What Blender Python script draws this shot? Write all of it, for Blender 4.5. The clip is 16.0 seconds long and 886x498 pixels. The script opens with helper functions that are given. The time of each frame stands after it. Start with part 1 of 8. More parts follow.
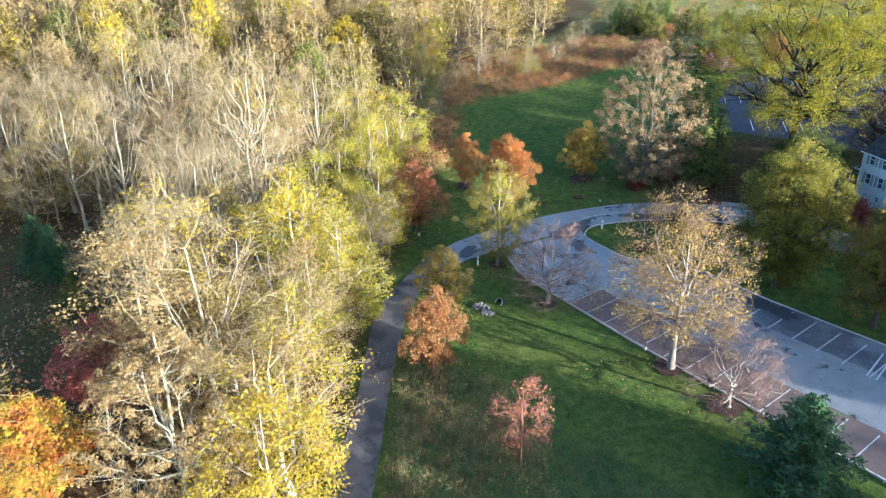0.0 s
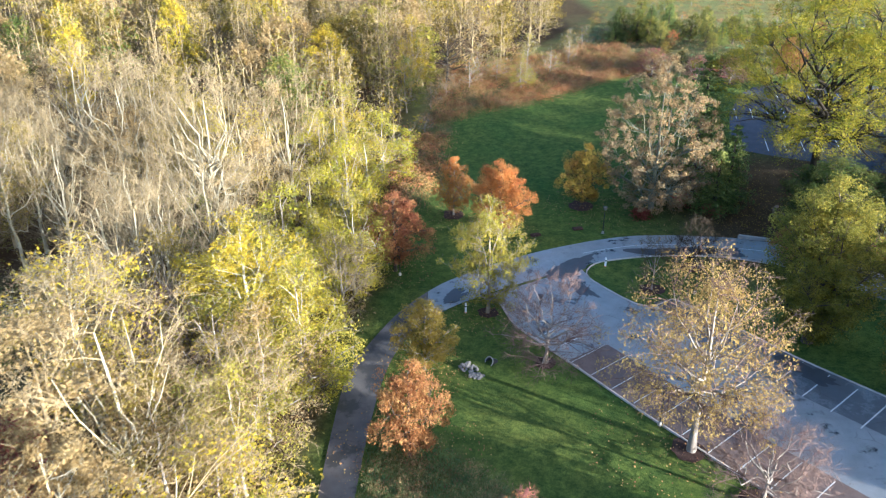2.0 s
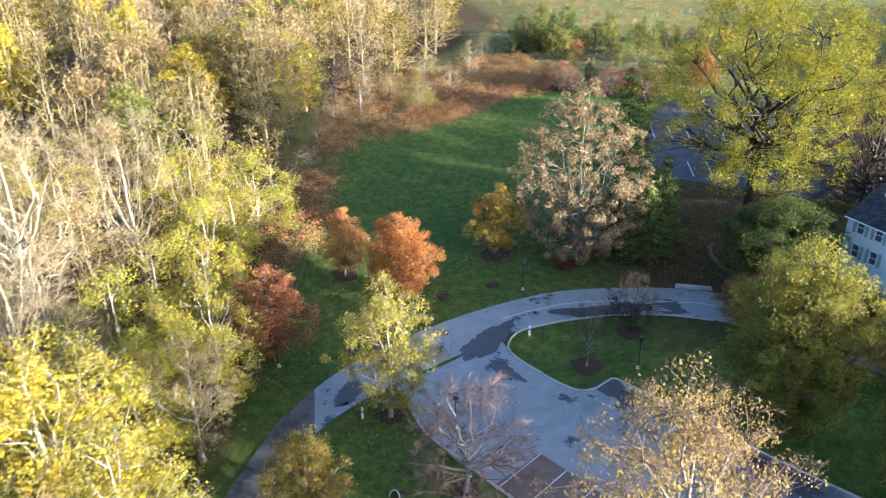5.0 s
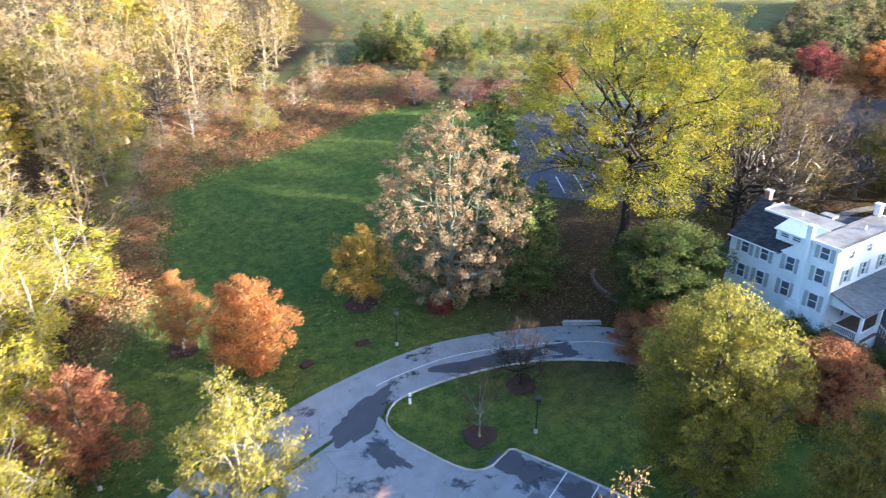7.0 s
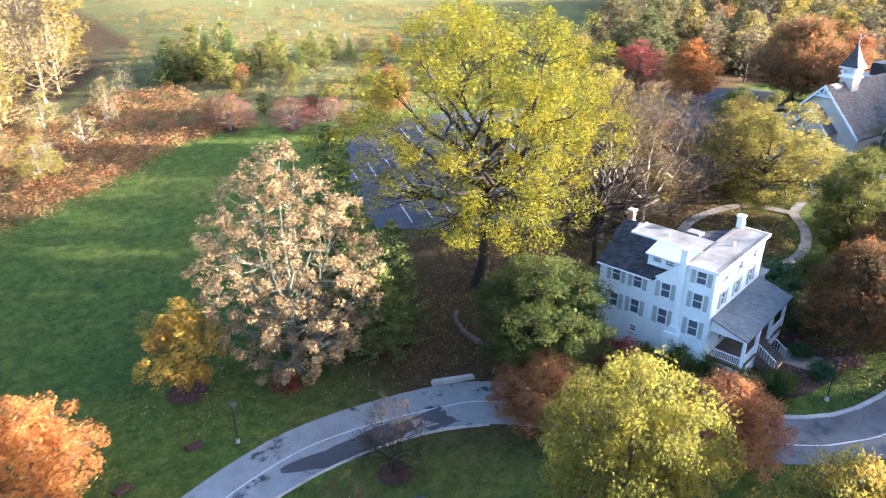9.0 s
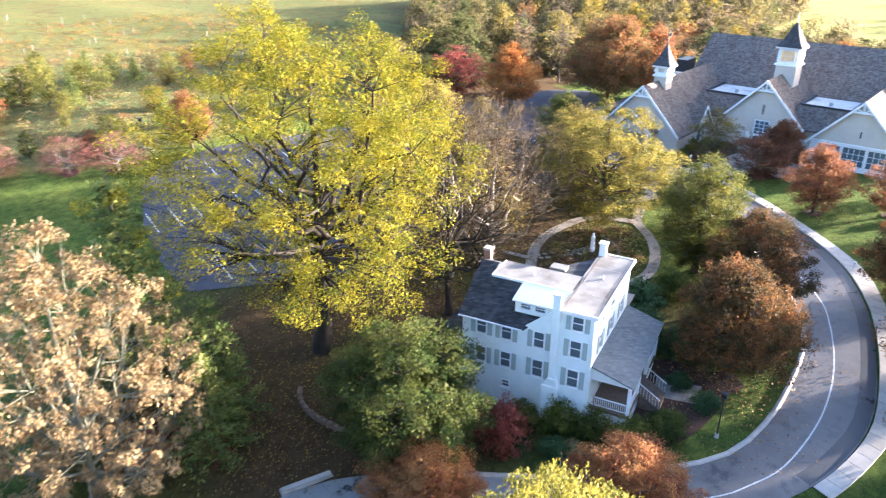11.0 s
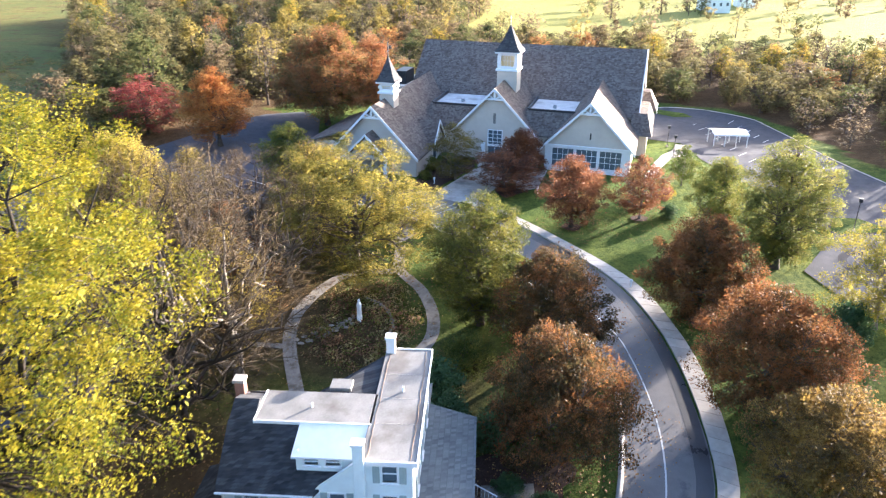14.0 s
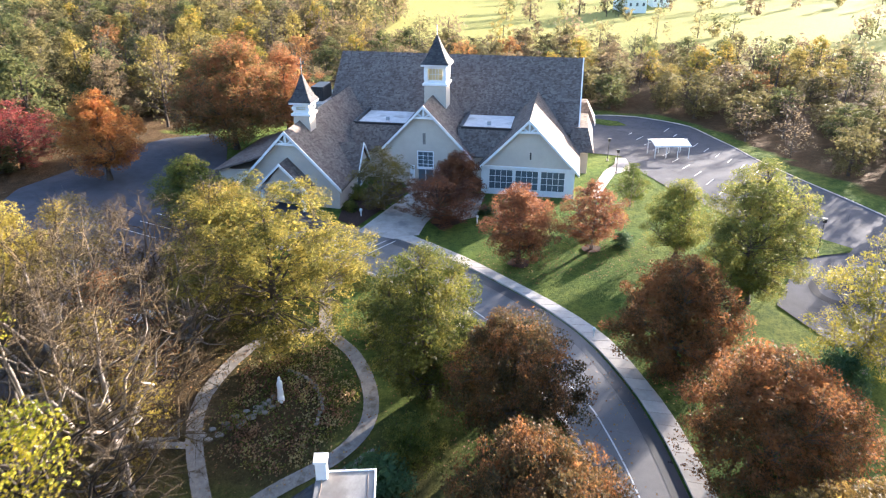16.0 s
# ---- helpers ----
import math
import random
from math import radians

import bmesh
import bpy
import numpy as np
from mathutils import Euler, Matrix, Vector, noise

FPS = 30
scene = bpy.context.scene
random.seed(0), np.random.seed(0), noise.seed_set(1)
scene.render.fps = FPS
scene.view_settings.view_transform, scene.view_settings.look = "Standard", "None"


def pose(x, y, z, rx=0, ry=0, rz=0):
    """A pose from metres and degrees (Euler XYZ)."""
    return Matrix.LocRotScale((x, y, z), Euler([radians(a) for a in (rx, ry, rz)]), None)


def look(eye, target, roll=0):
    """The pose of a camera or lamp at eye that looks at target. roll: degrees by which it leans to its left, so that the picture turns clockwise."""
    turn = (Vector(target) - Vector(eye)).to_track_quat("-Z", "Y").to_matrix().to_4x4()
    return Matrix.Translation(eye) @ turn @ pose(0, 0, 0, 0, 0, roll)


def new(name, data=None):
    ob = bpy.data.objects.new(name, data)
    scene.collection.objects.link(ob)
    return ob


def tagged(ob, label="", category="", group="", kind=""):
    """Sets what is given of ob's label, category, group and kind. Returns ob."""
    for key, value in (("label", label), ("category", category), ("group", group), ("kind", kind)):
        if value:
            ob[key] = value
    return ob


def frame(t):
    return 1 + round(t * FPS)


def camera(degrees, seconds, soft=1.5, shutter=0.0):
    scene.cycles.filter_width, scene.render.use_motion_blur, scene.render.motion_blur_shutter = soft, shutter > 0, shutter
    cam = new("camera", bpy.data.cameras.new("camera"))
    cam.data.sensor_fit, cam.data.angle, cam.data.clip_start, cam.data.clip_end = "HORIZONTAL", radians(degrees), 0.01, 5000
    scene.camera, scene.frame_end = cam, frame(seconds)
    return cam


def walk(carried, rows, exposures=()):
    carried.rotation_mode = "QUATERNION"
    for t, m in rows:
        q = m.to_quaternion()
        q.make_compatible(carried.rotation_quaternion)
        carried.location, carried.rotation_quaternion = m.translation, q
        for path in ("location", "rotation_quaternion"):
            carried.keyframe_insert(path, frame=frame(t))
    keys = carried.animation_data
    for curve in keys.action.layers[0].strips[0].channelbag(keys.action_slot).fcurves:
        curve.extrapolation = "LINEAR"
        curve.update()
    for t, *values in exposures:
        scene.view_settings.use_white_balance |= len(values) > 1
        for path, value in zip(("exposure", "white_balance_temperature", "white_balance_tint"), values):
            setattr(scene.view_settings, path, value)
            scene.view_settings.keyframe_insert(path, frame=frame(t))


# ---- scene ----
cam = camera(63.2, 16.0, soft=1.1, shutter=0.45)
METRES, EYE, TILT, LEAN, TURN = 98.0, 41.5, -25.2, 0.0, 0.0
EXPO = [(0.0, 2.88, 5130, 8), (3.5, 2.87, 5250, 9), (7.0, 3.36, 5400, 16), (10.5, 3.72, 5830, 19), (13.5, 3.5, 5900, 18), (16.0, 3.28, 5900, 17)]
ROWS = [
    (0.0, 0.0, 0.0, 0.0, 0.0, 0.0, 0.0),
    (0.5, 0.0036, 0.0284, 0.0133, 0.01, 0.0, -0.02),
    (1.0, 0.0073, 0.0568, 0.0266, 0.02, -0.01, -0.03),
    (1.5, 0.0112, 0.0852, 0.0399, -0.02, -0.01, -0.0),
    (2.0, 0.0148, 0.1138, 0.0533, -0.34, -0.02, 0.13),
    (2.5, 0.0189, 0.1422, 0.0664, -0.74, 0.0, 0.33),
    (3.0, 0.0226, 0.1709, 0.08, -1.74, -0.02, 0.75),
    (3.5, 0.0265, 0.1998, 0.093, -3.11, -0.02, 1.35),
    (6.0, 0.0537, 0.3412, 0.1577, -11.94, -0.48, 5.3),
    (6.5, 0.0612, 0.369, 0.1703, -14.94, -0.76, 6.63),
    (7.0, 0.0695, 0.3964, 0.1831, -18.46, -1.18, 8.17),
    (7.5, 0.0785, 0.4235, 0.1957, -22.03, -1.71, 9.68),
    (8.0, 0.0888, 0.4504, 0.2081, -25.4, -2.3, 11.11),
    (10.5, 0.1635, 0.5743, 0.2651, -42.52, -6.49, 17.38),
    (11.0, 0.1828, 0.5966, 0.2753, -46.82, -7.79, 18.68),
    (11.5, 0.2038, 0.6173, 0.285, -51.14, -9.21, 19.88),
    (12.0, 0.2257, 0.6375, 0.2939, -55.47, -10.69, 20.93),
    (12.5, 0.2492, 0.6554, 0.3013, -59.79, -12.2, 21.96),
    (13.0, 0.2739, 0.6721, 0.3088, -64.13, -13.82, 22.81),
    (13.5, 0.3, 0.6876, 0.3159, -68.26, -15.44, 23.45),
    (14.0, 0.327, 0.7016, 0.3216, -71.66, -16.79, 23.95),
    (14.5, 0.3549, 0.7136, 0.3268, -73.9, -17.68, 24.2),
    (15.0, 0.3831, 0.7233, 0.3312, -75.72, -18.43, 24.44),
    (15.5, 0.4122, 0.7321, 0.3346, -77.43, -19.11, 24.62),
    (16.0, 0.4421, 0.7392, 0.3375, -78.81, -19.7, 24.7),
]
walk(cam, [(t, pose(0, 0, EYE, TILT, LEAN, TURN) @ pose(METRES * x, METRES * y, METRES * z, 90 + pitch, roll, yaw)) for t, x, y, z, yaw, pitch, roll in ROWS], exposures=EXPO)

# ---- sky and sun: low autumn morning light ----
SUN_ELEV, SUN_DIR = 8.2, Vector((0.835, -0.55))
world = bpy.data.worlds.new("morning_sky")
scene.world = world
world.use_nodes = True
sky = world.node_tree.nodes.new("ShaderNodeTexSky")
sky.sky_type, sky.sun_disc = "NISHITA", False
sky.sun_elevation = radians(SUN_ELEV)
sky.sun_rotation = math.atan2(SUN_DIR.x, SUN_DIR.y)
sky.air_density, sky.dust_density, sky.ozone_density = 1.0, 4.5, 2.4
world.node_tree.nodes["Background"].inputs["Strength"].default_value = 0.112
world.node_tree.links.new(sky.outputs["Color"], world.node_tree.nodes["Background"].inputs["Color"])
lamp = bpy.data.lights.new("sun", "SUN")
lamp.energy, lamp.angle, lamp.color = 4.4, radians(0.6), (1.0, 0.88, 0.70)
sun = new("sun", lamp)
ce = math.cos(radians(SUN_ELEV))
toward = Vector((SUN_DIR.x * ce, SUN_DIR.y * ce, math.sin(radians(SUN_ELEV))))
sun.matrix_world = look(toward * 300, (0, 0, 0))


# ---- materials ----
def nodes_of(name):
    m = bpy.data.materials.new(name)
    m.use_nodes = True
    nt = m.node_tree
    return m, nt, nt.nodes["Principled BSDF"]


def add(nt, kind, **values):
    n = nt.nodes.new(kind)
    for k, v in values.items():
        n.inputs[k].default_value = v
    return n


def ramp(nt, fac, stops):
    r = nt.nodes.new("ShaderNodeValToRGB")
    e = r.color_ramp.elements
    while len(e) < len(stops):
        e.new(0.5)
    for el, (p, c) in zip(e, stops):
        el.position, el.color = p, (*c, 1)
    nt.links.new(fac, r.inputs["Fac"])
    return r.outputs["Color"]


def coords(nt):
    return nt.nodes.new("ShaderNodeNewGeometry").outputs["Position"]


def noise_fac(nt, vec, scale, detail=4.0, rough=0.6):
    n = add(nt, "ShaderNodeTexNoise", Scale=scale, Detail=detail, Roughness=rough)
    nt.links.new(vec, n.inputs["Vector"])
    return n.outputs["Fac"]


def mix(nt, fac, a, b, mode="MIX"):
    n = nt.nodes.new("ShaderNodeMix")
    n.data_type, n.blend_type = "RGBA", mode
    for sock, v in ((n.inputs[0], fac), (n.inputs[6], a), (n.inputs[7], b)):
        if isinstance(v, (int, float)):
            sock.default_value = v
        elif isinstance(v, tuple):
            sock.default_value = (*v, 1)
        else:
            nt.links.new(v, sock)
    return n.outputs[2]


def math_node(nt, op, a, b=0.0):
    n = nt.nodes.new("ShaderNodeMath")
    n.operation = op
    for sock, v in zip(n.inputs, (a, b)):
        if isinstance(v, (int, float)):
            sock.default_value = v
        else:
            nt.links.new(v, sock)
    return n.outputs[0]


def bump(nt, bsdf, height, strength=0.3, dist=0.02):
    b = add(nt, "ShaderNodeBump", Strength=strength, Distance=dist)
    nt.links.new(height, b.inputs["Height"])
    nt.links.new(b.outputs["Normal"], bsdf.inputs["Normal"])


def surface(name, dark, light, scale=2.0, fine=25.0, rough=0.8, relief=0.25, spread=0.22, metal=0.0, stain=None):
    """A weathered surface: broad variation, fine grain and relief."""
    m, nt, p = nodes_of(name)
    pos = coords(nt)
    broad, grain = noise_fac(nt, pos, scale), noise_fac(nt, pos, fine, 3)
    both = math_node(nt, "ADD", math_node(nt, "MULTIPLY", broad, 0.65), math_node(nt, "MULTIPLY", grain, 0.35))
    col = ramp(nt, both, [(0.5 - spread, dark), (0.5 + spread, light)])
    if stain:
        col = mix(nt, ramp(nt, noise_fac(nt, pos, scale * 0.35, 5), [(0.52, (0, 0, 0)), (0.66, (1, 1, 1))]), col, stain)
    nt.links.new(col, p.inputs["Base Color"])
    p.inputs["Roughness"].default_value, p.inputs["Metallic"].default_value = rough, metal
    if rough >= 0.85:
        p.inputs["Specular IOR Level"].default_value = 0.12
    bump(nt, p, grain, relief)
    return m


def leaf_material(name, a, b, c, turn=0.5, cut=14.0, whole=0.62):
    """Leaves: three colours mixed leaf by leaf, bough by bough and tree by tree; light passes through.
    cut: leaflets per metre into which each spray of leaves is divided (0: none); whole: how much of each leaflet is left."""
    m, nt, p = nodes_of(name)
    g = nt.nodes.new("ShaderNodeNewGeometry")
    tone = noise_fac(nt, g.outputs["Position"], 0.55, 2)
    own = nt.nodes.new("ShaderNodeObjectInfo").outputs["Random"]
    one = g.outputs["Random Per Island"]
    out = nt.nodes["Material Output"]
    if cut:
        vor = add(nt, "ShaderNodeTexVoronoi", Scale=cut)
        nt.links.new(g.outputs["Position"], vor.inputs["Vector"])
        sep = nt.nodes.new("ShaderNodeSeparateColor")
        nt.links.new(vor.outputs["Color"], sep.inputs[0])
        one = sep.outputs[0]
    f = math_node(nt, "ADD", math_node(nt, "MULTIPLY", one, 0.4), math_node(nt, "SUBTRACT", math_node(nt, "MULTIPLY", tone, 1.7), 0.37))
    f = math_node(nt, "ADD", f, math_node(nt, "MULTIPLY", own, 0.3))
    col = ramp(nt, f, [(0.42, a), (0.78, b), (1.05, c)])
    nt.links.new(col, p.inputs["Base Color"])
    p.inputs["Roughness"].default_value = 0.6
    p.inputs["Specular IOR Level"].default_value = 0.09
    tr = nt.nodes.new("ShaderNodeBsdfTranslucent")
    nt.links.new(col, tr.inputs["Color"])
    mx = add(nt, "ShaderNodeMixShader", Fac=turn)
    nt.links.new(p.outputs[0], mx.inputs[1])
    nt.links.new(tr.outputs[0], mx.inputs[2])
    last = mx.outputs[0]
    if cut:
        holes = add(nt, "ShaderNodeMixShader")
        nt.links.new(math_node(nt, "GREATER_THAN", vor.outputs["Distance"], whole), holes.inputs[0])
        nt.links.new(last, holes.inputs[1])
        nt.links.new(nt.nodes.new("ShaderNodeBsdfTransparent").outputs[0], holes.inputs[2])
        last = holes.outputs[0]
    nt.links.new(last, out.inputs["Surface"])
    return m


def asphalt_material(name, dry, wet, amount, dull=0.5):
    """Asphalt with damp dark patches (paler, as reflections, on the far bays), fine aggregate and crack lines."""
    m, nt, p = nodes_of(name)
    pos = coords(nt)
    grain = noise_fac(nt, pos, 30, 2)
    base = ramp(nt, math_node(nt, "ADD", math_node(nt, "MULTIPLY", noise_fac(nt, pos, 0.7), 0.6), math_node(nt, "MULTIPLY", grain, 0.4)),
                [(0.3, tuple(v * 0.75 for v in dry)), (0.7, tuple(v * 1.25 for v in dry))])
    damp = ramp(nt, noise_fac(nt, pos, 0.26, 8, 0.68), [(amount, (0, 0, 0)), (amount + 0.07, (1, 1, 1))])
    vor = add(nt, "ShaderNodeTexVoronoi", Scale=0.3)
    vor.feature = "DISTANCE_TO_EDGE"
    warp = add(nt, "ShaderNodeTexNoise", Scale=0.5, Detail=4.0)
    nt.links.new(pos, warp.inputs["Vector"])
    nt.links.new(mix(nt, 0.4, pos, warp.outputs["Color"], "ADD"), vor.inputs["Vector"])
    crack = ramp(nt, vor.outputs["Distance"], [(0.0015, (0.8, 0.8, 0.8)), (0.006, (0, 0, 0))])
    crack = mix(nt, ramp(nt, noise_fac(nt, pos, 0.16, 3), [(0.48, (0, 0, 0)), (0.6, (1, 1, 1))]), (0, 0, 0), crack)
    col = mix(nt, crack, mix(nt, damp, base, wet), (0.02, 0.02, 0.022))
    nt.links.new(col, p.inputs["Base Color"])
    nt.links.new(ramp(nt, damp, [(0, (dull,) * 3), (1, (dull / 2,) * 3)]), p.inputs["Roughness"])
    p.inputs["Specular IOR Level"].default_value = 0.5 if dull < 0.6 else (0.2 if dull < 0.85 else 0.06)
    bump(nt, p, grain, 0.2, 0.01)
    return m


def slab_material(name, dark, light):
    """Cast concrete whose tone differs a little from slab to slab."""
    m, nt, p = nodes_of(name)
    pos = coords(nt)
    own = nt.nodes.new("ShaderNodeObjectInfo").outputs["Random"]
    f = math_node(nt, "ADD", math_node(nt, "MULTIPLY", noise_fac(nt, pos, 1.4, 5), 0.75), math_node(nt, "MULTIPLY", own, 0.3))
    nt.links.new(ramp(nt, f, [(0.3, dark), (0.75, light)]), p.inputs["Base Color"])
    p.inputs["Roughness"].default_value = 0.85
    p.inputs["Specular IOR Level"].default_value = 0.15
    bump(nt, p, noise_fac(nt, pos, 22, 3), 0.2)
    return m


def siding_material(name, colour, board=0.12):
    """Painted clapboard: lap lines every few centimetres, faint weathering."""
    m, nt, p = nodes_of(name)
    pos = coords(nt)
    sep = nt.nodes.new("ShaderNodeSeparateXYZ")
    nt.links.new(pos, sep.inputs[0])
    lap = math_node(nt, "FRACT", math_node(nt, "DIVIDE", sep.outputs["Z"], board))
    n = noise_fac(nt, pos, 1.3)
    col = ramp(nt, n, [(0.3, tuple(v * 0.9 for v in colour)), (0.7, colour)])
    nt.links.new(mix(nt, math_node(nt, "MULTIPLY", ramp(nt, lap, [(0.0, (1, 1, 1)), (0.12, (0, 0, 0))]), 0.25), col, (0.3, 0.31, 0.32)), p.inputs["Base Color"])
    p.inputs["Roughness"].default_value = 0.55
    bump(nt, p, lap, 0.4, 0.012)
    return m


def shingle_material(name, tones, across=0.30, up=0.16, mottle=0.0):
    """Roof shingles in courses, each tab with its own tone."""
    m, nt, p = nodes_of(name)
    pos = coords(nt)
    br = add(nt, "ShaderNodeTexBrick", Scale=1.0)
    br.inputs["Brick Width"].default_value, br.inputs["Row Height"].default_value = across, up
    br.inputs["Mortar Size"].default_value = 0.012
    br.inputs["Color1"].default_value, br.inputs["Color2"].default_value = (0, 0, 0, 1), (1, 1, 1, 1)
    br.inputs["Mortar"].default_value = (0.3, 0.3, 0.3, 1)
    sep = nt.nodes.new("ShaderNodeSeparateXYZ")
    nt.links.new(pos, sep.inputs[0])
    com = nt.nodes.new("ShaderNodeCombineXYZ")
    nt.links.new(math_node(nt, "ADD", sep.outputs["X"], sep.outputs["Y"]), com.inputs["X"])
    nt.links.new(math_node(nt, "MULTIPLY", sep.outputs["Z"], 1.3), com.inputs["Y"])
    nt.links.new(com.outputs[0], br.inputs["Vector"])
    f = math_node(nt, "ADD", math_node(nt, "MULTIPLY", br.outputs["Color"], 0.45), math_node(nt, "MULTIPLY", noise_fac(nt, pos, 0.9, 5), 0.65))
    if mottle:
        vor = add(nt, "ShaderNodeTexVoronoi", Scale=mottle)
        nt.links.new(pos, vor.inputs["Vector"])
        cell = nt.nodes.new("ShaderNodeSeparateColor")
        nt.links.new(vor.outputs["Color"], cell.inputs[0])
        f = math_node(nt, "ADD", math_node(nt, "MULTIPLY", f, 0.6), math_node(nt, "MULTIPLY", math_node(nt, "MULTIPLY", cell.outputs[0], noise_fac(nt, pos, 0.5, 3)), 0.8))
    nt.links.new(ramp(nt, f, [(0.25, tones[0]), (0.5, tones[1]), (0.8, tones[2])]), p.inputs["Base Color"])
    p.inputs["Roughness"].default_value = 0.85
    p.inputs["Specular IOR Level"].default_value = 0.15
    bump(nt, p, br.outputs["Fac"], 0.5, 0.02)
    return m


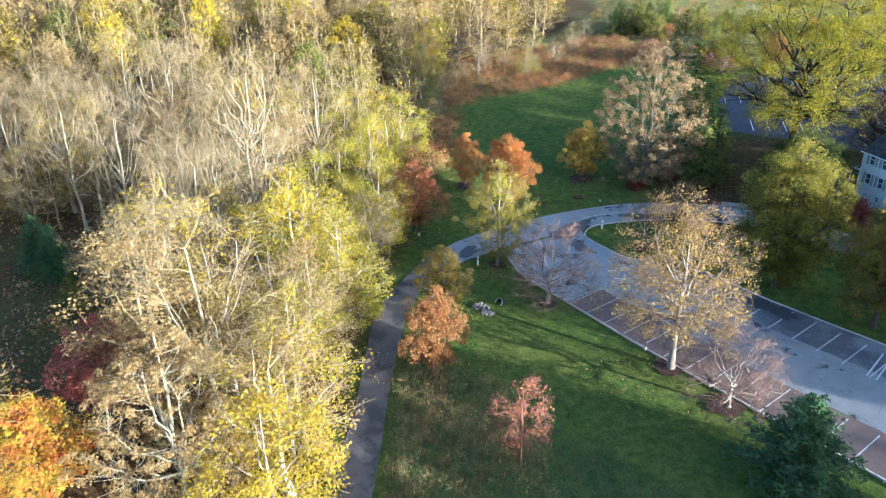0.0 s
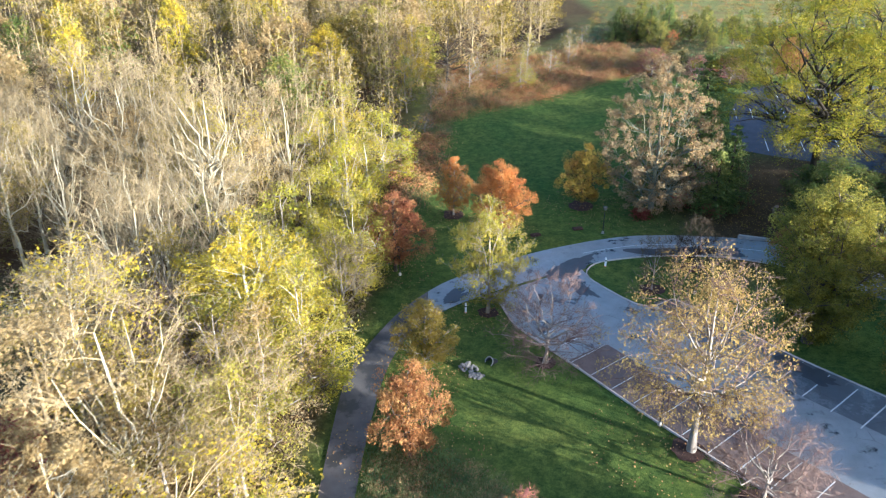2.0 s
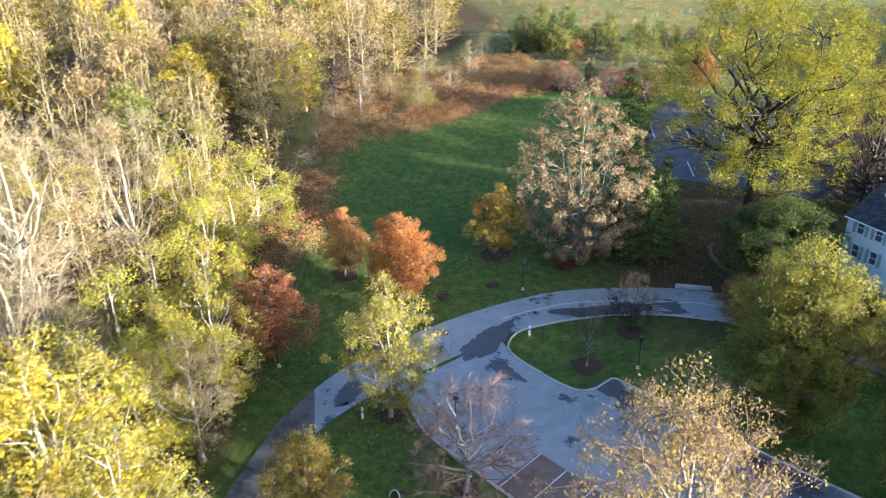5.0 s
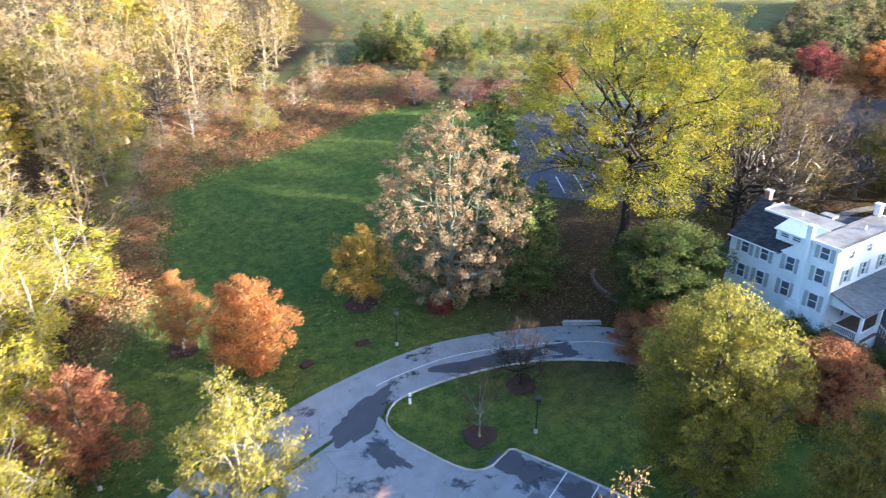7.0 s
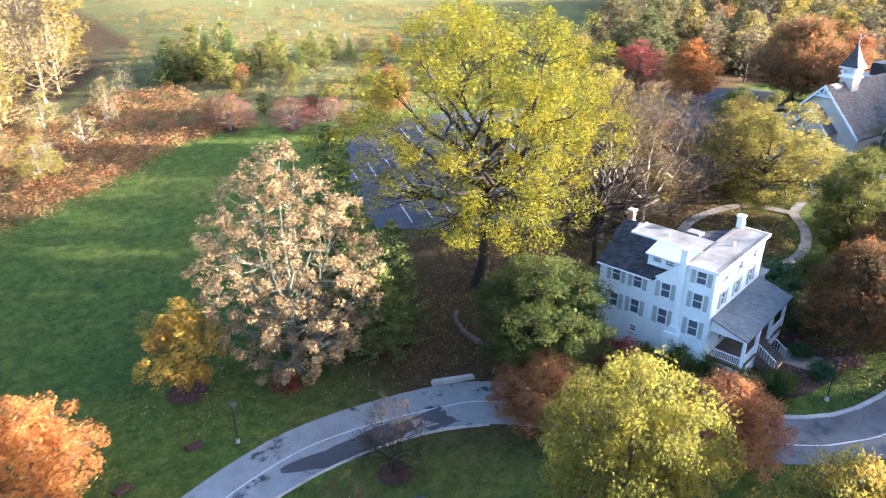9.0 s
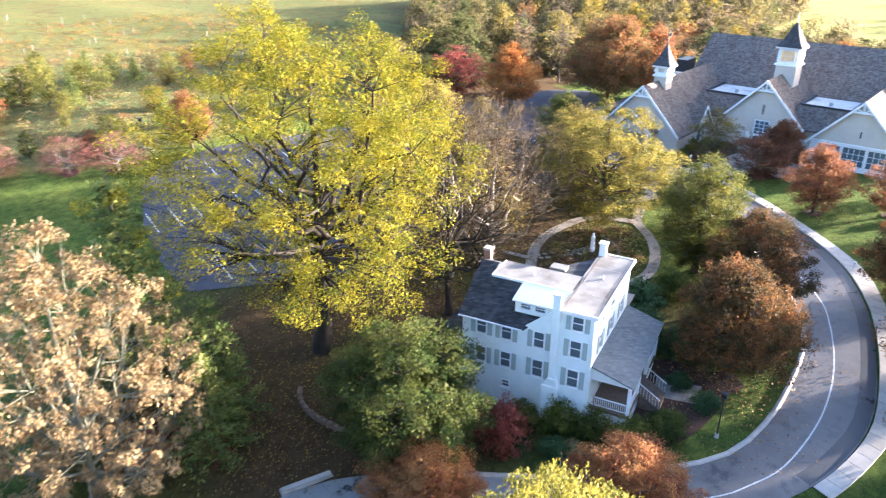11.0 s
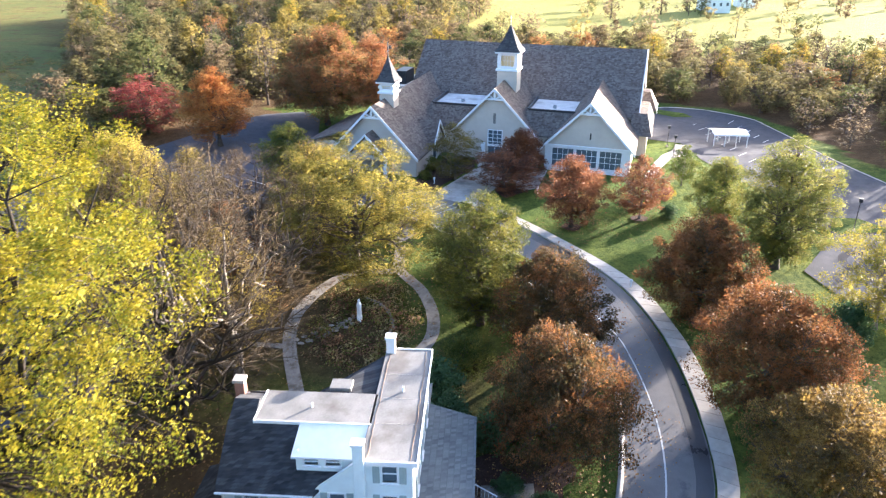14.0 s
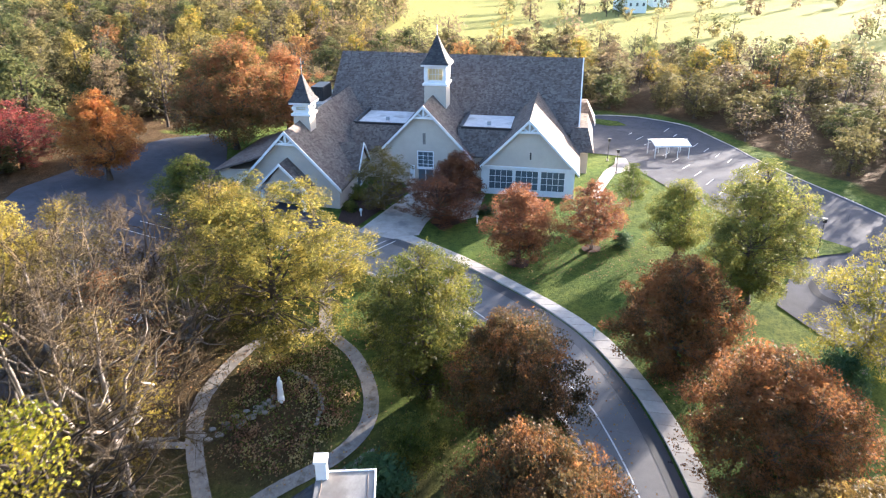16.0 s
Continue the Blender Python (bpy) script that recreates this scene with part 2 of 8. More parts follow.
M = {
    "asphalt": asphalt_material("asphalt", (0.21, 0.215, 0.215), (0.045, 0.048, 0.052), 0.56, 0.4),
    "asphalt_worn": asphalt_material("worn_asphalt", (0.072, 0.073, 0.083), (0.055, 0.056, 0.065), 0.6, 0.9),
    "asphalt_old": asphalt_material("asphalt_old", (0.135, 0.098, 0.085), (0.095, 0.072, 0.064), 0.6, 0.75),
    # grey-brown, and darker than the road to stand for tree shadow on the drive
    "asphalt_drive_shaded": asphalt_material("shaded_drive_asphalt", (0.105, 0.095, 0.09), (0.05, 0.047, 0.046), 0.5, 0.7),
    # patches lighter than the base: reflections on wet bays put into the colour
    "asphalt_wet_glints": asphalt_material("wet_glint_asphalt", (0.085, 0.088, 0.095), (0.19, 0.195, 0.20), 0.52, 0.4),
    "asphalt_lane": asphalt_material("lane_asphalt", (0.12, 0.112, 0.108), (0.05, 0.05, 0.052), 0.56, 0.55),
    "asphalt_patch": asphalt_material("asphalt_patch", (0.045, 0.046, 0.05), (0.03, 0.03, 0.033), 0.55),
    "asphalt_ring": asphalt_material("ring_asphalt", (0.042, 0.042, 0.046), (0.035, 0.035, 0.04), 0.6, 0.92),
    "paint": surface("road_paint", (0.34, 0.34, 0.33), (0.66, 0.66, 0.64), 4, 40, 0.7),
    "concrete": surface("concrete", (0.34, 0.30, 0.265), (0.51, 0.46, 0.405), 1.2, 20, 0.85, stain=(0.28, 0.26, 0.24)),
    "slab": slab_material("cast_slabs", (0.33, 0.295, 0.26), (0.50, 0.455, 0.40)),
    "mulch": surface("mulch", (0.025, 0.015, 0.012), (0.085, 0.05, 0.038), 6, 18, 0.95, 0.8),
    # white paint, its cyan tint put in for blue skylight on shaded walls
    "siding": siding_material("white_clapboard", (0.82, 0.88, 0.86)),
    "white": surface("white_trim", (0.72, 0.73, 0.73), (0.82, 0.83, 0.83), 2, 20, 0.5, 0.08),
    "sage": surface("sage_paint", (0.30, 0.36, 0.34), (0.40, 0.46, 0.43), 2, 25, 0.6, 0.1),
    "membrane": surface("roof_membrane", (0.13, 0.126, 0.118), (0.235, 0.225, 0.212), 0.8, 9, 0.75, 0.15, spread=0.18, stain=(0.11, 0.096, 0.085)),
    # brighter copy of the roof membrane, for church flats lying in shade
    "membrane_pale": surface("pale_roof_membrane", (0.42, 0.42, 0.42), (0.60, 0.60, 0.59), 0.8, 9, 0.75, 0.15, spread=0.18, stain=(0.3, 0.29, 0.28)),
    "shingle_dark": shingle_material("dark_shingles", [(0.022, 0.024, 0.028), (0.04, 0.042, 0.047), (0.07, 0.072, 0.078)]),
    "shingle_grey": shingle_material("grey_porch_shingles", [(0.085, 0.098, 0.105), (0.12, 0.132, 0.14), (0.155, 0.168, 0.175)]),
    "shingle_church": shingle_material("mottled_shingles", [(0.085, 0.064, 0.056), (0.135, 0.108, 0.094), (0.19, 0.16, 0.138)], 0.5, 0.22, 3.2),
    "cap": shingle_material("tower_cap_shingles", [(0.035, 0.035, 0.04), (0.06, 0.058, 0.06), (0.09, 0.085, 0.085)], 0.3, 0.25),
    "stucco": surface("cream_stucco", (0.50, 0.43, 0.36), (0.60, 0.53, 0.45), 0.7, 12, 0.9, 0.12),
    "path": surface("worn_path", (0.16, 0.145, 0.13), (0.32, 0.295, 0.26), 2.5, 16, 0.9, 0.3, stain=(0.14, 0.115, 0.09)),
    "stone": surface("stone", (0.12, 0.105, 0.092), (0.31, 0.28, 0.25), 3, 14, 0.85, 0.4),
    "brick": surface("old_brick", (0.22, 0.10, 0.075), (0.36, 0.20, 0.15), 4, 16, 0.9, 0.4),
    "metal_dark": surface("dark_metal", (0.02, 0.022, 0.024), (0.05, 0.05, 0.055), 4, 30, 0.45, 0.05, metal=0.5),
    "metal_grey": surface("grey_metal", (0.3, 0.31, 0.32), (0.45, 0.46, 0.47), 4, 30, 0.45, 0.05, metal=0.6),
    "wood": surface("weathered_wood", (0.10, 0.07, 0.052), (0.21, 0.155, 0.115), 3, 24, 0.85, 0.3),
    "orange_paint": surface("orange_band", (0.6, 0.12, 0.04), (0.75, 0.2, 0.06), 3, 24, 0.6, 0.1),
    "bark_pale": surface("pale_bark", (0.20, 0.18, 0.125), (0.38, 0.345, 0.255), 1.5, 9, 0.9, 0.5),
    "bark_grey": surface("grey_bark", (0.15, 0.125, 0.105), (0.30, 0.26, 0.22), 1.5, 9, 0.9, 0.5),
    "bark_dark": surface("dark_bark", (0.045, 0.036, 0.03), (0.12, 0.095, 0.075), 1.5, 9, 0.9, 0.5),
    "bark_black": surface("blackish_bark", (0.018, 0.015, 0.012), (0.055, 0.045, 0.036), 1.5, 9, 0.9, 0.5),
    "bark_lichen": surface("lichened_bark", (0.10, 0.10, 0.072), (0.22, 0.215, 0.155), 1.5, 9, 0.9, 0.5),
    "twig_tan": surface("tan_twigs", (0.16, 0.118, 0.062), (0.30, 0.235, 0.135), 1.0, 9, 0.9, 0.3),
    "twig_dark": surface("dark_twigs", (0.020, 0.015, 0.010), (0.055, 0.041, 0.027), 1.0, 9, 0.9, 0.3),
    "twig_brown": surface("brown_twigs", (0.045, 0.031, 0.016), (0.12, 0.085, 0.045), 1.0, 9, 0.9, 0.3),
    "twig_red": surface("red_twigs", (0.13, 0.05, 0.04), (0.25, 0.11, 0.085), 1.0, 9, 0.9, 0.3),
    "twig_pink": surface("pinkish_twigs", (0.085, 0.055, 0.047), (0.18, 0.122, 0.10), 1.0, 9, 0.9, 0.3),
    "yellow": leaf_material("yellow_leaves", (0.34, 0.235, 0.03), (0.48, 0.35, 0.025), (0.31, 0.265, 0.035), cut=17, whole=0.6),
    "yellowgreen": leaf_material("yellow_green_leaves", (0.10, 0.105, 0.022), (0.215, 0.195, 0.032), (0.34, 0.28, 0.045)),
    "oak": leaf_material("golden_oak_leaves", (0.05, 0.08, 0.010), (0.135, 0.148, 0.013), (0.285, 0.235, 0.017), 0.36, cut=14),
    "olive": leaf_material("olive_gold_leaves", (0.085, 0.07, 0.02), (0.18, 0.14, 0.030), (0.30, 0.22, 0.045), cut=17, whole=0.6),
    "tan": leaf_material("tan_leaves", (0.17, 0.11, 0.048), (0.28, 0.19, 0.08), (0.37, 0.27, 0.12), cut=17, whole=0.6),
    "pinkbrown": leaf_material("pale_pinkish_brown_leaves", (0.20, 0.13, 0.065), (0.32, 0.22, 0.108), (0.42, 0.31, 0.16), 0.3),
    "orange": leaf_material("orange_leaves", (0.32, 0.11, 0.035), (0.43, 0.18, 0.05), (0.47, 0.26, 0.08)),
    "goldorange": leaf_material("gold_orange_leaves", (0.29, 0.145, 0.04), (0.40, 0.24, 0.05), (0.46, 0.34, 0.06)),
    "red": leaf_material("red_leaves", (0.20, 0.072, 0.038), (0.32, 0.128, 0.056), (0.40, 0.205, 0.08)),
    "crimson": leaf_material("crimson_leaves", (0.18, 0.038, 0.035), (0.29, 0.072, 0.058), (0.36, 0.13, 0.095)),
    "russet": leaf_material("russet_leaves", (0.044, 0.042, 0.019), (0.105, 0.064, 0.026), (0.265, 0.112, 0.04)),
    "green": leaf_material("green_leaves", (0.055, 0.08, 0.02), (0.11, 0.14, 0.03), (0.24, 0.22, 0.05)),
    "darkgreen": leaf_material("dark_green_needles", (0.036, 0.075, 0.034), (0.055, 0.105, 0.045), (0.075, 0.13, 0.052), 0.3, cut=0),
    "rust": leaf_material("rust_brown_leaves", (0.20, 0.085, 0.035), (0.31, 0.145, 0.055), (0.36, 0.20, 0.075)),
    "goldtan": leaf_material("gold_tan_leaves", (0.17, 0.112, 0.038), (0.28, 0.19, 0.06), (0.37, 0.27, 0.09), cut=17, whole=0.62),
    "turning": leaf_material("green_to_orange_leaves", (0.10, 0.11, 0.025), (0.24, 0.19, 0.035), (0.40, 0.25, 0.05)),
    "farolive": leaf_material("far_olive_leaves", (0.075, 0.068, 0.03), (0.135, 0.118, 0.048), (0.20, 0.165, 0.07), 0.55, cut=9, whole=0.66),
    "farbrown": leaf_material("far_brown_leaves", (0.095, 0.07, 0.042), (0.155, 0.115, 0.065), (0.22, 0.165, 0.095), 0.55, cut=9, whole=0.66),
    "fargreen": leaf_material("far_green_leaves", (0.045, 0.06, 0.024), (0.085, 0.095, 0.036), (0.14, 0.138, 0.052), 0.55, cut=9, whole=0.66),
    "fargold": leaf_material("far_gold_leaves", (0.13, 0.11, 0.03), (0.22, 0.175, 0.048), (0.28, 0.21, 0.065), 0.55, cut=9, whole=0.66),
    "farred": leaf_material("far_red_leaves", (0.12, 0.05, 0.025), (0.20, 0.09, 0.038), (0.28, 0.15, 0.055), 0.55, cut=9, whole=0.66),
    "brush": leaf_material("dry_brush", (0.12, 0.06, 0.035), (0.21, 0.11, 0.06), (0.30, 0.19, 0.095), 0.2, cut=0),
    "fern": leaf_material("red_brown_bracken", (0.27, 0.10, 0.045), (0.40, 0.165, 0.07), (0.42, 0.26, 0.10), 0.2, cut=0),
    "straw": leaf_material("straw_grass", (0.24, 0.19, 0.09), (0.36, 0.29, 0.13), (0.20, 0.21, 0.06), 0.2, cut=0),
    "grassblade": leaf_material("green_grass", (0.05, 0.115, 0.045), (0.09, 0.17, 0.06), (0.14, 0.20, 0.07), 0.3, cut=0),
    "meadow": leaf_material("meadow_grass", (0.055, 0.13, 0.06), (0.095, 0.18, 0.075), (0.16, 0.21, 0.08), 0.3, cut=0),
    "olivegreen": leaf_material("olive_green_leaves", (0.045, 0.058, 0.015), (0.10, 0.11, 0.023), (0.215, 0.19, 0.04)),
    "olivegold": leaf_material("olive_to_gold_leaves", (0.068, 0.074, 0.018), (0.175, 0.157, 0.034), (0.35, 0.275, 0.055)),
    "deepgreen": leaf_material("deep_green_leaves", (0.03, 0.052, 0.016), (0.056, 0.085, 0.022), (0.12, 0.13, 0.032)),
    "softgreen": leaf_material("soft_green_leaves", (0.085, 0.105, 0.03), (0.165, 0.175, 0.042), (0.28, 0.25, 0.06)),
    "lime": leaf_material("lime_yellow_leaves", (0.20, 0.21, 0.03), (0.36, 0.33, 0.035), (0.45, 0.37, 0.03)),
    "bronze": leaf_material("bronze_leaves", (0.07, 0.055, 0.022), (0.17, 0.11, 0.035), (0.31, 0.20, 0.05)),
    "autumn": leaf_material("mixed_autumn_leaves", (0.085, 0.085, 0.03), (0.21, 0.12, 0.045), (0.31, 0.125, 0.055)),
    "cedar": leaf_material("cedar_needles", (0.065, 0.10, 0.032), (0.125, 0.165, 0.045), (0.23, 0.24, 0.065), 0.35, cut=0),
    "flame": leaf_material("orange_red_green_leaves", (0.26, 0.29, 0.03), (0.43, 0.29, 0.04), (0.45, 0.15, 0.04)),
    "maroon": leaf_material("red_brown_leaves", (0.07, 0.03, 0.022), (0.14, 0.06, 0.036), (0.25, 0.11, 0.05)),
    "drygrass": leaf_material("dry_grass", (0.16, 0.12, 0.058), (0.26, 0.195, 0.095), (0.34, 0.265, 0.13), 0.2, cut=0),
    "litter": leaf_material("fallen_leaves", (0.14, 0.065, 0.035), (0.26, 0.14, 0.06), (0.40, 0.27, 0.09), 0.1, cut=0),
}


def glass_material():
    m, nt, p = nodes_of("window_glass")
    # opaque blue-grey base imitates the sky reflected in the panes
    p.inputs["Base Color"].default_value = (0.10, 0.13, 0.15, 1)
    p.inputs["Roughness"].default_value = 0.06
    p.inputs["IOR"].default_value = 1.5
    return m


M["glass"] = glass_material()
# pale yellow colour stands for sunlight seen through the clear lantern panes
M["pane_glow"] = leaf_material("sunlit_lantern_glass", (0.70, 0.62, 0.42), (0.78, 0.70, 0.48), (0.80, 0.74, 0.55), 0.6, cut=0)


# ---- mesh tools ----
def smooth(a, b, x):
    u = min(1.0, max(0.0, (x - a) / (b - a)))
    return u * u * (3 - 2 * u)


def zg(x, y):
    """Height of the ground."""
    return (6.5 * smooth(10, 125, x) - 2.5 * smooth(140, 185, x)
            + 9 * smooth(88, 185, y) * (1 - 0.6 * smooth(60, 130, x)))


def link_mesh(name, me, material, parent=None, label=""):
    me.materials.clear()
    me.materials.append(material)
    ob = new(name, me)
    if parent is not None:
        ob.parent = parent
    if label:
        ob["label"] = label
    return ob


def part(name, bm, material, parent=None, label=""):
    me = bpy.data.meshes.new(name)
    bm.to_mesh(me)
    bm.free()
    return link_mesh(name, me, material, parent, label)


def quads_mesh(name, V, F):
    """A mesh from arrays of vertices and of four-cornered faces."""
    V, F = np.asarray(V, np.float32), np.asarray(F, np.int32)
    me = bpy.data.meshes.new(name)
    me.vertices.add(len(V))
    me.vertices.foreach_set("co", V.ravel())
    me.loops.add(F.size)
    me.loops.foreach_set("vertex_index", F.ravel())
    me.polygons.add(len(F))
    me.polygons.foreach_set("loop_start", np.arange(0, F.size, 4, dtype=np.int32))
    me.update(calc_edges=True)
    return me


def mixed_mesh(name, V, F4, F3):
    """A mesh from vertices, four-cornered and three-cornered faces."""
    V = np.asarray(V, np.float32)
    F4, F3 = np.asarray(F4, np.int32).reshape(-1, 4), np.asarray(F3, np.int32).reshape(-1, 3)
    me = bpy.data.meshes.new(name)
    me.vertices.add(len(V))
    me.vertices.foreach_set("co", V.ravel())
    me.loops.add(F4.size + F3.size)
    me.loops.foreach_set("vertex_index", np.r_[F4.ravel(), F3.ravel()])
    me.polygons.add(len(F4) + len(F3))
    me.polygons.foreach_set("loop_start", np.r_[np.arange(0, F4.size, 4), F4.size + np.arange(0, F3.size, 3)].astype(np.int32))
    me.update(calc_edges=True)
    return me


def box(bm, x0, x1, y0, y1, z0, z1):
    v = [bm.verts.new(p) for p in ((x0, y0, z0), (x1, y0, z0), (x1, y1, z0), (x0, y1, z0), (x0, y0, z1), (x1, y0, z1), (x1, y1, z1), (x0, y1, z1))]
    for f in ((3, 2, 1, 0), (4, 5, 6, 7), (0, 1, 5, 4), (1, 2, 6, 5), (2, 3, 7, 6), (3, 0, 4, 7)):
        bm.faces.new([v[i] for i in f])


def boxes(*items):
    bm = bmesh.new()
    for b in items:
        box(bm, *b)
    return bm


def bevelled(bm, w=0.02):
    bmesh.ops.bevel(bm, geom=bm.edges[:], offset=w, segments=1, affect="EDGES")
    return bm


def prism(points, axis, a, b):
    """A polygon in the plane across an axis ('x': points are y, z; 'y': x, z), swept from a to b."""
    bm = bmesh.new()
    at = (lambda p, s: (s, p[0], p[1])) if axis == "x" else (lambda p, s: (p[0], s, p[1])) if axis == "y" else (lambda p, s: (p[0], p[1], s))
    lo, hi = [bm.verts.new(at(p, a)) for p in points], [bm.verts.new(at(p, b)) for p in points]
    bm.faces.new(lo), bm.faces.new(hi[::-1])
    for i in range(len(points)):
        j = (i + 1) % len(points)
        bm.faces.new((lo[j], lo[i], hi[i], hi[j]))
    bmesh.ops.recalc_face_normals(bm, faces=bm.faces)
    return bm


def slab(corners, thick):
    """A sloping plate: four corners of its top face, and its thickness downwards."""
    bm = bmesh.new()
    top = [bm.verts.new(c) for c in corners]
    low = [bm.verts.new((c[0], c[1], c[2] - thick)) for c in corners]
    bm.faces.new(top), bm.faces.new(low[::-1])
    n = len(corners)
    for i in range(n):
        j = (i + 1) % n
        bm.faces.new((top[j], top[i], low[i], low[j]))
    bmesh.ops.recalc_face_normals(bm, faces=bm.faces)
    return bm


def pierced(a0, a1, z0, z1, holes, depth0, depth1, axis):
    """A wall across an axis, in one piece, with openings (a0, a1, z0, z1) through it."""
    A = sorted({a0, a1, *[h[0] for h in holes], *[h[1] for h in holes]})
    Z = sorted({z0, z1, *[h[2] for h in holes], *[h[3] for h in holes]})
    bm, made = bmesh.new(), {}

    def solid(i, k):
        if not (0 <= i < len(A) - 1 and 0 <= k < len(Z) - 1):
            return False
        ca, cz = (A[i] + A[i + 1]) / 2, (Z[k] + Z[k + 1]) / 2
        return not any(h[0] < ca < h[1] and h[2] < cz < h[3] for h in holes)

    def v(i, k, d):
        if (i, k, d) not in made:
            made[i, k, d] = bm.verts.new((d, A[i], Z[k]) if axis == "x" else (A[i], d, Z[k]))
        return made[i, k, d]

    for i in range(len(A) - 1):
        for k in range(len(Z) - 1):
            if not solid(i, k):
                continue
            for d in (depth0, depth1):
                bm.faces.new((v(i, k, d), v(i + 1, k, d), v(i + 1, k + 1, d), v(i, k + 1, d)))
            for di, dk, p, q in ((-1, 0, (i, k), (i, k + 1)), (1, 0, (i + 1, k), (i + 1, k + 1)), (0, -1, (i, k), (i + 1, k)), (0, 1, (i, k + 1), (i + 1, k + 1))):
                if not solid(i + di, k + dk):
                    bm.faces.new((v(*p, depth0), v(*q, depth0), v(*q, depth1), v(*p, depth1)))
    bmesh.ops.recalc_face_normals(bm, faces=bm.faces)
    return bm


def tube(points, radii, sides):
    """Vertices and quads of a tapered tube along a line of points."""
    P = np.asarray(points, float)
    R = np.asarray(radii, float)
    T = np.gradient(P, axis=0)
    T /= np.linalg.norm(T, axis=1)[:, None] + 1e-9
    ref = np.where(np.abs(T[:, 2:3]) > 0.9, np.array([[1.0, 0, 0]]), np.array([[0, 0, 1.0]]))
    A = np.cross(T, ref)
    A /= np.linalg.norm(A, axis=1)[:, None] + 1e-9
    B = np.cross(T, A)
    ang = np.arange(sides) * 2 * np.pi / sides
    V = P[:, None] + R[:, None, None] * (A[:, None] * np.cos(ang)[None, :, None] + B[:, None] * np.sin(ang)[None, :, None])
    n, F = len(P), []
    for i in range(n - 1):
        for k in range(sides):
            F.append((i * sides + k, i * sides + (k + 1) % sides, (i + 1) * sides + (k + 1) % sides, (i + 1) * sides + k))
    return V.reshape(-1, 3), np.array(F, int)


def joined(pieces):
    V, F, n = [], [], 0
    for v, f in pieces:
        V.append(v)
        F.append(f + n)
        n += len(v)
    return np.concatenate(V), np.concatenate(F)


def blades(rng, centres, size, up=0.35, long=1.6, stand=0.0):
    """One small folded leaf (a diamond) at each centre."""
    n = len(centres)
    N = rng.normal(size=(n, 3))
    N[:, 2] = np.abs(N[:, 2]) + up
    N /= np.linalg.norm(N, axis=1)[:, None]
    U = np.cross(N, rng.normal(size=(n, 3)))
    U /= np.linalg.norm(U, axis=1)[:, None] + 1e-9
    if stand:
        U = U * (1 - stand) + np.array([0, 0, stand])
        U /= np.linalg.norm(U, axis=1)[:, None]
        N = np.cross(U, rng.normal(size=(n, 3)))
        N /= np.linalg.norm(N, axis=1)[:, None] + 1e-9
    W = np.cross(N, U)
    s = (size * rng.uniform(0.6, 1.35, n))[:, None]
    V = np.stack([centres - U * s * long / 2, centres - W * s / 2 + N * s * 0.15, centres + U * s * long / 2, centres + W * s / 2 + N * s * 0.15], 1)
    return V.reshape(-1, 3), np.arange(4 * n).reshape(-1, 4)


def curve_through(pts, step=2.0):
    """A smooth line through points (Catmull-Rom)."""
    P = [np.array(p, float) for p in pts]
    P = [2 * P[0] - P[1]] + P + [2 * P[-1] - P[-2]]
    out = []
    for a, b, c, d in zip(P, P[1:], P[2:], P[3:]):
        n = max(2, int(np.linalg.norm(c - b) / step))
        for i in range(n):
            t = i / n
            out.append(0.5 * (2 * b + (c - a) * t + (2 * a - 5 * b + 4 * c - d) * t * t + (3 * b - a - 3 * c + d) * t ** 3))
    return out + [P[-2]]


def resampled(line, n):
    L = np.array(line)
    s = np.r_[0, np.cumsum(np.linalg.norm(np.diff(L, axis=0), axis=1))]
    t = np.linspace(0, s[-1], n)
    return np.stack([np.interp(t, s, L[:, 0]), np.interp(t, s, L[:, 1])], 1)


def offset_line(line, d):
    L = np.array(line)
    T = np.gradient(L, axis=0)
    T /= np.linalg.norm(T, axis=1)[:, None] + 1e-9
    return L + d * np.stack([T[:, 1], -T[:, 0]], 1)


def paving(name, left, right, lift, n, across=4):
    """A band of paving that follows the ground between two edges."""
    A, B = resampled(left, n), resampled(right, n)
    V = []
    for a, b in zip(A, B):
        for k in range(across + 1):
            p = a + (b - a) * k / across
            V.append((p[0], p[1], zg(p[0], p[1]) + lift))
    w = across + 1
    F = [(i * w + k, (i + 1) * w + k, (i + 1) * w + k + 1, i * w + k + 1) for i in range(n - 1) for k in range(across)]
    me = quads_mesh(name, V, F)
    if sum(p.normal.z for p in me.polygons) < 0:
        me.flip_normals()
    return me


def patch(name, outline, lift, cell=5.0):
    """A flat area of any outline laid on the ground."""
    bm = bmesh.new()
    f = bm.faces.new([bm.verts.new((p[0], p[1], 0)) for p in outline])
    bmesh.ops.triangulate(bm, faces=[f])
    xs, ys = [p[0] for p in outline], [p[1] for p in outline]
    for lo, hi, nrm in ((min(xs), max(xs), (1, 0, 0)), (min(ys), max(ys), (0, 1, 0))):
        c = math.ceil(lo / cell) * cell
        while c < hi:
            bmesh.ops.bisect_plane(bm, geom=bm.verts[:] + bm.edges[:] + bm.faces[:], plane_co=(c * nrm[0], c * nrm[1], 0), plane_no=nrm)
            c += cell
    for v in bm.verts:
        v.co.z = zg(v.co.x, v.co.y) + lift
    bmesh.ops.recalc_face_normals(bm, faces=bm.faces)
    if sum(f.normal.z for f in bm.faces) < 0:
        bmesh.ops.reverse_faces(bm, faces=bm.faces)
    me = bpy.data.meshes.new(name)
    bm.to_mesh(me)
    bm.free()
    return me


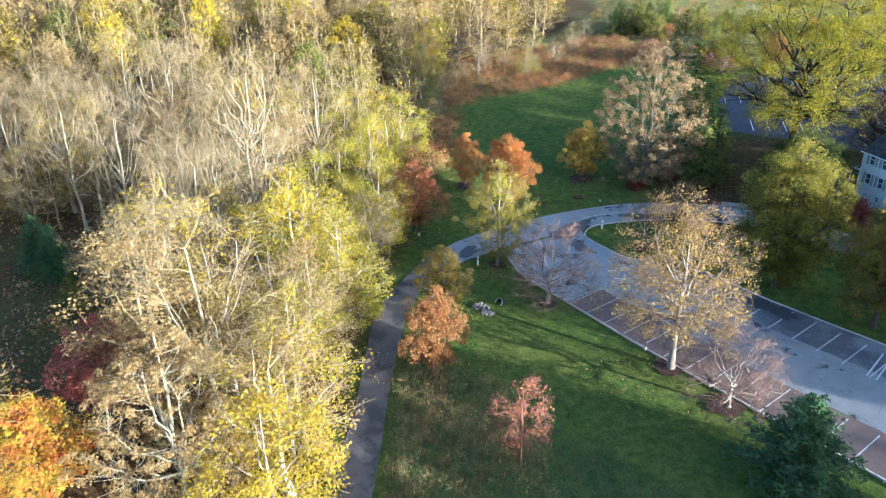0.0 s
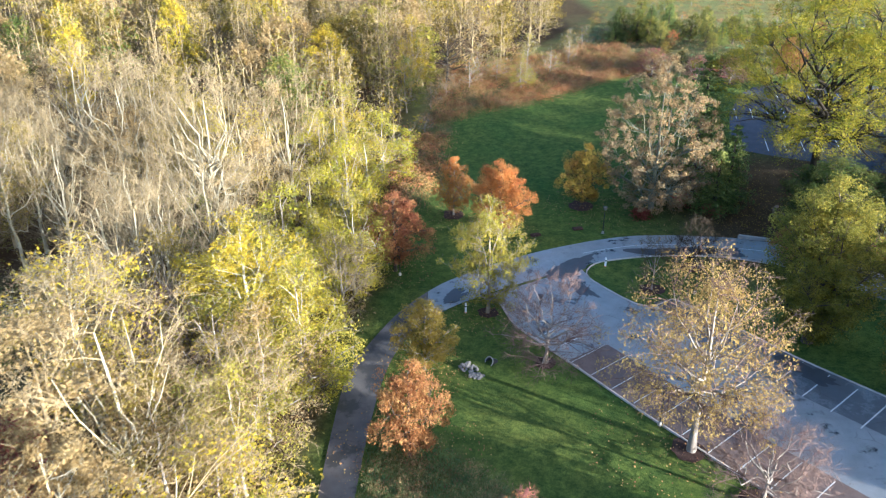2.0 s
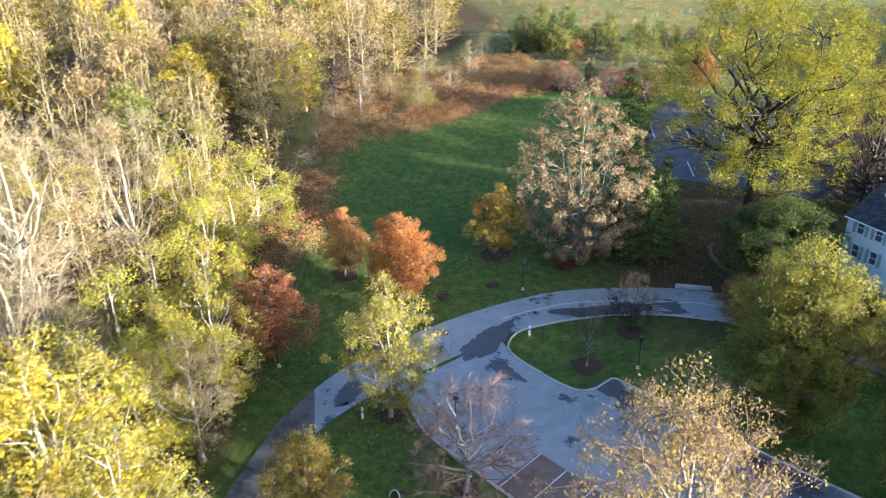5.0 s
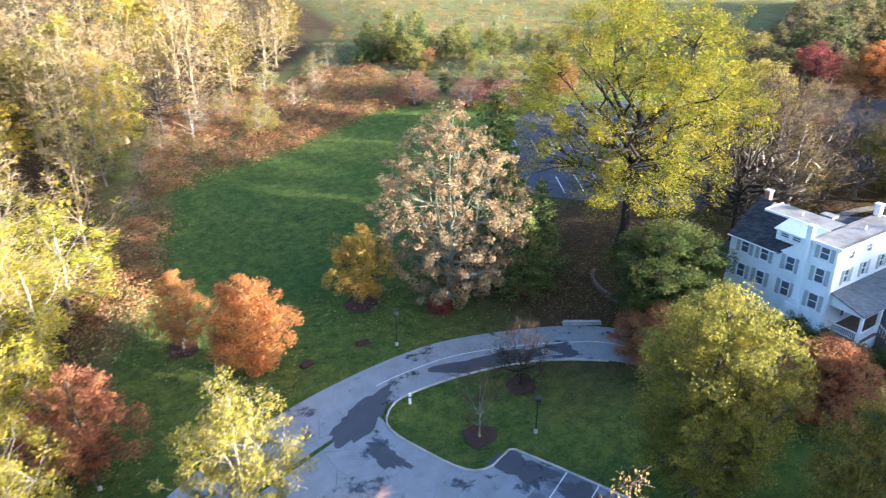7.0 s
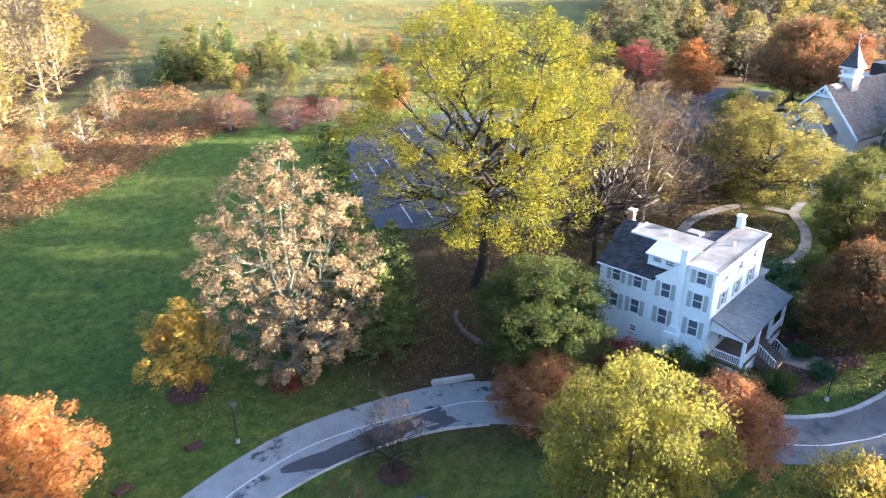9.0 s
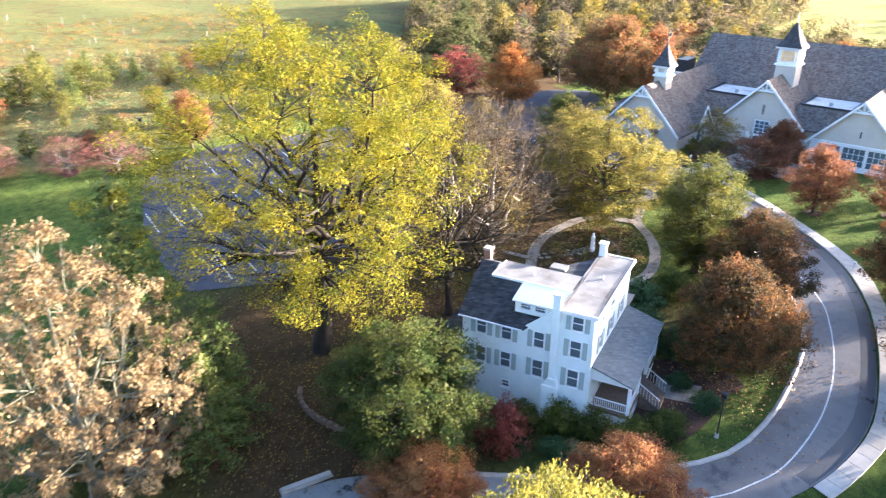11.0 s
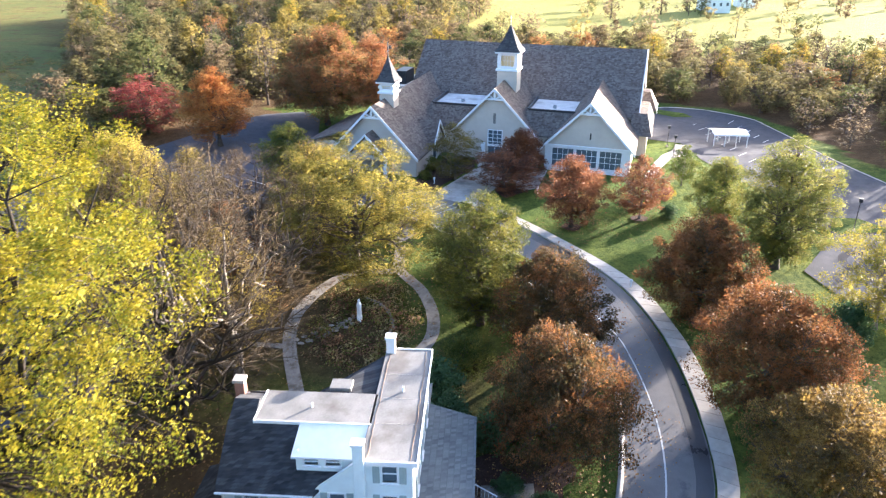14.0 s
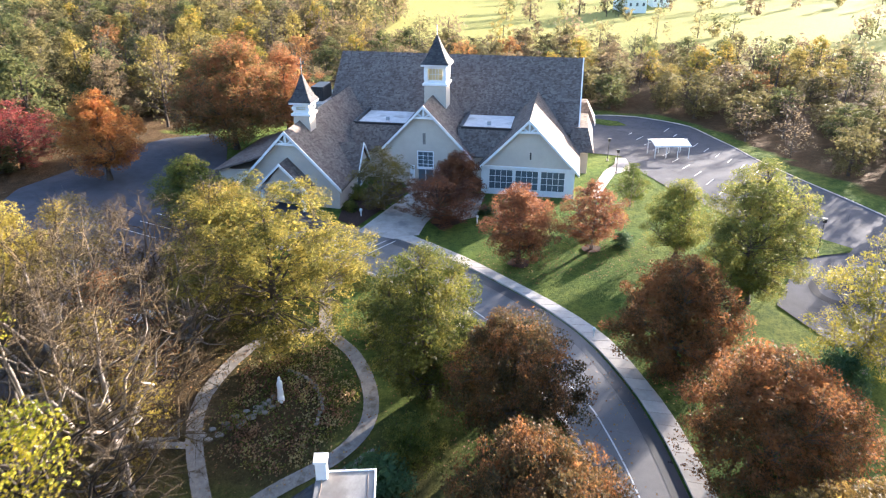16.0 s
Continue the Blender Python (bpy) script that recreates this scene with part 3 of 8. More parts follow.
def kerb(name, line, side, width=0.16, high=0.13, lift=0.0):
    """A kerb along an edge; side +1 or -1 is the side on which it stands."""
    A, B = np.array(line), offset_line(line, side * width)
    V, F = [], []
    for a, b in zip(A, B):
        za, zb = zg(*a) + lift, zg(*b) + lift
        V += [(a[0], a[1], za - 0.1), (a[0], a[1], za + high), (b[0], b[1], zb + high), (b[0], b[1], zb - 0.1)]
    for i in range(len(A) - 1):
        for k in range(3):
            F.append((4 * i + k, 4 * i + k + 1, 4 * i + 4 + k + 1, 4 * i + 4 + k))
    me = quads_mesh(name, V, F)
    bm = bmesh.new()
    bm.from_mesh(me)
    bmesh.ops.recalc_face_normals(bm, faces=bm.faces)
    bm.to_mesh(me)
    bm.free()
    return me

# ---- ground ----
ROAD_IN = curve_through([(-12.5, -30), (-10.5, 20), (-9.6, 40), (-8.2, 52), (-8.0, 62), (-7.6, 71), (-5.5, 78), (-2.5, 84.5), (1.5, 90), (5.3, 93.2), (10.5, 96.6),
                         (16.5, 99.5), (23.5, 101.7), (28.5, 102.4), (33.5, 102), (38.5, 101), (43, 99.6), (46.5, 97.4), (50, 93.4), (56.5, 84.3),
                         (61.7, 79), (66, 75.9), (71, 74.8), (77, 74.8), (84.5, 75.8), (91, 78.8), (98, 84.4), (104, 91), (109.5, 98.5), (113, 108), (114, 122)])
ROAD_OUT = curve_through([(-9.5, -30), (-7.5, 20), (-5.6, 42), (-5.1, 56), (-4.6, 65), (-3.7, 72.5), (-1.5, 79.3), (2.2, 83.9), (5.5, 86.6), (10, 89.5), (15, 92.3),
                          (19.5, 94.6), (23.4, 95.9), (27.5, 96.5), (31.5, 96.5), (36, 95.9), (39.5, 94.8), (42.8, 93.1), (46, 90), (51.5, 82.5),
                          (56.5, 76.6), (62, 72.3), (67.7, 69.6), (73, 68.5), (78, 68.5), (84, 69.7), (91.6, 71.9), (97, 74.3), (102, 77.3),
                          (107, 82), (112.2, 88.2), (117, 95), (121, 104), (122, 122)])
LOT_NEAR = curve_through([(8.0, 87.8), (9.0, 84.0), (9.9, 80.7), (12.2, 77.1), (15.8, 71.7), (19.3, 66.2), (22.8, 61.0), (28.5, 52.8), (31.5, 48.6), (36, 42), (44, 30), (52, 18)])
LOT_FAR = curve_through([(19.5, 94.4), (20.0, 92.2), (21.8, 88.1), (24.9, 84.2), (29.4, 84.6), (31, 82.4), (33.8, 78.2), (37, 72.9), (40.2, 68.4), (45.2, 61.6), (52, 52), (60, 41), (70, 27)])
ISLAND = [(42.8, 93.1), (39.5, 94.8), (36, 95.9), (31.5, 96.5), (27.5, 96.5), (23.4, 95.9), (21.4, 95.1), (20.1, 93.4), (20.0, 91.4), (21.8, 88.1), (23.5, 85.5), (24.9, 84.2),
          (26.6, 84.2), (28.6, 85.4), (29.4, 84.6), (31, 82.4), (33.8, 78.2), (37, 72.9), (40.2, 68.4), (45.2, 61.6)]


def wood_edge(y):
    """How far east the left-hand wood reaches at y."""
    return float(np.interp(y, [66, 100, 122, 138, 152, 167, 180, 198, 214, 232, 260], [-9.2, -4.0, -3.4, -4.6, -4.6, 1.0, 11, 24, 34, 42, 54]))


def meadow_edge(x):
    """Where the mown grass ends and the bracken and wild field begin."""
    return float(np.interp(x, [-6, 1.0, 1.8, 2.6, 3.8, 7.7, 14.4, 21, 27, 34, 38, 46, 54, 60, 120], [104, 118, 126, 137, 145.5, 149.5, 152, 155.3, 159, 163.5, 166, 168.5, 164, 159.5, 156]))


def tall_grass(x, y):
    """The unmown strip between the drive and the lawn."""
    j = 3.0 * noise.noise((x * 0.22, y * 0.22, 7)) + 1.5 * noise.noise((x * 0.7, y * 0.7, 2))
    return -4.4 < x < 24 + j and 24 < y < 60.5 - 1.12 * (x - 1.8) + j


def lot_edge(x):
    """The southern edge of the east car park."""
    return float(np.interp(x, [90, 112, 134, 155, 179, 190, 197], [22, 27, 35, 44, 51, 57, 64]))


def far_woodland(x, y):
    """Woods east and north of the church, with sunny fields beyond."""
    south = 100 < x < 200 and lot_edge(x) - 42 < y < lot_edge(x) - 3
    east = 198 < x < 262 and 8 < y < 140
    corner = 178 < x < 262 and 118 < y < 150
    north = 132 < x < 330 and 146 < y < 300 - 0.25 * (x - 132) and not (x < 150 and y < 160) and y < 0.9 * (x - 155) + 190
    return south or east or corner or north


def wooded(x, y):
    if -78 < x < -35.5 and 40 < y < 92:
        return 0.0
    if far_woodland(x, y) or (108 < x < 150 and 141 < y < 165):
        return 1.0
    return smooth(-2, 4, wood_edge(y) - x)


def rough_field(x, y):
    """The wild meadow on the rise beyond the mown grass, and the fields behind."""
    return max(smooth(-1.5, 2.0, y - meadow_edge(x)), smooth(205, 225, x), 0.45 if tall_grass(x, y) else 0.0)


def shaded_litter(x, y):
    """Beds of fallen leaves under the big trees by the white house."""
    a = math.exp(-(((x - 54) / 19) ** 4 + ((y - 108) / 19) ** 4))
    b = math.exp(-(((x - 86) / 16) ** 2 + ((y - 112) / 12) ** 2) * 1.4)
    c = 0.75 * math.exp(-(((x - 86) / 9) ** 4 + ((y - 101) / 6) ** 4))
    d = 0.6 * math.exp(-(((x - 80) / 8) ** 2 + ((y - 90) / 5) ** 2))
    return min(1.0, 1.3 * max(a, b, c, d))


def build_ground():
    near_x, near_y = np.arange(-90, 215.1, 1.6), np.arange(15, 235.1, 1.6)
    far = np.array([-4000, -2000, -1000, -600, -400, -260, -180, -130])
    xs = np.r_[far, near_x, [240, 280, 330, 400, 500, 650, 900, 1400, 2400, 4200]]
    ys = np.r_[[-4000, -2000, -1000, -500, -250, -120, -50, -15], near_y, [260, 300, 350, 420, 520, 700, 1000, 1600, 2600, 4200]]
    V, tone = [], []
    for y in ys:
        for x in xs:
            V.append((x, y, zg(x, y) - 0.035 + 0.02 * noise.noise((x * 0.09, y * 0.09, 0))))
            jitter = 3.0 * noise.noise((x * 0.15, y * 0.15, 3))
            # fourth value masks the far east fields that are coloured brighter for hazy sun
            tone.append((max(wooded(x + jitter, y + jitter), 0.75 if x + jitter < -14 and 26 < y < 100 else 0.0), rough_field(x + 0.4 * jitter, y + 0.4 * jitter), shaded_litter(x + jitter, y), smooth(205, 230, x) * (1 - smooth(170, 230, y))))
    w = len(xs)
    F = [(j * w + i, j * w + i + 1, (j + 1) * w + i + 1, (j + 1) * w + i) for j in range(len(ys) - 1) for i in range(w - 1)]
    me = quads_mesh("ground", V, F)
    zone = me.color_attributes.new("soil", "FLOAT_COLOR", "POINT")
    zone.data.foreach_set("color", np.array(tone, np.float32).ravel())
    for p in me.polygons:
        p.use_smooth = True
    m, nt, p = nodes_of("grass_and_soil")
    pos = coords(nt)
    att = nt.nodes.new("ShaderNodeAttribute")
    att.attribute_name = "soil"
    sep = nt.nodes.new("ShaderNodeSeparateColor")
    nt.links.new(att.outputs["Color"], sep.inputs[0])
    mid, broad = noise_fac(nt, pos, 0.9, 5, 0.65), noise_fac(nt, pos, 0.09, 3)
    tuft = noise_fac(nt, pos, 3.2, 8, 0.85)
    both = math_node(nt, "ADD", math_node(nt, "MULTIPLY", tuft, 0.6), math_node(nt, "MULTIPLY", mid, 0.4))
    lawn = mix(nt, ramp(nt, broad, [(0.35, (0, 0, 0)), (0.7, (1, 1, 1))]),
               ramp(nt, both, [(0.38, (0.018, 0.045, 0.014)), (0.62, (0.1, 0.145, 0.030))]),
               ramp(nt, both, [(0.38, (0.026, 0.050, 0.015)), (0.62, (0.155, 0.17, 0.036))]))
    field = ramp(nt, both, [(0.3, (0.07, 0.07, 0.028)), (0.5, (0.14, 0.125, 0.045)), (0.72, (0.24, 0.19, 0.075))])
    field = mix(nt, ramp(nt, noise_fac(nt, pos, 0.05, 6, 0.65), [(0.44, (0, 0, 0)), (0.54, (1, 1, 1))]), field, ramp(nt, both, [(0.3, (0.065, 0.08, 0.03)), (0.7, (0.17, 0.165, 0.06))]))
    field = mix(nt, ramp(nt, noise_fac(nt, pos, 0.16, 6, 0.7), [(0.52, (0, 0, 0)), (0.66, (0.85, 0.85, 0.85))]), field, ramp(nt, both, [(0.3, (0.06, 0.04, 0.025)), (0.7, (0.17, 0.10, 0.05))]))
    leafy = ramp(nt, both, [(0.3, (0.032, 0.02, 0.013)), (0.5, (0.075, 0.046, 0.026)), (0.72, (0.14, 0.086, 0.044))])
    # sunny haze over the far east fields, put into their colour
    field = mix(nt, att.outputs["Alpha"], field, ramp(nt, both, [(0.3, (0.17, 0.17, 0.05)), (0.7, (0.36, 0.33, 0.11))]))
    col = mix(nt, sep.outputs[1], lawn, field)
    col = mix(nt, sep.outputs[0], col, leafy)
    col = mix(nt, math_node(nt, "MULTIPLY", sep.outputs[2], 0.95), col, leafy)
    nt.links.new(col, p.inputs["Base Color"])
    p.inputs["Roughness"].default_value = 0.95
    p.inputs["Specular IOR Level"].default_value = 0.02
    p.inputs["Sheen Weight"].default_value, p.inputs["Sheen Roughness"].default_value = 0.02, 0.5
    p.inputs["Sheen Tint"].default_value = (0.62, 0.70, 0.30, 1)
    bump(nt, p, tuft, 1.0, 0.2)
    return tagged(link_mesh("ground", me, m), "green mown grass, leafy soil and wild field, haze glow coloured into the far east", "ground", kind="structure")


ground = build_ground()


def structure(name, me, material, label, category):
    return tagged(link_mesh(name, me, material), label, category, kind="structure")


road = structure("road", paving("road", ROAD_IN, ROAD_OUT, 0.022, 160, 5), M["asphalt"], "damp grey asphalt lane that curves between lawns", "road")
lane_in, lane_out = [p for p in ROAD_IN if p[0] > 53], [p for p in ROAD_OUT if p[0] > 49]
lane = structure("lane", paving("lane", lane_in, lane_out, 0.028, 110, 5), M["asphalt_lane"], "worn grey-brown asphalt lane past the white house", "road")
lot = structure("parking_lot", paving("parking_lot", LOT_NEAR, LOT_FAR, 0.028, 70, 6), M["asphalt"], "grey asphalt car park with white bay lines", "car park")
drive_in, drive_out = [p for p in ROAD_IN if p[1] < 88.5 and p[0] < 10], [p for p in ROAD_OUT if p[1] < 83.5 and p[0] < 10]
drive = structure("drive", paving("drive", drive_in, drive_out, 0.030, 60, 4), M["asphalt_drive_shaded"], "narrow worn grey-brown asphalt drive along the wood, tree shade in its colour", "road")
bays = offset_line(LOT_NEAR, -5.4)
old_row = structure("parking_bays", paving("parking_bays", LOT_NEAR[8:], bays[8:], 0.036, 60, 3), M["asphalt_old"], "older brownish asphalt of a row of parking bays", "car park")
far_side = [p for p in LOT_FAR if p[1] < 83.6]
far_row = structure("parking_bays_far", paving("parking_bays_far", offset_line(far_side, 5.3), far_side, 0.034, 60, 3), M["asphalt_wet_glints"], "dark damp asphalt of the far parking bays, wet reflections coloured in", "car park")
WALK_OUT = curve_through([(66, 68.6), (70, 67.5), (76, 66.7), (83.9, 67.7), (91.2, 69.7), (96, 71.7), (101.6, 74.6), (106.3, 78.8), (111.2, 84.6), (115.6, 90.1), (120, 97)])
WALK_IN = curve_through([(66.5, 69.95), (70, 68.9), (76, 68.2), (83.9, 69.45), (91.2, 71.5), (96.2, 73.6), (101.8, 76.9), (107, 81.7), (112.2, 87.9), (116.4, 94), (119, 99)])
sidewalk = structure("sidewalk", paving("sidewalk", WALK_OUT, WALK_IN, 0.115, 90, 2), M["path"], "pale concrete sidewalk of cast slabs beside the lane", "sidewalk")
for name, line, side, width in (("kerb_lane", [p for p in ROAD_IN if p[0] > 47], -1, 0.42), ("kerb_walk", WALK_IN, 1, 0.16), ("kerb_bays", LOT_NEAR, 1, 0.16)):
    structure(name, kerb(name, line, side, width), M["concrete"], "pale concrete kerb along the asphalt", "kerb")
structure("kerb_island", kerb("kerb_island", curve_through(ISLAND, 1.0), -1), M["concrete"], "pale concrete kerb round the grass island", "kerb")
structure("sidewalk_edge", kerb("sidewalk_edge", WALK_OUT, -1, 0.05, 0.13), M["concrete"], "edge of the concrete sidewalk", "kerb")

GARDEN_R = curve_through([(104, 102.3), (101, 101.4), (98.2, 100.2), (95.6, 97.1), (92.0, 94.7), (88.5, 93.5), (85.8, 93.6), (82.8, 95.0), (80.0, 97.4), (77.5, 99.2), (75.0, 100.2)])
GARDEN_L = curve_through([(98.4, 100.4), (97.3, 103.3), (95.6, 105.5), (92.4, 106.7), (87.3, 107.1), (83.2, 105.9), (79.0, 103.4), (75.8, 101.2)])
for name, line in (("garden_path_south", GARDEN_R), ("garden_path_north", GARDEN_L)):
    structure(name, paving(name, offset_line(line, -0.62), offset_line(line, 0.62), 0.05, 40, 2), M["path"], "winding pale garden path", "path")
structure("garden_stub", patch("garden_stub", [(80.8, 109.0), (81.4, 109.1), (82.3, 105.9), (81.6, 105.6)], 0.054), M["path"], "short pale path off the garden loop", "path")
structure("garden_walk", patch("garden_walk", [(103.5, 103), (107.5, 101.5), (112, 104.5), (111, 106), (107, 103.2), (104, 104.3)], 0.05), M["path"], "pale path from the garden to the car park", "path")
structure("church_walk", patch("church_walk", [(138.4, 102.3), (138.4, 97.2), (133.5, 96.6), (127, 95.6), (124, 96.2), (120.4, 96.3), (118.6, 99), (119.6, 103.6), (120.2, 103.6), (134, 100.6)], 0.06),
          M["concrete"], "broad pale walk to the church door", "path")
structure("church_terrace", patch("church_terrace", [(128.5, 95.8), (133, 93), (135.8, 92.4), (135.8, 90.3), (127.5, 90.3), (126, 92)], 0.064), M["concrete"], "pale concrete terrace beside the church hall", "path")
structure("side_walk_east", patch("side_walk_east", [(137, 76.2), (143, 75.4), (150, 74), (155, 72.2), (160, 71.8), (160, 70.2), (152, 69.6), (149, 72.3), (142, 74), (137, 74.8)], 0.06), M["concrete"], "pale walk round the end of the church", "path")
structure("house_patio", patch("house_patio", [(68.9, 83.9), (71.4, 84.5), (72.6, 80.9), (70.1, 80.2)], 0.06), M["stone"], "pale flagstone patio at the porch steps", "path")

# car park behind the big golden tree, and the one east of the church
NORTH_LOT = [(59.9, 151.2), (64, 154.5), (74, 155.5), (92, 152), (110, 146), (120, 149), (134, 147), (147, 144), (153.5, 139), (149, 134), (139, 129.5), (132, 127), (128, 118), (121, 106), (114, 106), (112, 113), (100, 116.5), (88, 119), (78, 116.5), (70, 115.6), (62, 121), (57, 124), (51.5, 127.8), (52.2, 134), (55, 142.5)]
structure("parking_lot_north", patch("parking_lot_north", NORTH_LOT, 0.03), M["asphalt_worn"], "dark asphalt car park under trees", "car park")
EAST_LOT = [(163, 77.5), (175, 80), (189, 78.5), (194.3, 74), (194.3, 66.5), (191.4, 60.4), (188.2, 56.4), (181.8, 53.6), (174, 51), (164, 49), (150, 45), (134, 38), (112, 30), (100, 34), (98, 47), (104, 54.6), (110.5, 58.2), (117, 55.4), (121.5, 53.4),
            (127, 55.5), (133, 58.5), (143, 65), (150, 68), (157, 69.8), (161.5, 71)]
structure("parking_lot_east", patch("parking_lot_east", EAST_LOT, 0.034), M["asphalt_worn"], "broad grey asphalt car park in low sun", "car park")
structure("kerb_east", kerb("kerb_east", curve_through(EAST_LOT[:12]), -1), M["concrete"], "kerb at the edge of the car park", "kerb")
structure("grass_island_east", patch("grass_island_east", [(121.8, 53.0), (124.2, 47.4), (125.4, 46.6), (128, 49.6), (127.5, 52.6), (123, 53.6)], 0.12), ground.data.materials[0], "small grass island in the car park", "lawn")

ROUND = np.linspace(0, 2 * math.pi, 41)
structure("turning_ring", paving("turning_ring", [np.array((114.3 + 2.0 * math.cos(a), 51.7 + 1.6 * math.sin(a))) for a in ROUND], [np.array((114.3 + 3.1 * math.cos(a), 51.7 + 2.5 * math.sin(a))) for a in ROUND], 0.042, 40, 1), M["asphalt_ring"], "dark ring of newer asphalt in the car park", "road patch")
structure("grass_island_end", patch("grass_island_end", [(191.6, 75.6), (188, 76.4), (185.8, 72), (186.8, 68.4), (189.6, 70)], 0.12), ground.data.materials[0], "grass island at the end of the car park", "lawn")


# ---- painted lines ----
def stroke(name, pts, width, lift, material=M["paint"]):
    L = curve_through(pts, 1.0) if len(pts) > 2 else [np.array(pts[0], float) + (np.array(pts[1], float) - np.array(pts[0], float)) * k / 3 for k in range(4)]
    ob = link_mesh(name, paving(name, offset_line(L, -width / 2), offset_line(L, width / 2), lift, max(4, len(L)), 1), material)
    return ob


def lane_marks():
    for pts in ([(20.5, 98.0), (23.9, 99.0), (28.9, 99.7), (34.7, 99.0), (40.4, 97.4), (44.2, 95.7), (49, 90.5), (55, 82), (61.0, 75.5), (64, 73.6), (67.6, 72.2), (74.7, 71.7), (82, 72.7), (89.3, 75.1), (94, 77.7), (103, 85.9), (110, 94)],):
        tagged(stroke("lane_line", pts, 0.13, 0.034), "worn white line along the lane", "road marking", kind="structure")
    along, into = np.array((0.548, -0.836)), np.array((0.80, 0.60))
    for k in range(-3, 13):
        a = np.array((16.45, 71.05)) + along * 2.76 * k
        tagged(stroke("bay_line", [a, a + into * 5.2], 0.10, 0.046), "white line between parking bays", "road marking", "lines of the near bays", "structure")
    along, into = np.array((0.512, -0.859)), np.array((-0.80, -0.60))
    for k in range(-5, 10):
        a = np.array((39.0, 69.5)) + along * 2.78 * k
        if k == 5 or k == 6:
            continue
        tagged(stroke("bay_line", [a, a + into * 5.0], 0.12, 0.04), "white line between parking bays", "road marking", "lines of the far bays", "structure")
    for k in range(6):
        a = np.array((44.6, 59.6)) + along * (0.9 * k - 1.2)
        tagged(stroke("hatch_line", [a, a + np.array((-3.4, -3.4))], 0.16, 0.044), "white hatching of the accessible bay", "road marking", "hatching", "structure")
    for k in range(7):
        a = np.array((118.2 - 0.2 * k, 98.6 + 1.1 * k))
        tagged(stroke("hatch_line", [a, a + np.array((-4.6, 2.6))], 0.14, 0.05), "white hatching before the church walk", "road marking", "hatching at the church", "structure")
    for row, step, into, n in (((180.0, 68.5), (-4.25, -1.1), (3.2, -1.5), 12), ((183.4, 61.7), (-3.8, -1.25), (3.2, -1.3), 11)):
        for k in range(n):
            a = np.array(row) + np.array(step) * k
            tagged(stroke("bay_line", [a, a + np.array(into)], 0.15, 0.05), "white line between parking bays", "road marking", "lines of the east bays", "structure")
    for row, n in (((66, 148), 9), ((78, 135), 8), ((98, 128), 8), ((55.5, 140), 8), ((56, 126.5), 6)):
        for k in range(n):
            a = np.array(row) + np.array((2.7, -0.6)) * k
            tagged(stroke("bay_line", [a, a + np.array((1.1, 4.8))], 0.14, 0.05), "white line between parking bays", "road marking", "lines of the north bays", "structure")


lane_marks()


def blot(cx, cy, a, b, turn, seed, lift, label="dark sealed patch in the asphalt"):
    out = []
    for k in range(44):
        t = 2 * math.pi * k / 44
        r = 1 + 0.55 * noise.noise((1.3 * math.cos(t) + seed * 7.1, 1.3 * math.sin(t), seed)) + 0.5 * noise.noise((4.5 * math.cos(t), 4.5 * math.sin(t) + seed * 3.3, 2.0))
        x, y = a * r * math.cos(t), b * r * math.sin(t)
        c, s = math.cos(radians(turn)), math.sin(radians(turn))
        out.append((cx + c * x - s * y, cy + s * x + c * y))
    structure("asphalt_patch", patch("asphalt_patch", out, lift), M["asphalt_patch"], label, "road patch")


blot(18.2, 94.2, 3.9, 1.4, 40, 1, 0.040)
blot(18.8, 88.6, 2.4, 0.9, -60, 2, 0.040)
blot(28.9, 82.8, 2.6, 1.3, -55, 3, 0.040)
blot(31.5, 78.9, 2.0, 1.0, -50, 4, 0.040)
blot(33.2, 97.4, 6.5, 1.1, -4, 5, 0.040, "damp dark patch on the lane")
blot(37.4, 70.0, 2.8, 1.2, -55, 6, 0.044)
blot(3.4, 87.2, 1.9, 1.1, 55, 7, 0.040)
blot(39.2, 96.2, 1.6, 1.0, -20, 9, 0.041)
structure("wet_gutter", paving("wet_gutter", offset_line(WALK_IN, -0.25), offset_line(WALK_IN, -1.45), 0.033, 90, 2), M["asphalt_patch"], "wet dark strip of asphalt along the gutter", "road patch")


def mulch_ring(x, y, r, seed):
    rng = np.random.RandomState(seed)
    out = [(x + r * rng.uniform(0.85, 1.15) * math.cos(t), y + r * rng.uniform(0.85, 1.15) * math.sin(t)) for t in np.linspace(0, 2 * math.pi, 16, endpoint=False)]
    tagged(link_mesh("mulch_bed", patch("mulch_bed", out, 0.06 + 0.001 * (seed % 7)), M["mulch"]), "round bed of dark bark mulch under a tree", "mulch bed", "mulch beds", "structure")


for k, (x, y, r) in enumerate([(12.2, 73.3, 1.1), (22.5, 60.0, 1.5), (25.9, 53.6, 1.7), (7.0, 83.3, 1.2), (26.9, 88.0, 1.5), (33.3, 93.0, 1.4), (74.2, 79.7, 1.6), (115.2, 84.0, 1.2), (120.3, 76.1, 1.1), (97.7, 69.4, 1.2), (22.6, 111.9, 1.7), (3.6, 109.6, 1.6), (46.8, 166.4, 1.3), (55.2, 161.2, 1.2), (60.2, 157.6, 1.2)]):
    mulch_ring(x, y, r, k)
structure("mulch_bed_house", patch("mulch_bed_house", [tuple(p) for p in curve_through([(61, 81.5), (66, 79.2), (71.5, 78.6), (74.6, 80), (73.5, 86), (62.5, 86), (61, 81.5)], 1.5)[:-1]], 0.05), M["mulch"], "dark mulch bed round the porch", "mulch bed")
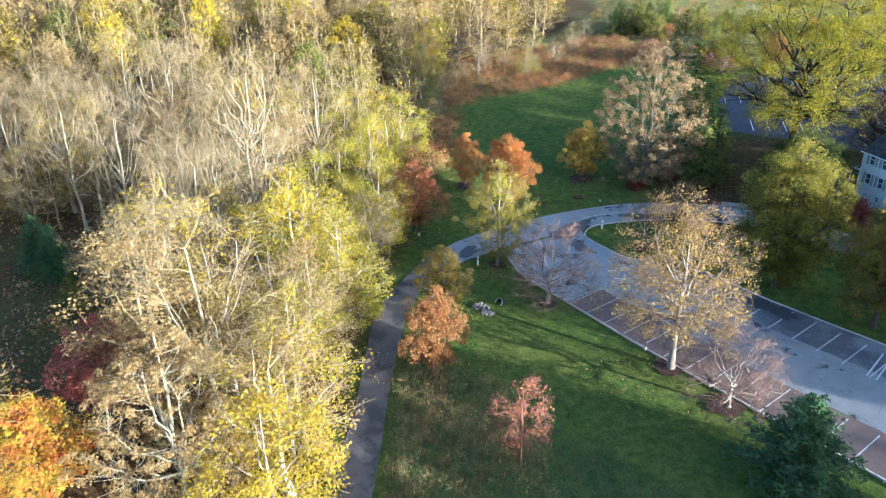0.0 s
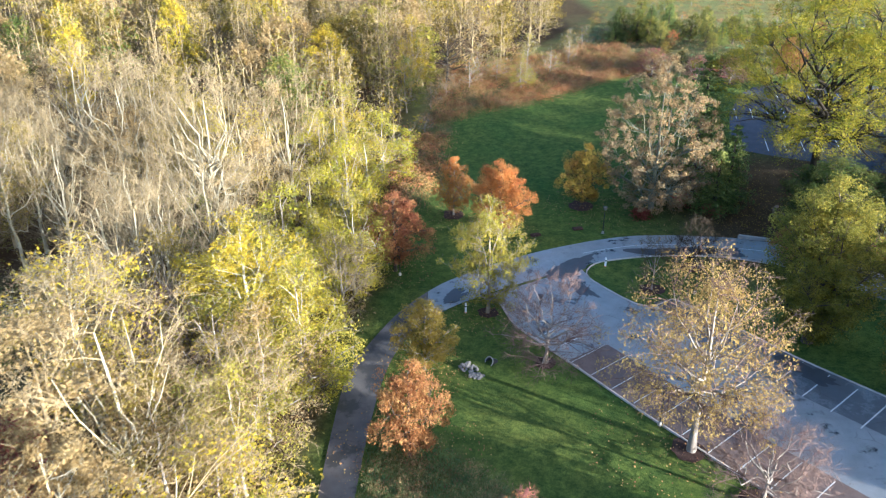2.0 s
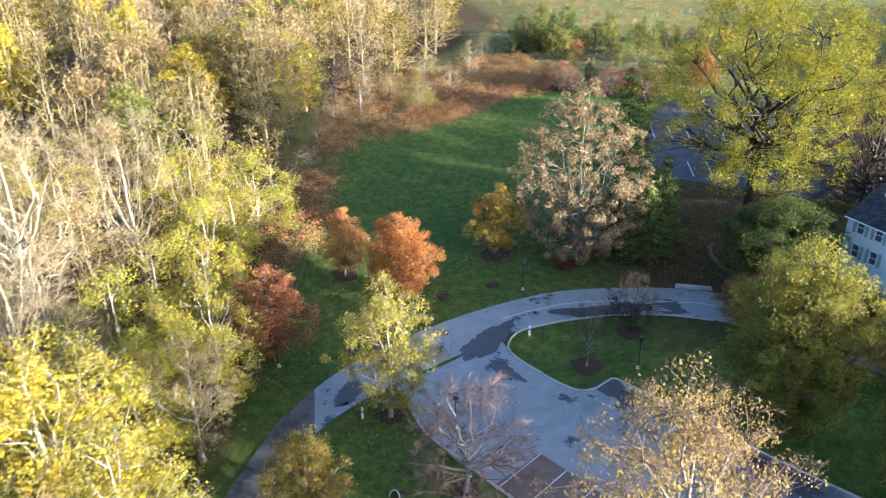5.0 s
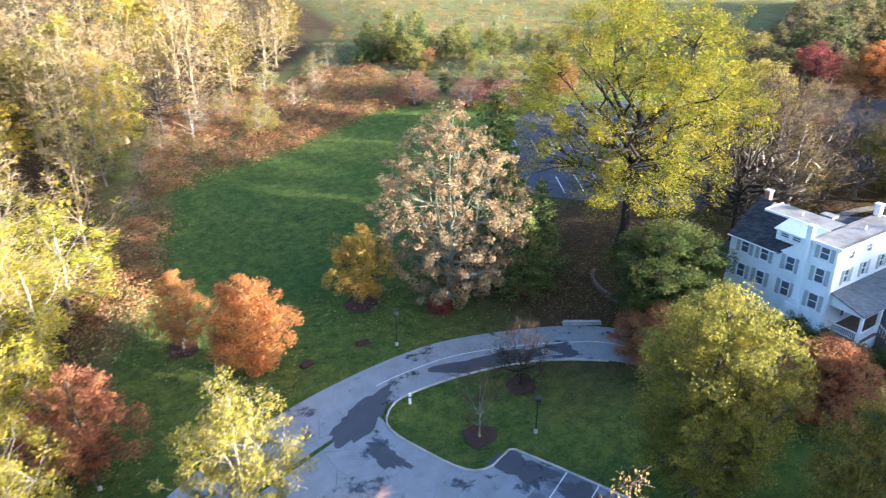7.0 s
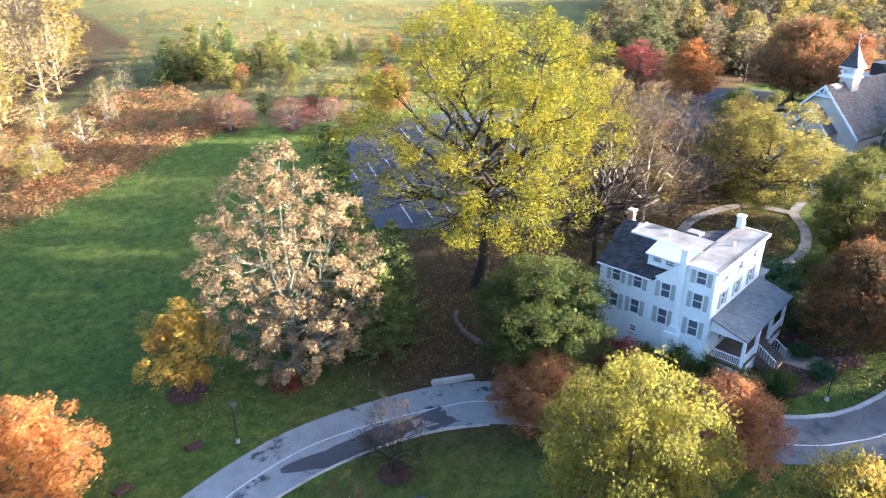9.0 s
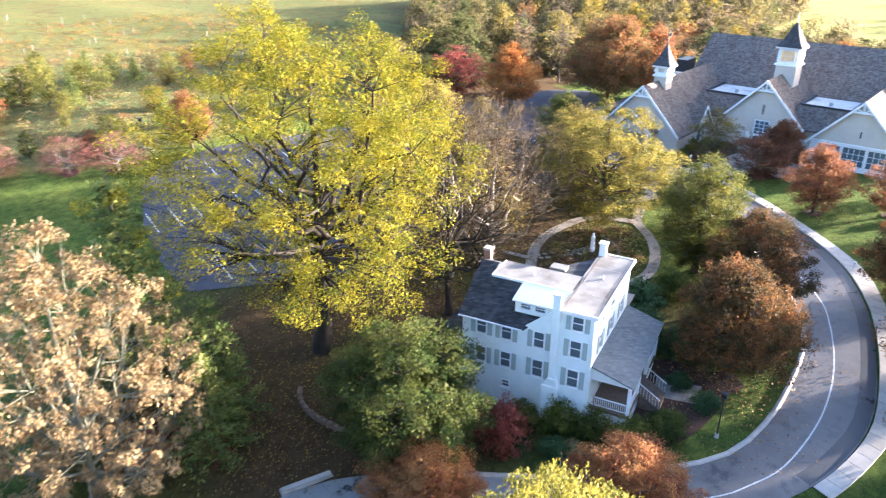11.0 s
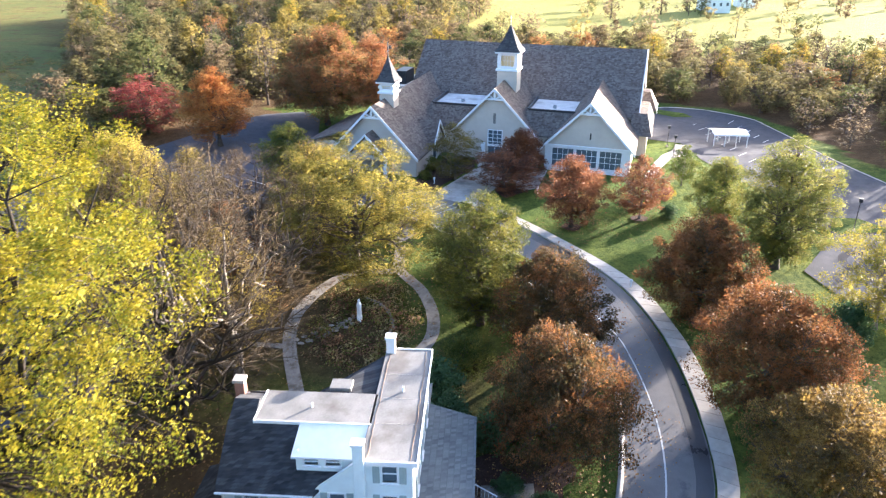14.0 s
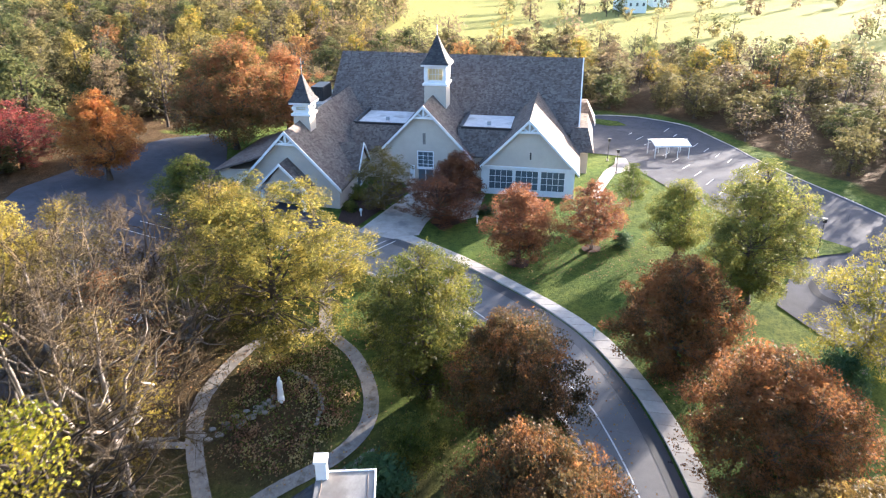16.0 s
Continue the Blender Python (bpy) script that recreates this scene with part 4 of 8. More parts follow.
structure("mulch_bed_church", patch("mulch_bed_church", [(128.5, 108), (137.8, 106), (138.2, 102.6), (134, 101), (121, 104.2), (122.5, 107)], 0.05), M["mulch"], "dark planted bed beside the church walk", "mulch bed")
structure("mulch_bed_door", patch("mulch_bed_door", [(124.5, 95.8), (128, 95.2), (133, 92.6), (133.6, 92), (126, 91.4), (122.4, 94)], 0.05), M["mulch"], "dark planted bed before the church door", "mulch bed")

# ---- buildings ----
def empty(name, m=Matrix(), label="", category="", group=""):
    ob = new(name)
    ob.empty_display_size = 0.5
    ob.matrix_world = m
    return tagged(ob, label, category, group)


def parts(name, items, material, parent, label=""):
    for b in items:
        part(name, boxes(b), material, parent, label)


def window(parent, axis, face, a, z, w, h, out, shutters=True, panes=2, label=""):
    """A window in a wall across an axis: 'face' is the wall's outer face, 'out' -1 or 1 the side it looks to."""
    def at(bm, a0, a1, d0, d1, z0, z1):
        lo, hi = sorted((face + out * d0, face + out * d1))
        if axis == "x":
            box(bm, lo, hi, a0, a1, z0, z1)
        else:
            box(bm, a0, a1, lo, hi, z0, z1)
    f = 0.09
    bm = bmesh.new()
    at(bm, a - w / 2 - f, a - w / 2, -0.12, 0.05, z - h / 2 - f, z + h / 2 + f)
    at(bm, a + w / 2, a + w / 2 + f, -0.12, 0.05, z - h / 2 - f, z + h / 2 + f)
    at(bm, a - w / 2, a + w / 2, -0.12, 0.05, z + h / 2, z + h / 2 + f)
    at(bm, a - w / 2, a + w / 2, -0.12, 0.05, z - h / 2 - f, z - h / 2)
    win = part("window", bm, M["white"], parent)
    for k in range(panes):
        bm = bmesh.new()
        at(bm, a - w / 2, a + w / 2, -0.11 + 0.03 * k, -0.09 + 0.03 * k, z - h / 2 + k * h / panes, z - h / 2 + (k + 1) * h / panes)
        part("pane", bm, M["glass"], win)
    if panes > 1:
        bm = bmesh.new()
        at(bm, a - w / 2, a + w / 2, -0.07, -0.02, z - 0.035, z + 0.035)
        part("meeting_rail", bm, M["white"], win)
    bm = bmesh.new()
    at(bm, a - w / 2 - f - 0.04, a + w / 2 + f + 0.04, 0.0, 0.12, z - h / 2 - f - 0.06, z - h / 2 - f)
    part("sill", bm, M["white"], win)
    if shutters:
        for s in (-1, 1):
            bm = bmesh.new()
            c = a + s * (w / 2 + f + 0.26)
            at(bm, c - 0.2, c + 0.2, 0.0, 0.045, z - h / 2 - 0.08, z + h / 2 + 0.08)
            for q in np.arange(z - h / 2, z + h / 2, 0.12):
                at(bm, c - 0.15, c + 0.15, 0.045, 0.06, q, q + 0.07)
            part("shutter", bm, M["sage"], win, "sage-grey louvred shutter")
    return win


def white_house():
    H = empty("white_house", pose(61.64, 86.18, 0, 0, 0, 13.3), "white clapboard three-storey house with sage shutters and porch", "house")
    front = [(1.35, 12.55, 0.82, 1.15), (1.38, 10.25, 0.82, 1.4), (1.42, 7.5, 0.85, 1.5), (4.42, 10.25, 0.82, 1.4), (4.4, 7.55, 0.82, 1.5),
             (7.22, 10.25, 0.82, 1.4), (7.22, 7.55, 0.82, 1.4), (9.45, 10.25, 0.82, 1.4), (9.45, 7.5, 0.82, 1.4), (7.1, 5.2, 0.6, 0.6)]
    hole = [(a - w / 2, a + w / 2, z - h / 2, z + h / 2) for a, z, w, h in front]
    part("wall", pierced(0, 2.8, 3.0, 13.4, hole[:3], 0, 0.2, "x"), M["siding"], H)
    part("wall", pierced(2.8, 11.2, 3.0, 11.0, hole[3:], 0.0, 0.2, "x"), M["siding"], H)
    side = [(a, z, 0.75, h) for a in (2.2, 5.3, 8.6) for z, h in ((12.4, 0.75), (10.2, 1.35))] + [(3.4, 6.3, 0.9, 1.7), (8.6, 6.3, 0.9, 1.7)]
    part("wall", pierced(0.2, 11.1, 3.0, 13.4, [(a - w / 2, a + w / 2, z - h / 2, z + h / 2) for a, z, w, h in side], 0, 0.2, "y"), M["siding"], H)
    part("wall", boxes((10.9, 11.1, 0.2, 2.8, 3.0, 13.4)), M["siding"], H)
    part("wall", boxes((0.2, 10.9, 2.6, 2.8, 10.6, 13.4)), M["siding"], H)
    part("gable_wall", prism([(0.2, 3.0), (9.2, 3.0), (9.2, 11.0), (6.0, 13.4), (3.0, 13.4), (0.2, 11.0)], "y", 11.0, 11.2), M["siding"], H)
    part("wall", boxes((9.0, 9.2, 2.8, 11.0, 3.0, 11.0)), M["siding"], H)
    part("gable_wall", prism([(2.8, 11.0), (5.9, 11.0), (3.3, 13.2), (2.8, 13.2)], "x", 0.0, 0.2), M["siding"], H)
    part("interior", boxes((0.6, 8.6, 0.6, 10.6, 3.2, 10.6)), M["metal_dark"], H)
    for a, z, w, h in front:
        window(H, "x", 0.0, a, z, w, h, -1, shutters=w > 0.7)
    for a, z, w, h in side:
        window(H, "y", 0.0, a, z, w, h, -1, shutters=h > 1 and z > 8)
    # roofs
    tall = part("flat_roof", bevelled(boxes((-0.2, 11.3, -0.2, 2.95, 13.4, 13.58)), 0.03), M["membrane"], H, "pale stained membrane roof")
    parts("roof_edge", [(-0.28, 11.38, -0.28, -0.2, 13.3, 13.64), (-0.28, -0.2, -0.2, 2.95, 13.3, 13.64), (11.3, 11.38, -0.2, 2.95, 13.3, 13.64)], M["white"], tall)
    rng = np.random.RandomState(4)
    for y in (0.12, 2.62):
        line = [(x, y + rng.uniform(-0.05, 0.05), 13.585) for x in np.arange(0.0, 11.2, 0.5)]
        V, F = tube(line, [0.022] * len(line), 4)
        link_mesh("seam", quads_mesh("seam", V, F), M["wood"], tall, "dark wavering seam in the membrane")
    parts("lap", [(x, x + 0.03, 0.2, 2.5, 13.58, 13.588) for x in (3.1, 5.6, 8.2)], M["concrete"], tall)
    part("vent_pipe", boxes((6.3, 6.42, 1.2, 1.32, 13.58, 13.95)), M["white"], tall)
    part("roof_slope", slab([(-0.3, 5.75, 10.98), (-0.3, 11.45, 10.98), (3.05, 11.45, 13.5), (3.05, 2.8, 13.5), (2.45, 2.8, 13.05)], 0.14), M["shingle_dark"], H)
    flat2 = part("flat_roof", boxes((3.0, 6.0, 2.8, 9.8, 13.4, 13.58)), M["membrane"], H, "pale stained membrane roof")
    parts("roof_edge", [(2.92, 3.0, 2.8, 9.9, 13.38, 13.62), (3.0, 6.0, 9.8, 9.9, 13.38, 13.62)], M["white"], flat2)
    part("vent_pipe", boxes((4.4, 4.5, 6.6, 6.7, 13.58, 13.9)), M["white"], flat2)
    part("roof_ridge", prism([(3.05, 13.36), (6.0, 13.36), (4.5, 14.0)], "y", 9.9, 11.45), M["shingle_dark"], H)
    part("roof_slope", slab([(9.4, 2.8, 11.0), (9.4, 11.45, 11.0), (6.0, 11.45, 13.45), (6.0, 2.8, 13.45)], 0.14), M["shingle_dark"], H)
    part("roof_slope", slab([(6.0, 2.85, 13.5), (10.85, 2.85, 13.42), (9.5, 7.4, 11.1), (6.0, 6.4, 13.5)], 0.12), M["shingle_dark"], H)
    part("roof_hatch", bevelled(boxes((6.4, 7.5, 4.6, 6.0, 12.2, 13.62)), 0.03), M["membrane"], H)
    part("gutter", bevelled(boxes((-0.42, -0.3, 5.75, 11.45, 10.86, 10.98)), 0.02), M["white"], H)
    # dormer
    dorm = part("dormer", pierced(3.5, 6.85, 11.9, 13.0, [(4.3, 5.1, 12.35, 12.75), (5.55, 6.35, 12.35, 12.75)], 0.75, 0.9, "x"), M["siding"], H)
    parts("dormer_cheek", [(0.9, 3.0, 6.7, 6.85, 11.9, 13.2)], M["siding"], dorm)
    # white in place of membrane, so the roof shaded by the tall wing looks bright
    part("dormer_roof", slab([(0.5, 2.8, 13.05), (0.5, 7.05, 13.05), (3.0, 7.05, 13.56), (3.0, 2.8, 13.56)], 0.12), M["white"], dorm)
    for a in (4.7, 5.95):
        window(H, "x", 0.75, a, 12.55, 0.8, 0.4, -1, shutters=False)
    # chimneys
    part("chimney", bevelled(boxes((-0.5, 0.0, 2.7, 3.3, 7.2, 14.8)), 0.03), M["siding"], H, "white painted chimney on the front wall")
    part("chimney_base", bevelled(boxes((-0.7, 0.0, 2.4, 3.75, 3.2, 6.6)), 0.03), M["siding"], H)
    part("chimney_shoulder", prism([(2.4, 6.6), (3.75, 6.6), (3.3, 7.3), (2.7, 7.3)], "x", -0.6, 0.0), M["siding"], H)
    part("chimney_cap", boxes((-0.58, 0.05, 2.62, 3.38, 14.8, 14.95)), M["white"], H)
    part("chimney", bevelled(boxes((10.7, 11.3, 2.3, 2.9, 13.5, 14.7)), 0.03), M["white"], H, "white painted chimney")
    part("chimney_cap", boxes((10.63, 11.37, 2.23, 2.97, 14.7, 14.85)), M["white"], H)
    part("chimney", bevelled(boxes((5.5, 6.1, 11.2, 11.8, 3.2, 14.4)), 0.03), M["brick"], H, "brown brick chimney with pale cap")
    part("chimney_cap", boxes((5.43, 6.17, 11.13, 11.87, 14.4, 14.6)), M["concrete"], H)
    # porch
    porch = part("porch_floor", boxes((0.6, 11.0, -3.2, -0.02, 4.65, 4.9)), M["wood"], H)
    parts("porch_base", [(0.65, 10.9, -3.1, -2.95, 3.0, 4.65), (0.65, 0.8, -2.95, -0.02, 3.0, 4.65)], M["white"], porch)
    part("porch_roof", slab([(0.15, 0.0, 9.0), (11.4, 0.0, 9.0), (11.4, -3.45, 7.95), (0.15, -3.45, 7.95)], 0.12), M["shingle_grey"], H)
    parts("porch_beam", [(0.65, 10.9, -3.25, -3.0, 7.5, 7.85), (0.65, 0.85, -3.0, 0, 7.5, 7.85)], M["white"], H)
    part("porch_gable", prism([(0.0, 7.85), (-3.1, 7.85), (0.0, 8.8)], "x", 0.65, 0.8), M["siding"], H)
    for x in (0.8, 4.1, 7.3, 10.7):
        part("column", bevelled(boxes((x - 0.14, x + 0.14, -3.22, -2.94, 4.9, 7.5)), 0.02), M["white"], H)
    for x0, x1 in ((0.94, 3.96), (7.44, 10.56)):
        rail = part("railing", boxes((x0, x1, -3.14, -3.04, 5.75, 5.83), (x0, x1, -3.12, -3.06, 5.02, 5.08)), M["white"], H)
        n = int((x1 - x0) / 0.16)
        for k in range(n):
            x = x0 + (k + 0.5) * (x1 - x0) / n
            part("baluster", boxes((x - 0.02, x + 0.02, -3.11, -3.07, 5.08, 5.75)), M["white"], rail)
    rail = part("railing", boxes((0.75, 0.85, -2.94, -0.05, 5.75, 5.83), (0.77, 0.83, -2.94, -0.05, 5.02, 5.08)), M["white"], H)
    for k in range(17):
        y = -2.85 + k * 0.165
        part("baluster", boxes((0.78, 0.82, y - 0.02, y + 0.02, 5.08, 5.75)), M["white"], rail)
    for k in range(6):
        part("step", boxes((4.4, 7.0, -3.5 - 0.3 * k, -3.2 - 0.3 * k, 3.3, 4.72 - 0.19 * k)), M["wood"], H)
    for x in (4.35, 7.05):
        rl = part("stair_rail", slab([(x - 0.04, -3.2, 5.8), (x + 0.04, -3.2, 5.8), (x + 0.04, -5.0, 4.65), (x - 0.04, -5.0, 4.65)], 0.05), M["white"], H)
        for k in range(7):
            y, z = -3.35 - 0.26 * k, 5.7 - 0.166 * k
            part("baluster", boxes((x - 0.014, x + 0.014, y - 0.014, y + 0.014, z - 0.95, z - 0.02)), M["white"], rl)
    # small porch and wing
    part("side_porch_roof", slab([(0.9, 11.2, 8.9), (5.0, 11.2, 8.9), (5.0, 14.0, 8.1), (0.9, 14.0, 8.1)], 0.14), M["shingle_dark"], H)
    for x, y in ((1.1, 13.8), (4.8, 13.8), (1.1, 11.4)):
        part("post", boxes((x - 0.08, x + 0.08, y - 0.08, y + 0.08, 3.3, 8.0)), M["white"], H)
    parts("beam", [(0.95, 4.95, 13.7, 13.9, 7.7, 7.95), (0.95, 1.15, 11.2, 13.7, 7.7, 7.95)], M["white"], H)
    part("wing_wall", boxes((11.1, 14.2, 0.3, 2.9, 3.0, 8.4)), M["siding"], H)
    part("wing_roof", boxes((11.1, 14.5, 0.0, 3.2, 8.4, 8.56)), M["membrane"], H)
    parts("downpipe", [(-0.1, -0.02, 0.05, 0.13, 3.4, 13.3), (-0.1, -0.02, 11.05, 11.13, 3.4, 10.9)], M["white"], H)
    return H


white_house()


def ac_unit():
    U = empty("air_conditioner", pose(60.2, 90.3, zg(60.2, 90.3), 0, 0, 13), "pale grey outdoor air conditioner unit by the chimney", "air conditioner")
    part("casing", bevelled(boxes((-0.45, 0.45, -0.45, 0.45, 0.0, 0.85)), 0.04), M["metal_grey"], U)
    bm = bmesh.new()
    bmesh.ops.create_cone(bm, cap_ends=True, segments=20, radius1=0.36, radius2=0.36, depth=0.03, matrix=Matrix.Translation((0, 0, 0.86)))
    part("fan_grille", bm, M["metal_dark"], U)
    return U


ac_unit()


def gable_pair(parent, name, x0, x1, ym, half, zE, zR, thick=0.28, over=0.5, x_top=None, mat="shingle_church"):
    """Two roof slopes with the ridge along x at y = ym; x_top: where the ridge ends in a larger roof."""
    xt = x_top if x_top is not None else x1
    dz = (zR - zE) / half * over
    for s in (-1, 1):
        part(name, slab([(x0, ym, zR), (xt, ym, zR), (x1, ym + s * (half + over), zE - dz), (x0, ym + s * (half + over), zE - dz)], thick), M[mat], parent)


def gable_front(parent, x, ym, half, zE, zR, over=0.5):
    """White rakes, collar truss and king post in the top of a gable."""
    k = (zR - zE) / half
    for s in (-1, 1):
        e = half + over
        pts = [(ym, zR + 0.06), (ym + s * e, zR - k * e + 0.06), (ym + s * e, zR - k * e - 0.36), (ym, zR - 0.36)]
        part("rake_board", prism(pts, "x", x - 0.62, x - 0.46), M["white"], parent)
    w = 1.55
    part("collar_beam", boxes((x - 0.5, x - 0.3, ym - w, ym + w, zR - k * w - 0.22, zR - k * w + 0.05)), M["white"], parent)
    part("king_post", boxes((x - 0.48, x - 0.32, ym - 0.12, ym + 0.12, zR - k * w + 0.05, zR - 0.3)), M["white"], parent)
    for s in (-1, 1):
        part("strut", prism([(ym + s * 0.12, zR - k * w + 0.05), (ym + s * 0.34, zR - k * w + 0.05), (ym + s * 0.95, zR - k * 0.95 - 0.25), (ym + s * 0.75, zR - k * 0.75 - 0.25)], "x", x - 0.46, x - 0.34), M["white"], parent)


def grid_window(parent, x, y0, y1, z0, z1, cols, rows):
    """A window with glazing bars in a wall that faces -x."""
    f = 0.14
    win = part("window", boxes((x - 0.07, x + 0.15, y0 - f, y0, z0 - f, z1 + f), (x - 0.07, x + 0.15, y1, y1 + f, z0 - f, z1 + f), (x - 0.07, x + 0.15, y0, y1, z1, z1 + f), (x - 0.07, x + 0.15, y0, y1, z0 - f, z0)), M["white"], parent)
    for c in range(cols):
        for r in range(rows):
            part("pane", boxes((x + 0.06, x + 0.08, y0 + (y1 - y0) * c / cols, y0 + (y1 - y0) * (c + 1) / cols, z0 + (z1 - z0) * r / rows, z0 + (z1 - z0) * (r + 1) / rows)), M["glass"], win)
    for c in range(1, cols):
        y = y0 + (y1 - y0) * c / cols
        part("glazing_bar", boxes((x, x + 0.1, y - 0.035, y + 0.035, z0, z1)), M["white"], win)
    for r in range(1, rows):
        z = z0 + (z1 - z0) * r / rows
        part("glazing_bar", boxes((x + 0.012, x + 0.09, y0, y1, z - 0.03, z + 0.03)), M["white"], win)
    return win


def hip(x0, x1, y0, y1, z0, z1, ends, side):
    """A roof hipped on three sides, its back against a taller wall at y1."""
    bm = bmesh.new()
    v = [bm.verts.new(p) for p in ((x0, y0, z0), (x1, y0, z0), (x1, y1, z0), (x0, y1, z0), (x0 + ends, y0 + side, z1), (x1 - ends, y0 + side, z1), (x1 - ends, y1, z1), (x0 + ends, y1, z1))]
    for f in ((3, 2, 1, 0), (4, 5, 6, 7), (0, 1, 5, 4), (1, 2, 6, 5), (2, 3, 7, 6), (3, 0, 4, 7)):
        bm.faces.new([v[i] for i in f])
    return bm


def cupola(parent, x, y, z0, zb, z1, zt, half):
    """A square tower: stucco base from z0, white lantern from zb to z1, and a flared cap to zt."""
    T = part("tower_base", boxes((x - half, x + half, y - half, y + half, z0, zb)), M["stucco"], parent)
    h2 = half * 0.98
    part("cornice", bevelled(boxes((x - half - 0.25, x + half + 0.25, y - half - 0.25, y + half + 0.25, zb, zb + 0.32)), 0.05), M["white"], T)
    lan = part("lantern", boxes((x - h2, x + h2, y - h2, y + h2, zb + 0.32, zb + 0.75)), M["white"], parent)
    for sx in (-0.86, 0.86):
        for sy in (-0.86, 0.86):
            part("corner_post", boxes((x + sx * h2 - 0.28, x + sx * h2 + 0.28, y + sy * h2 - 0.28, y + sy * h2 + 0.28, zb + 0.75, z1 - 0.62)), M["white"], lan)
    part("head_band", boxes((x - h2, x + h2, y - h2, y + h2, z1 - 0.62, z1 - 0.3)), M["white"], lan)
    g = h2 * 0.86
    for k in range(4):
        pane = boxes((-g * 0.7, g * 0.7, -g - 0.02, -g + 0.02, zb + 0.75, z1 - 0.62))
        pane.transform(pose(x, y, 0, 0, 0, 90 * k))
        # pane coloured with the warm light that shines through the lantern
        part("pane", pane, M["pane_glow"], lan)
        bars = boxes((-0.04, 0.04, -g - 0.08, -g - 0.02, zb + 0.75, z1 - 0.62), (-g * 0.7, g * 0.7, -g - 0.07, -g - 0.021, (zb + z1) / 2 + 0.03, (zb + z1) / 2 + 0.11),
                     (-g * 0.36, -g * 0.31, -g - 0.07, -g - 0.021, zb + 0.75, z1 - 0.62), (g * 0.31, g * 0.36, -g - 0.07, -g - 0.021, zb + 0.75, z1 - 0.62))
        bars.transform(pose(x, y, 0, 0, 0, 90 * k))
        part("glazing_bar", bars, M["white"], lan)
    part("eave", bevelled(boxes((x - half - 0.42, x + half + 0.42, y - half - 0.42, y + half + 0.42, z1 - 0.3, z1)), 0.06), M["white"], parent)
    bm = bmesh.new()
    rings = []
    for f, u in ((1.0, 0.0), (0.74, 0.16), (0.50, 0.42), (0.24, 0.74), (0.05, 1.0)):
        r = (half + 0.5) * f
        rings.append([bm.verts.new((x + sx * r, y + sy * r, z1 + (zt - z1) * u)) for sx, sy in ((-1, -1), (1, -1), (1, 1), (-1, 1))])
    for a, b in zip(rings, rings[1:]):
        for k in range(4):
            bm.faces.new((a[k], a[(k + 1) % 4], b[(k + 1) % 4], b[k]))
    bm.faces.new(rings[-1])
    bm.faces.new(rings[0][::-1])
    cap = part("cap", bm, M["cap"], parent, "dark flared shingled cap")
    part("finial", boxes((x - 0.05, x + 0.05, y - 0.05, y + 0.05, zt - 0.1, zt + 1.5)), M["metal_grey"], cap)
    return cap


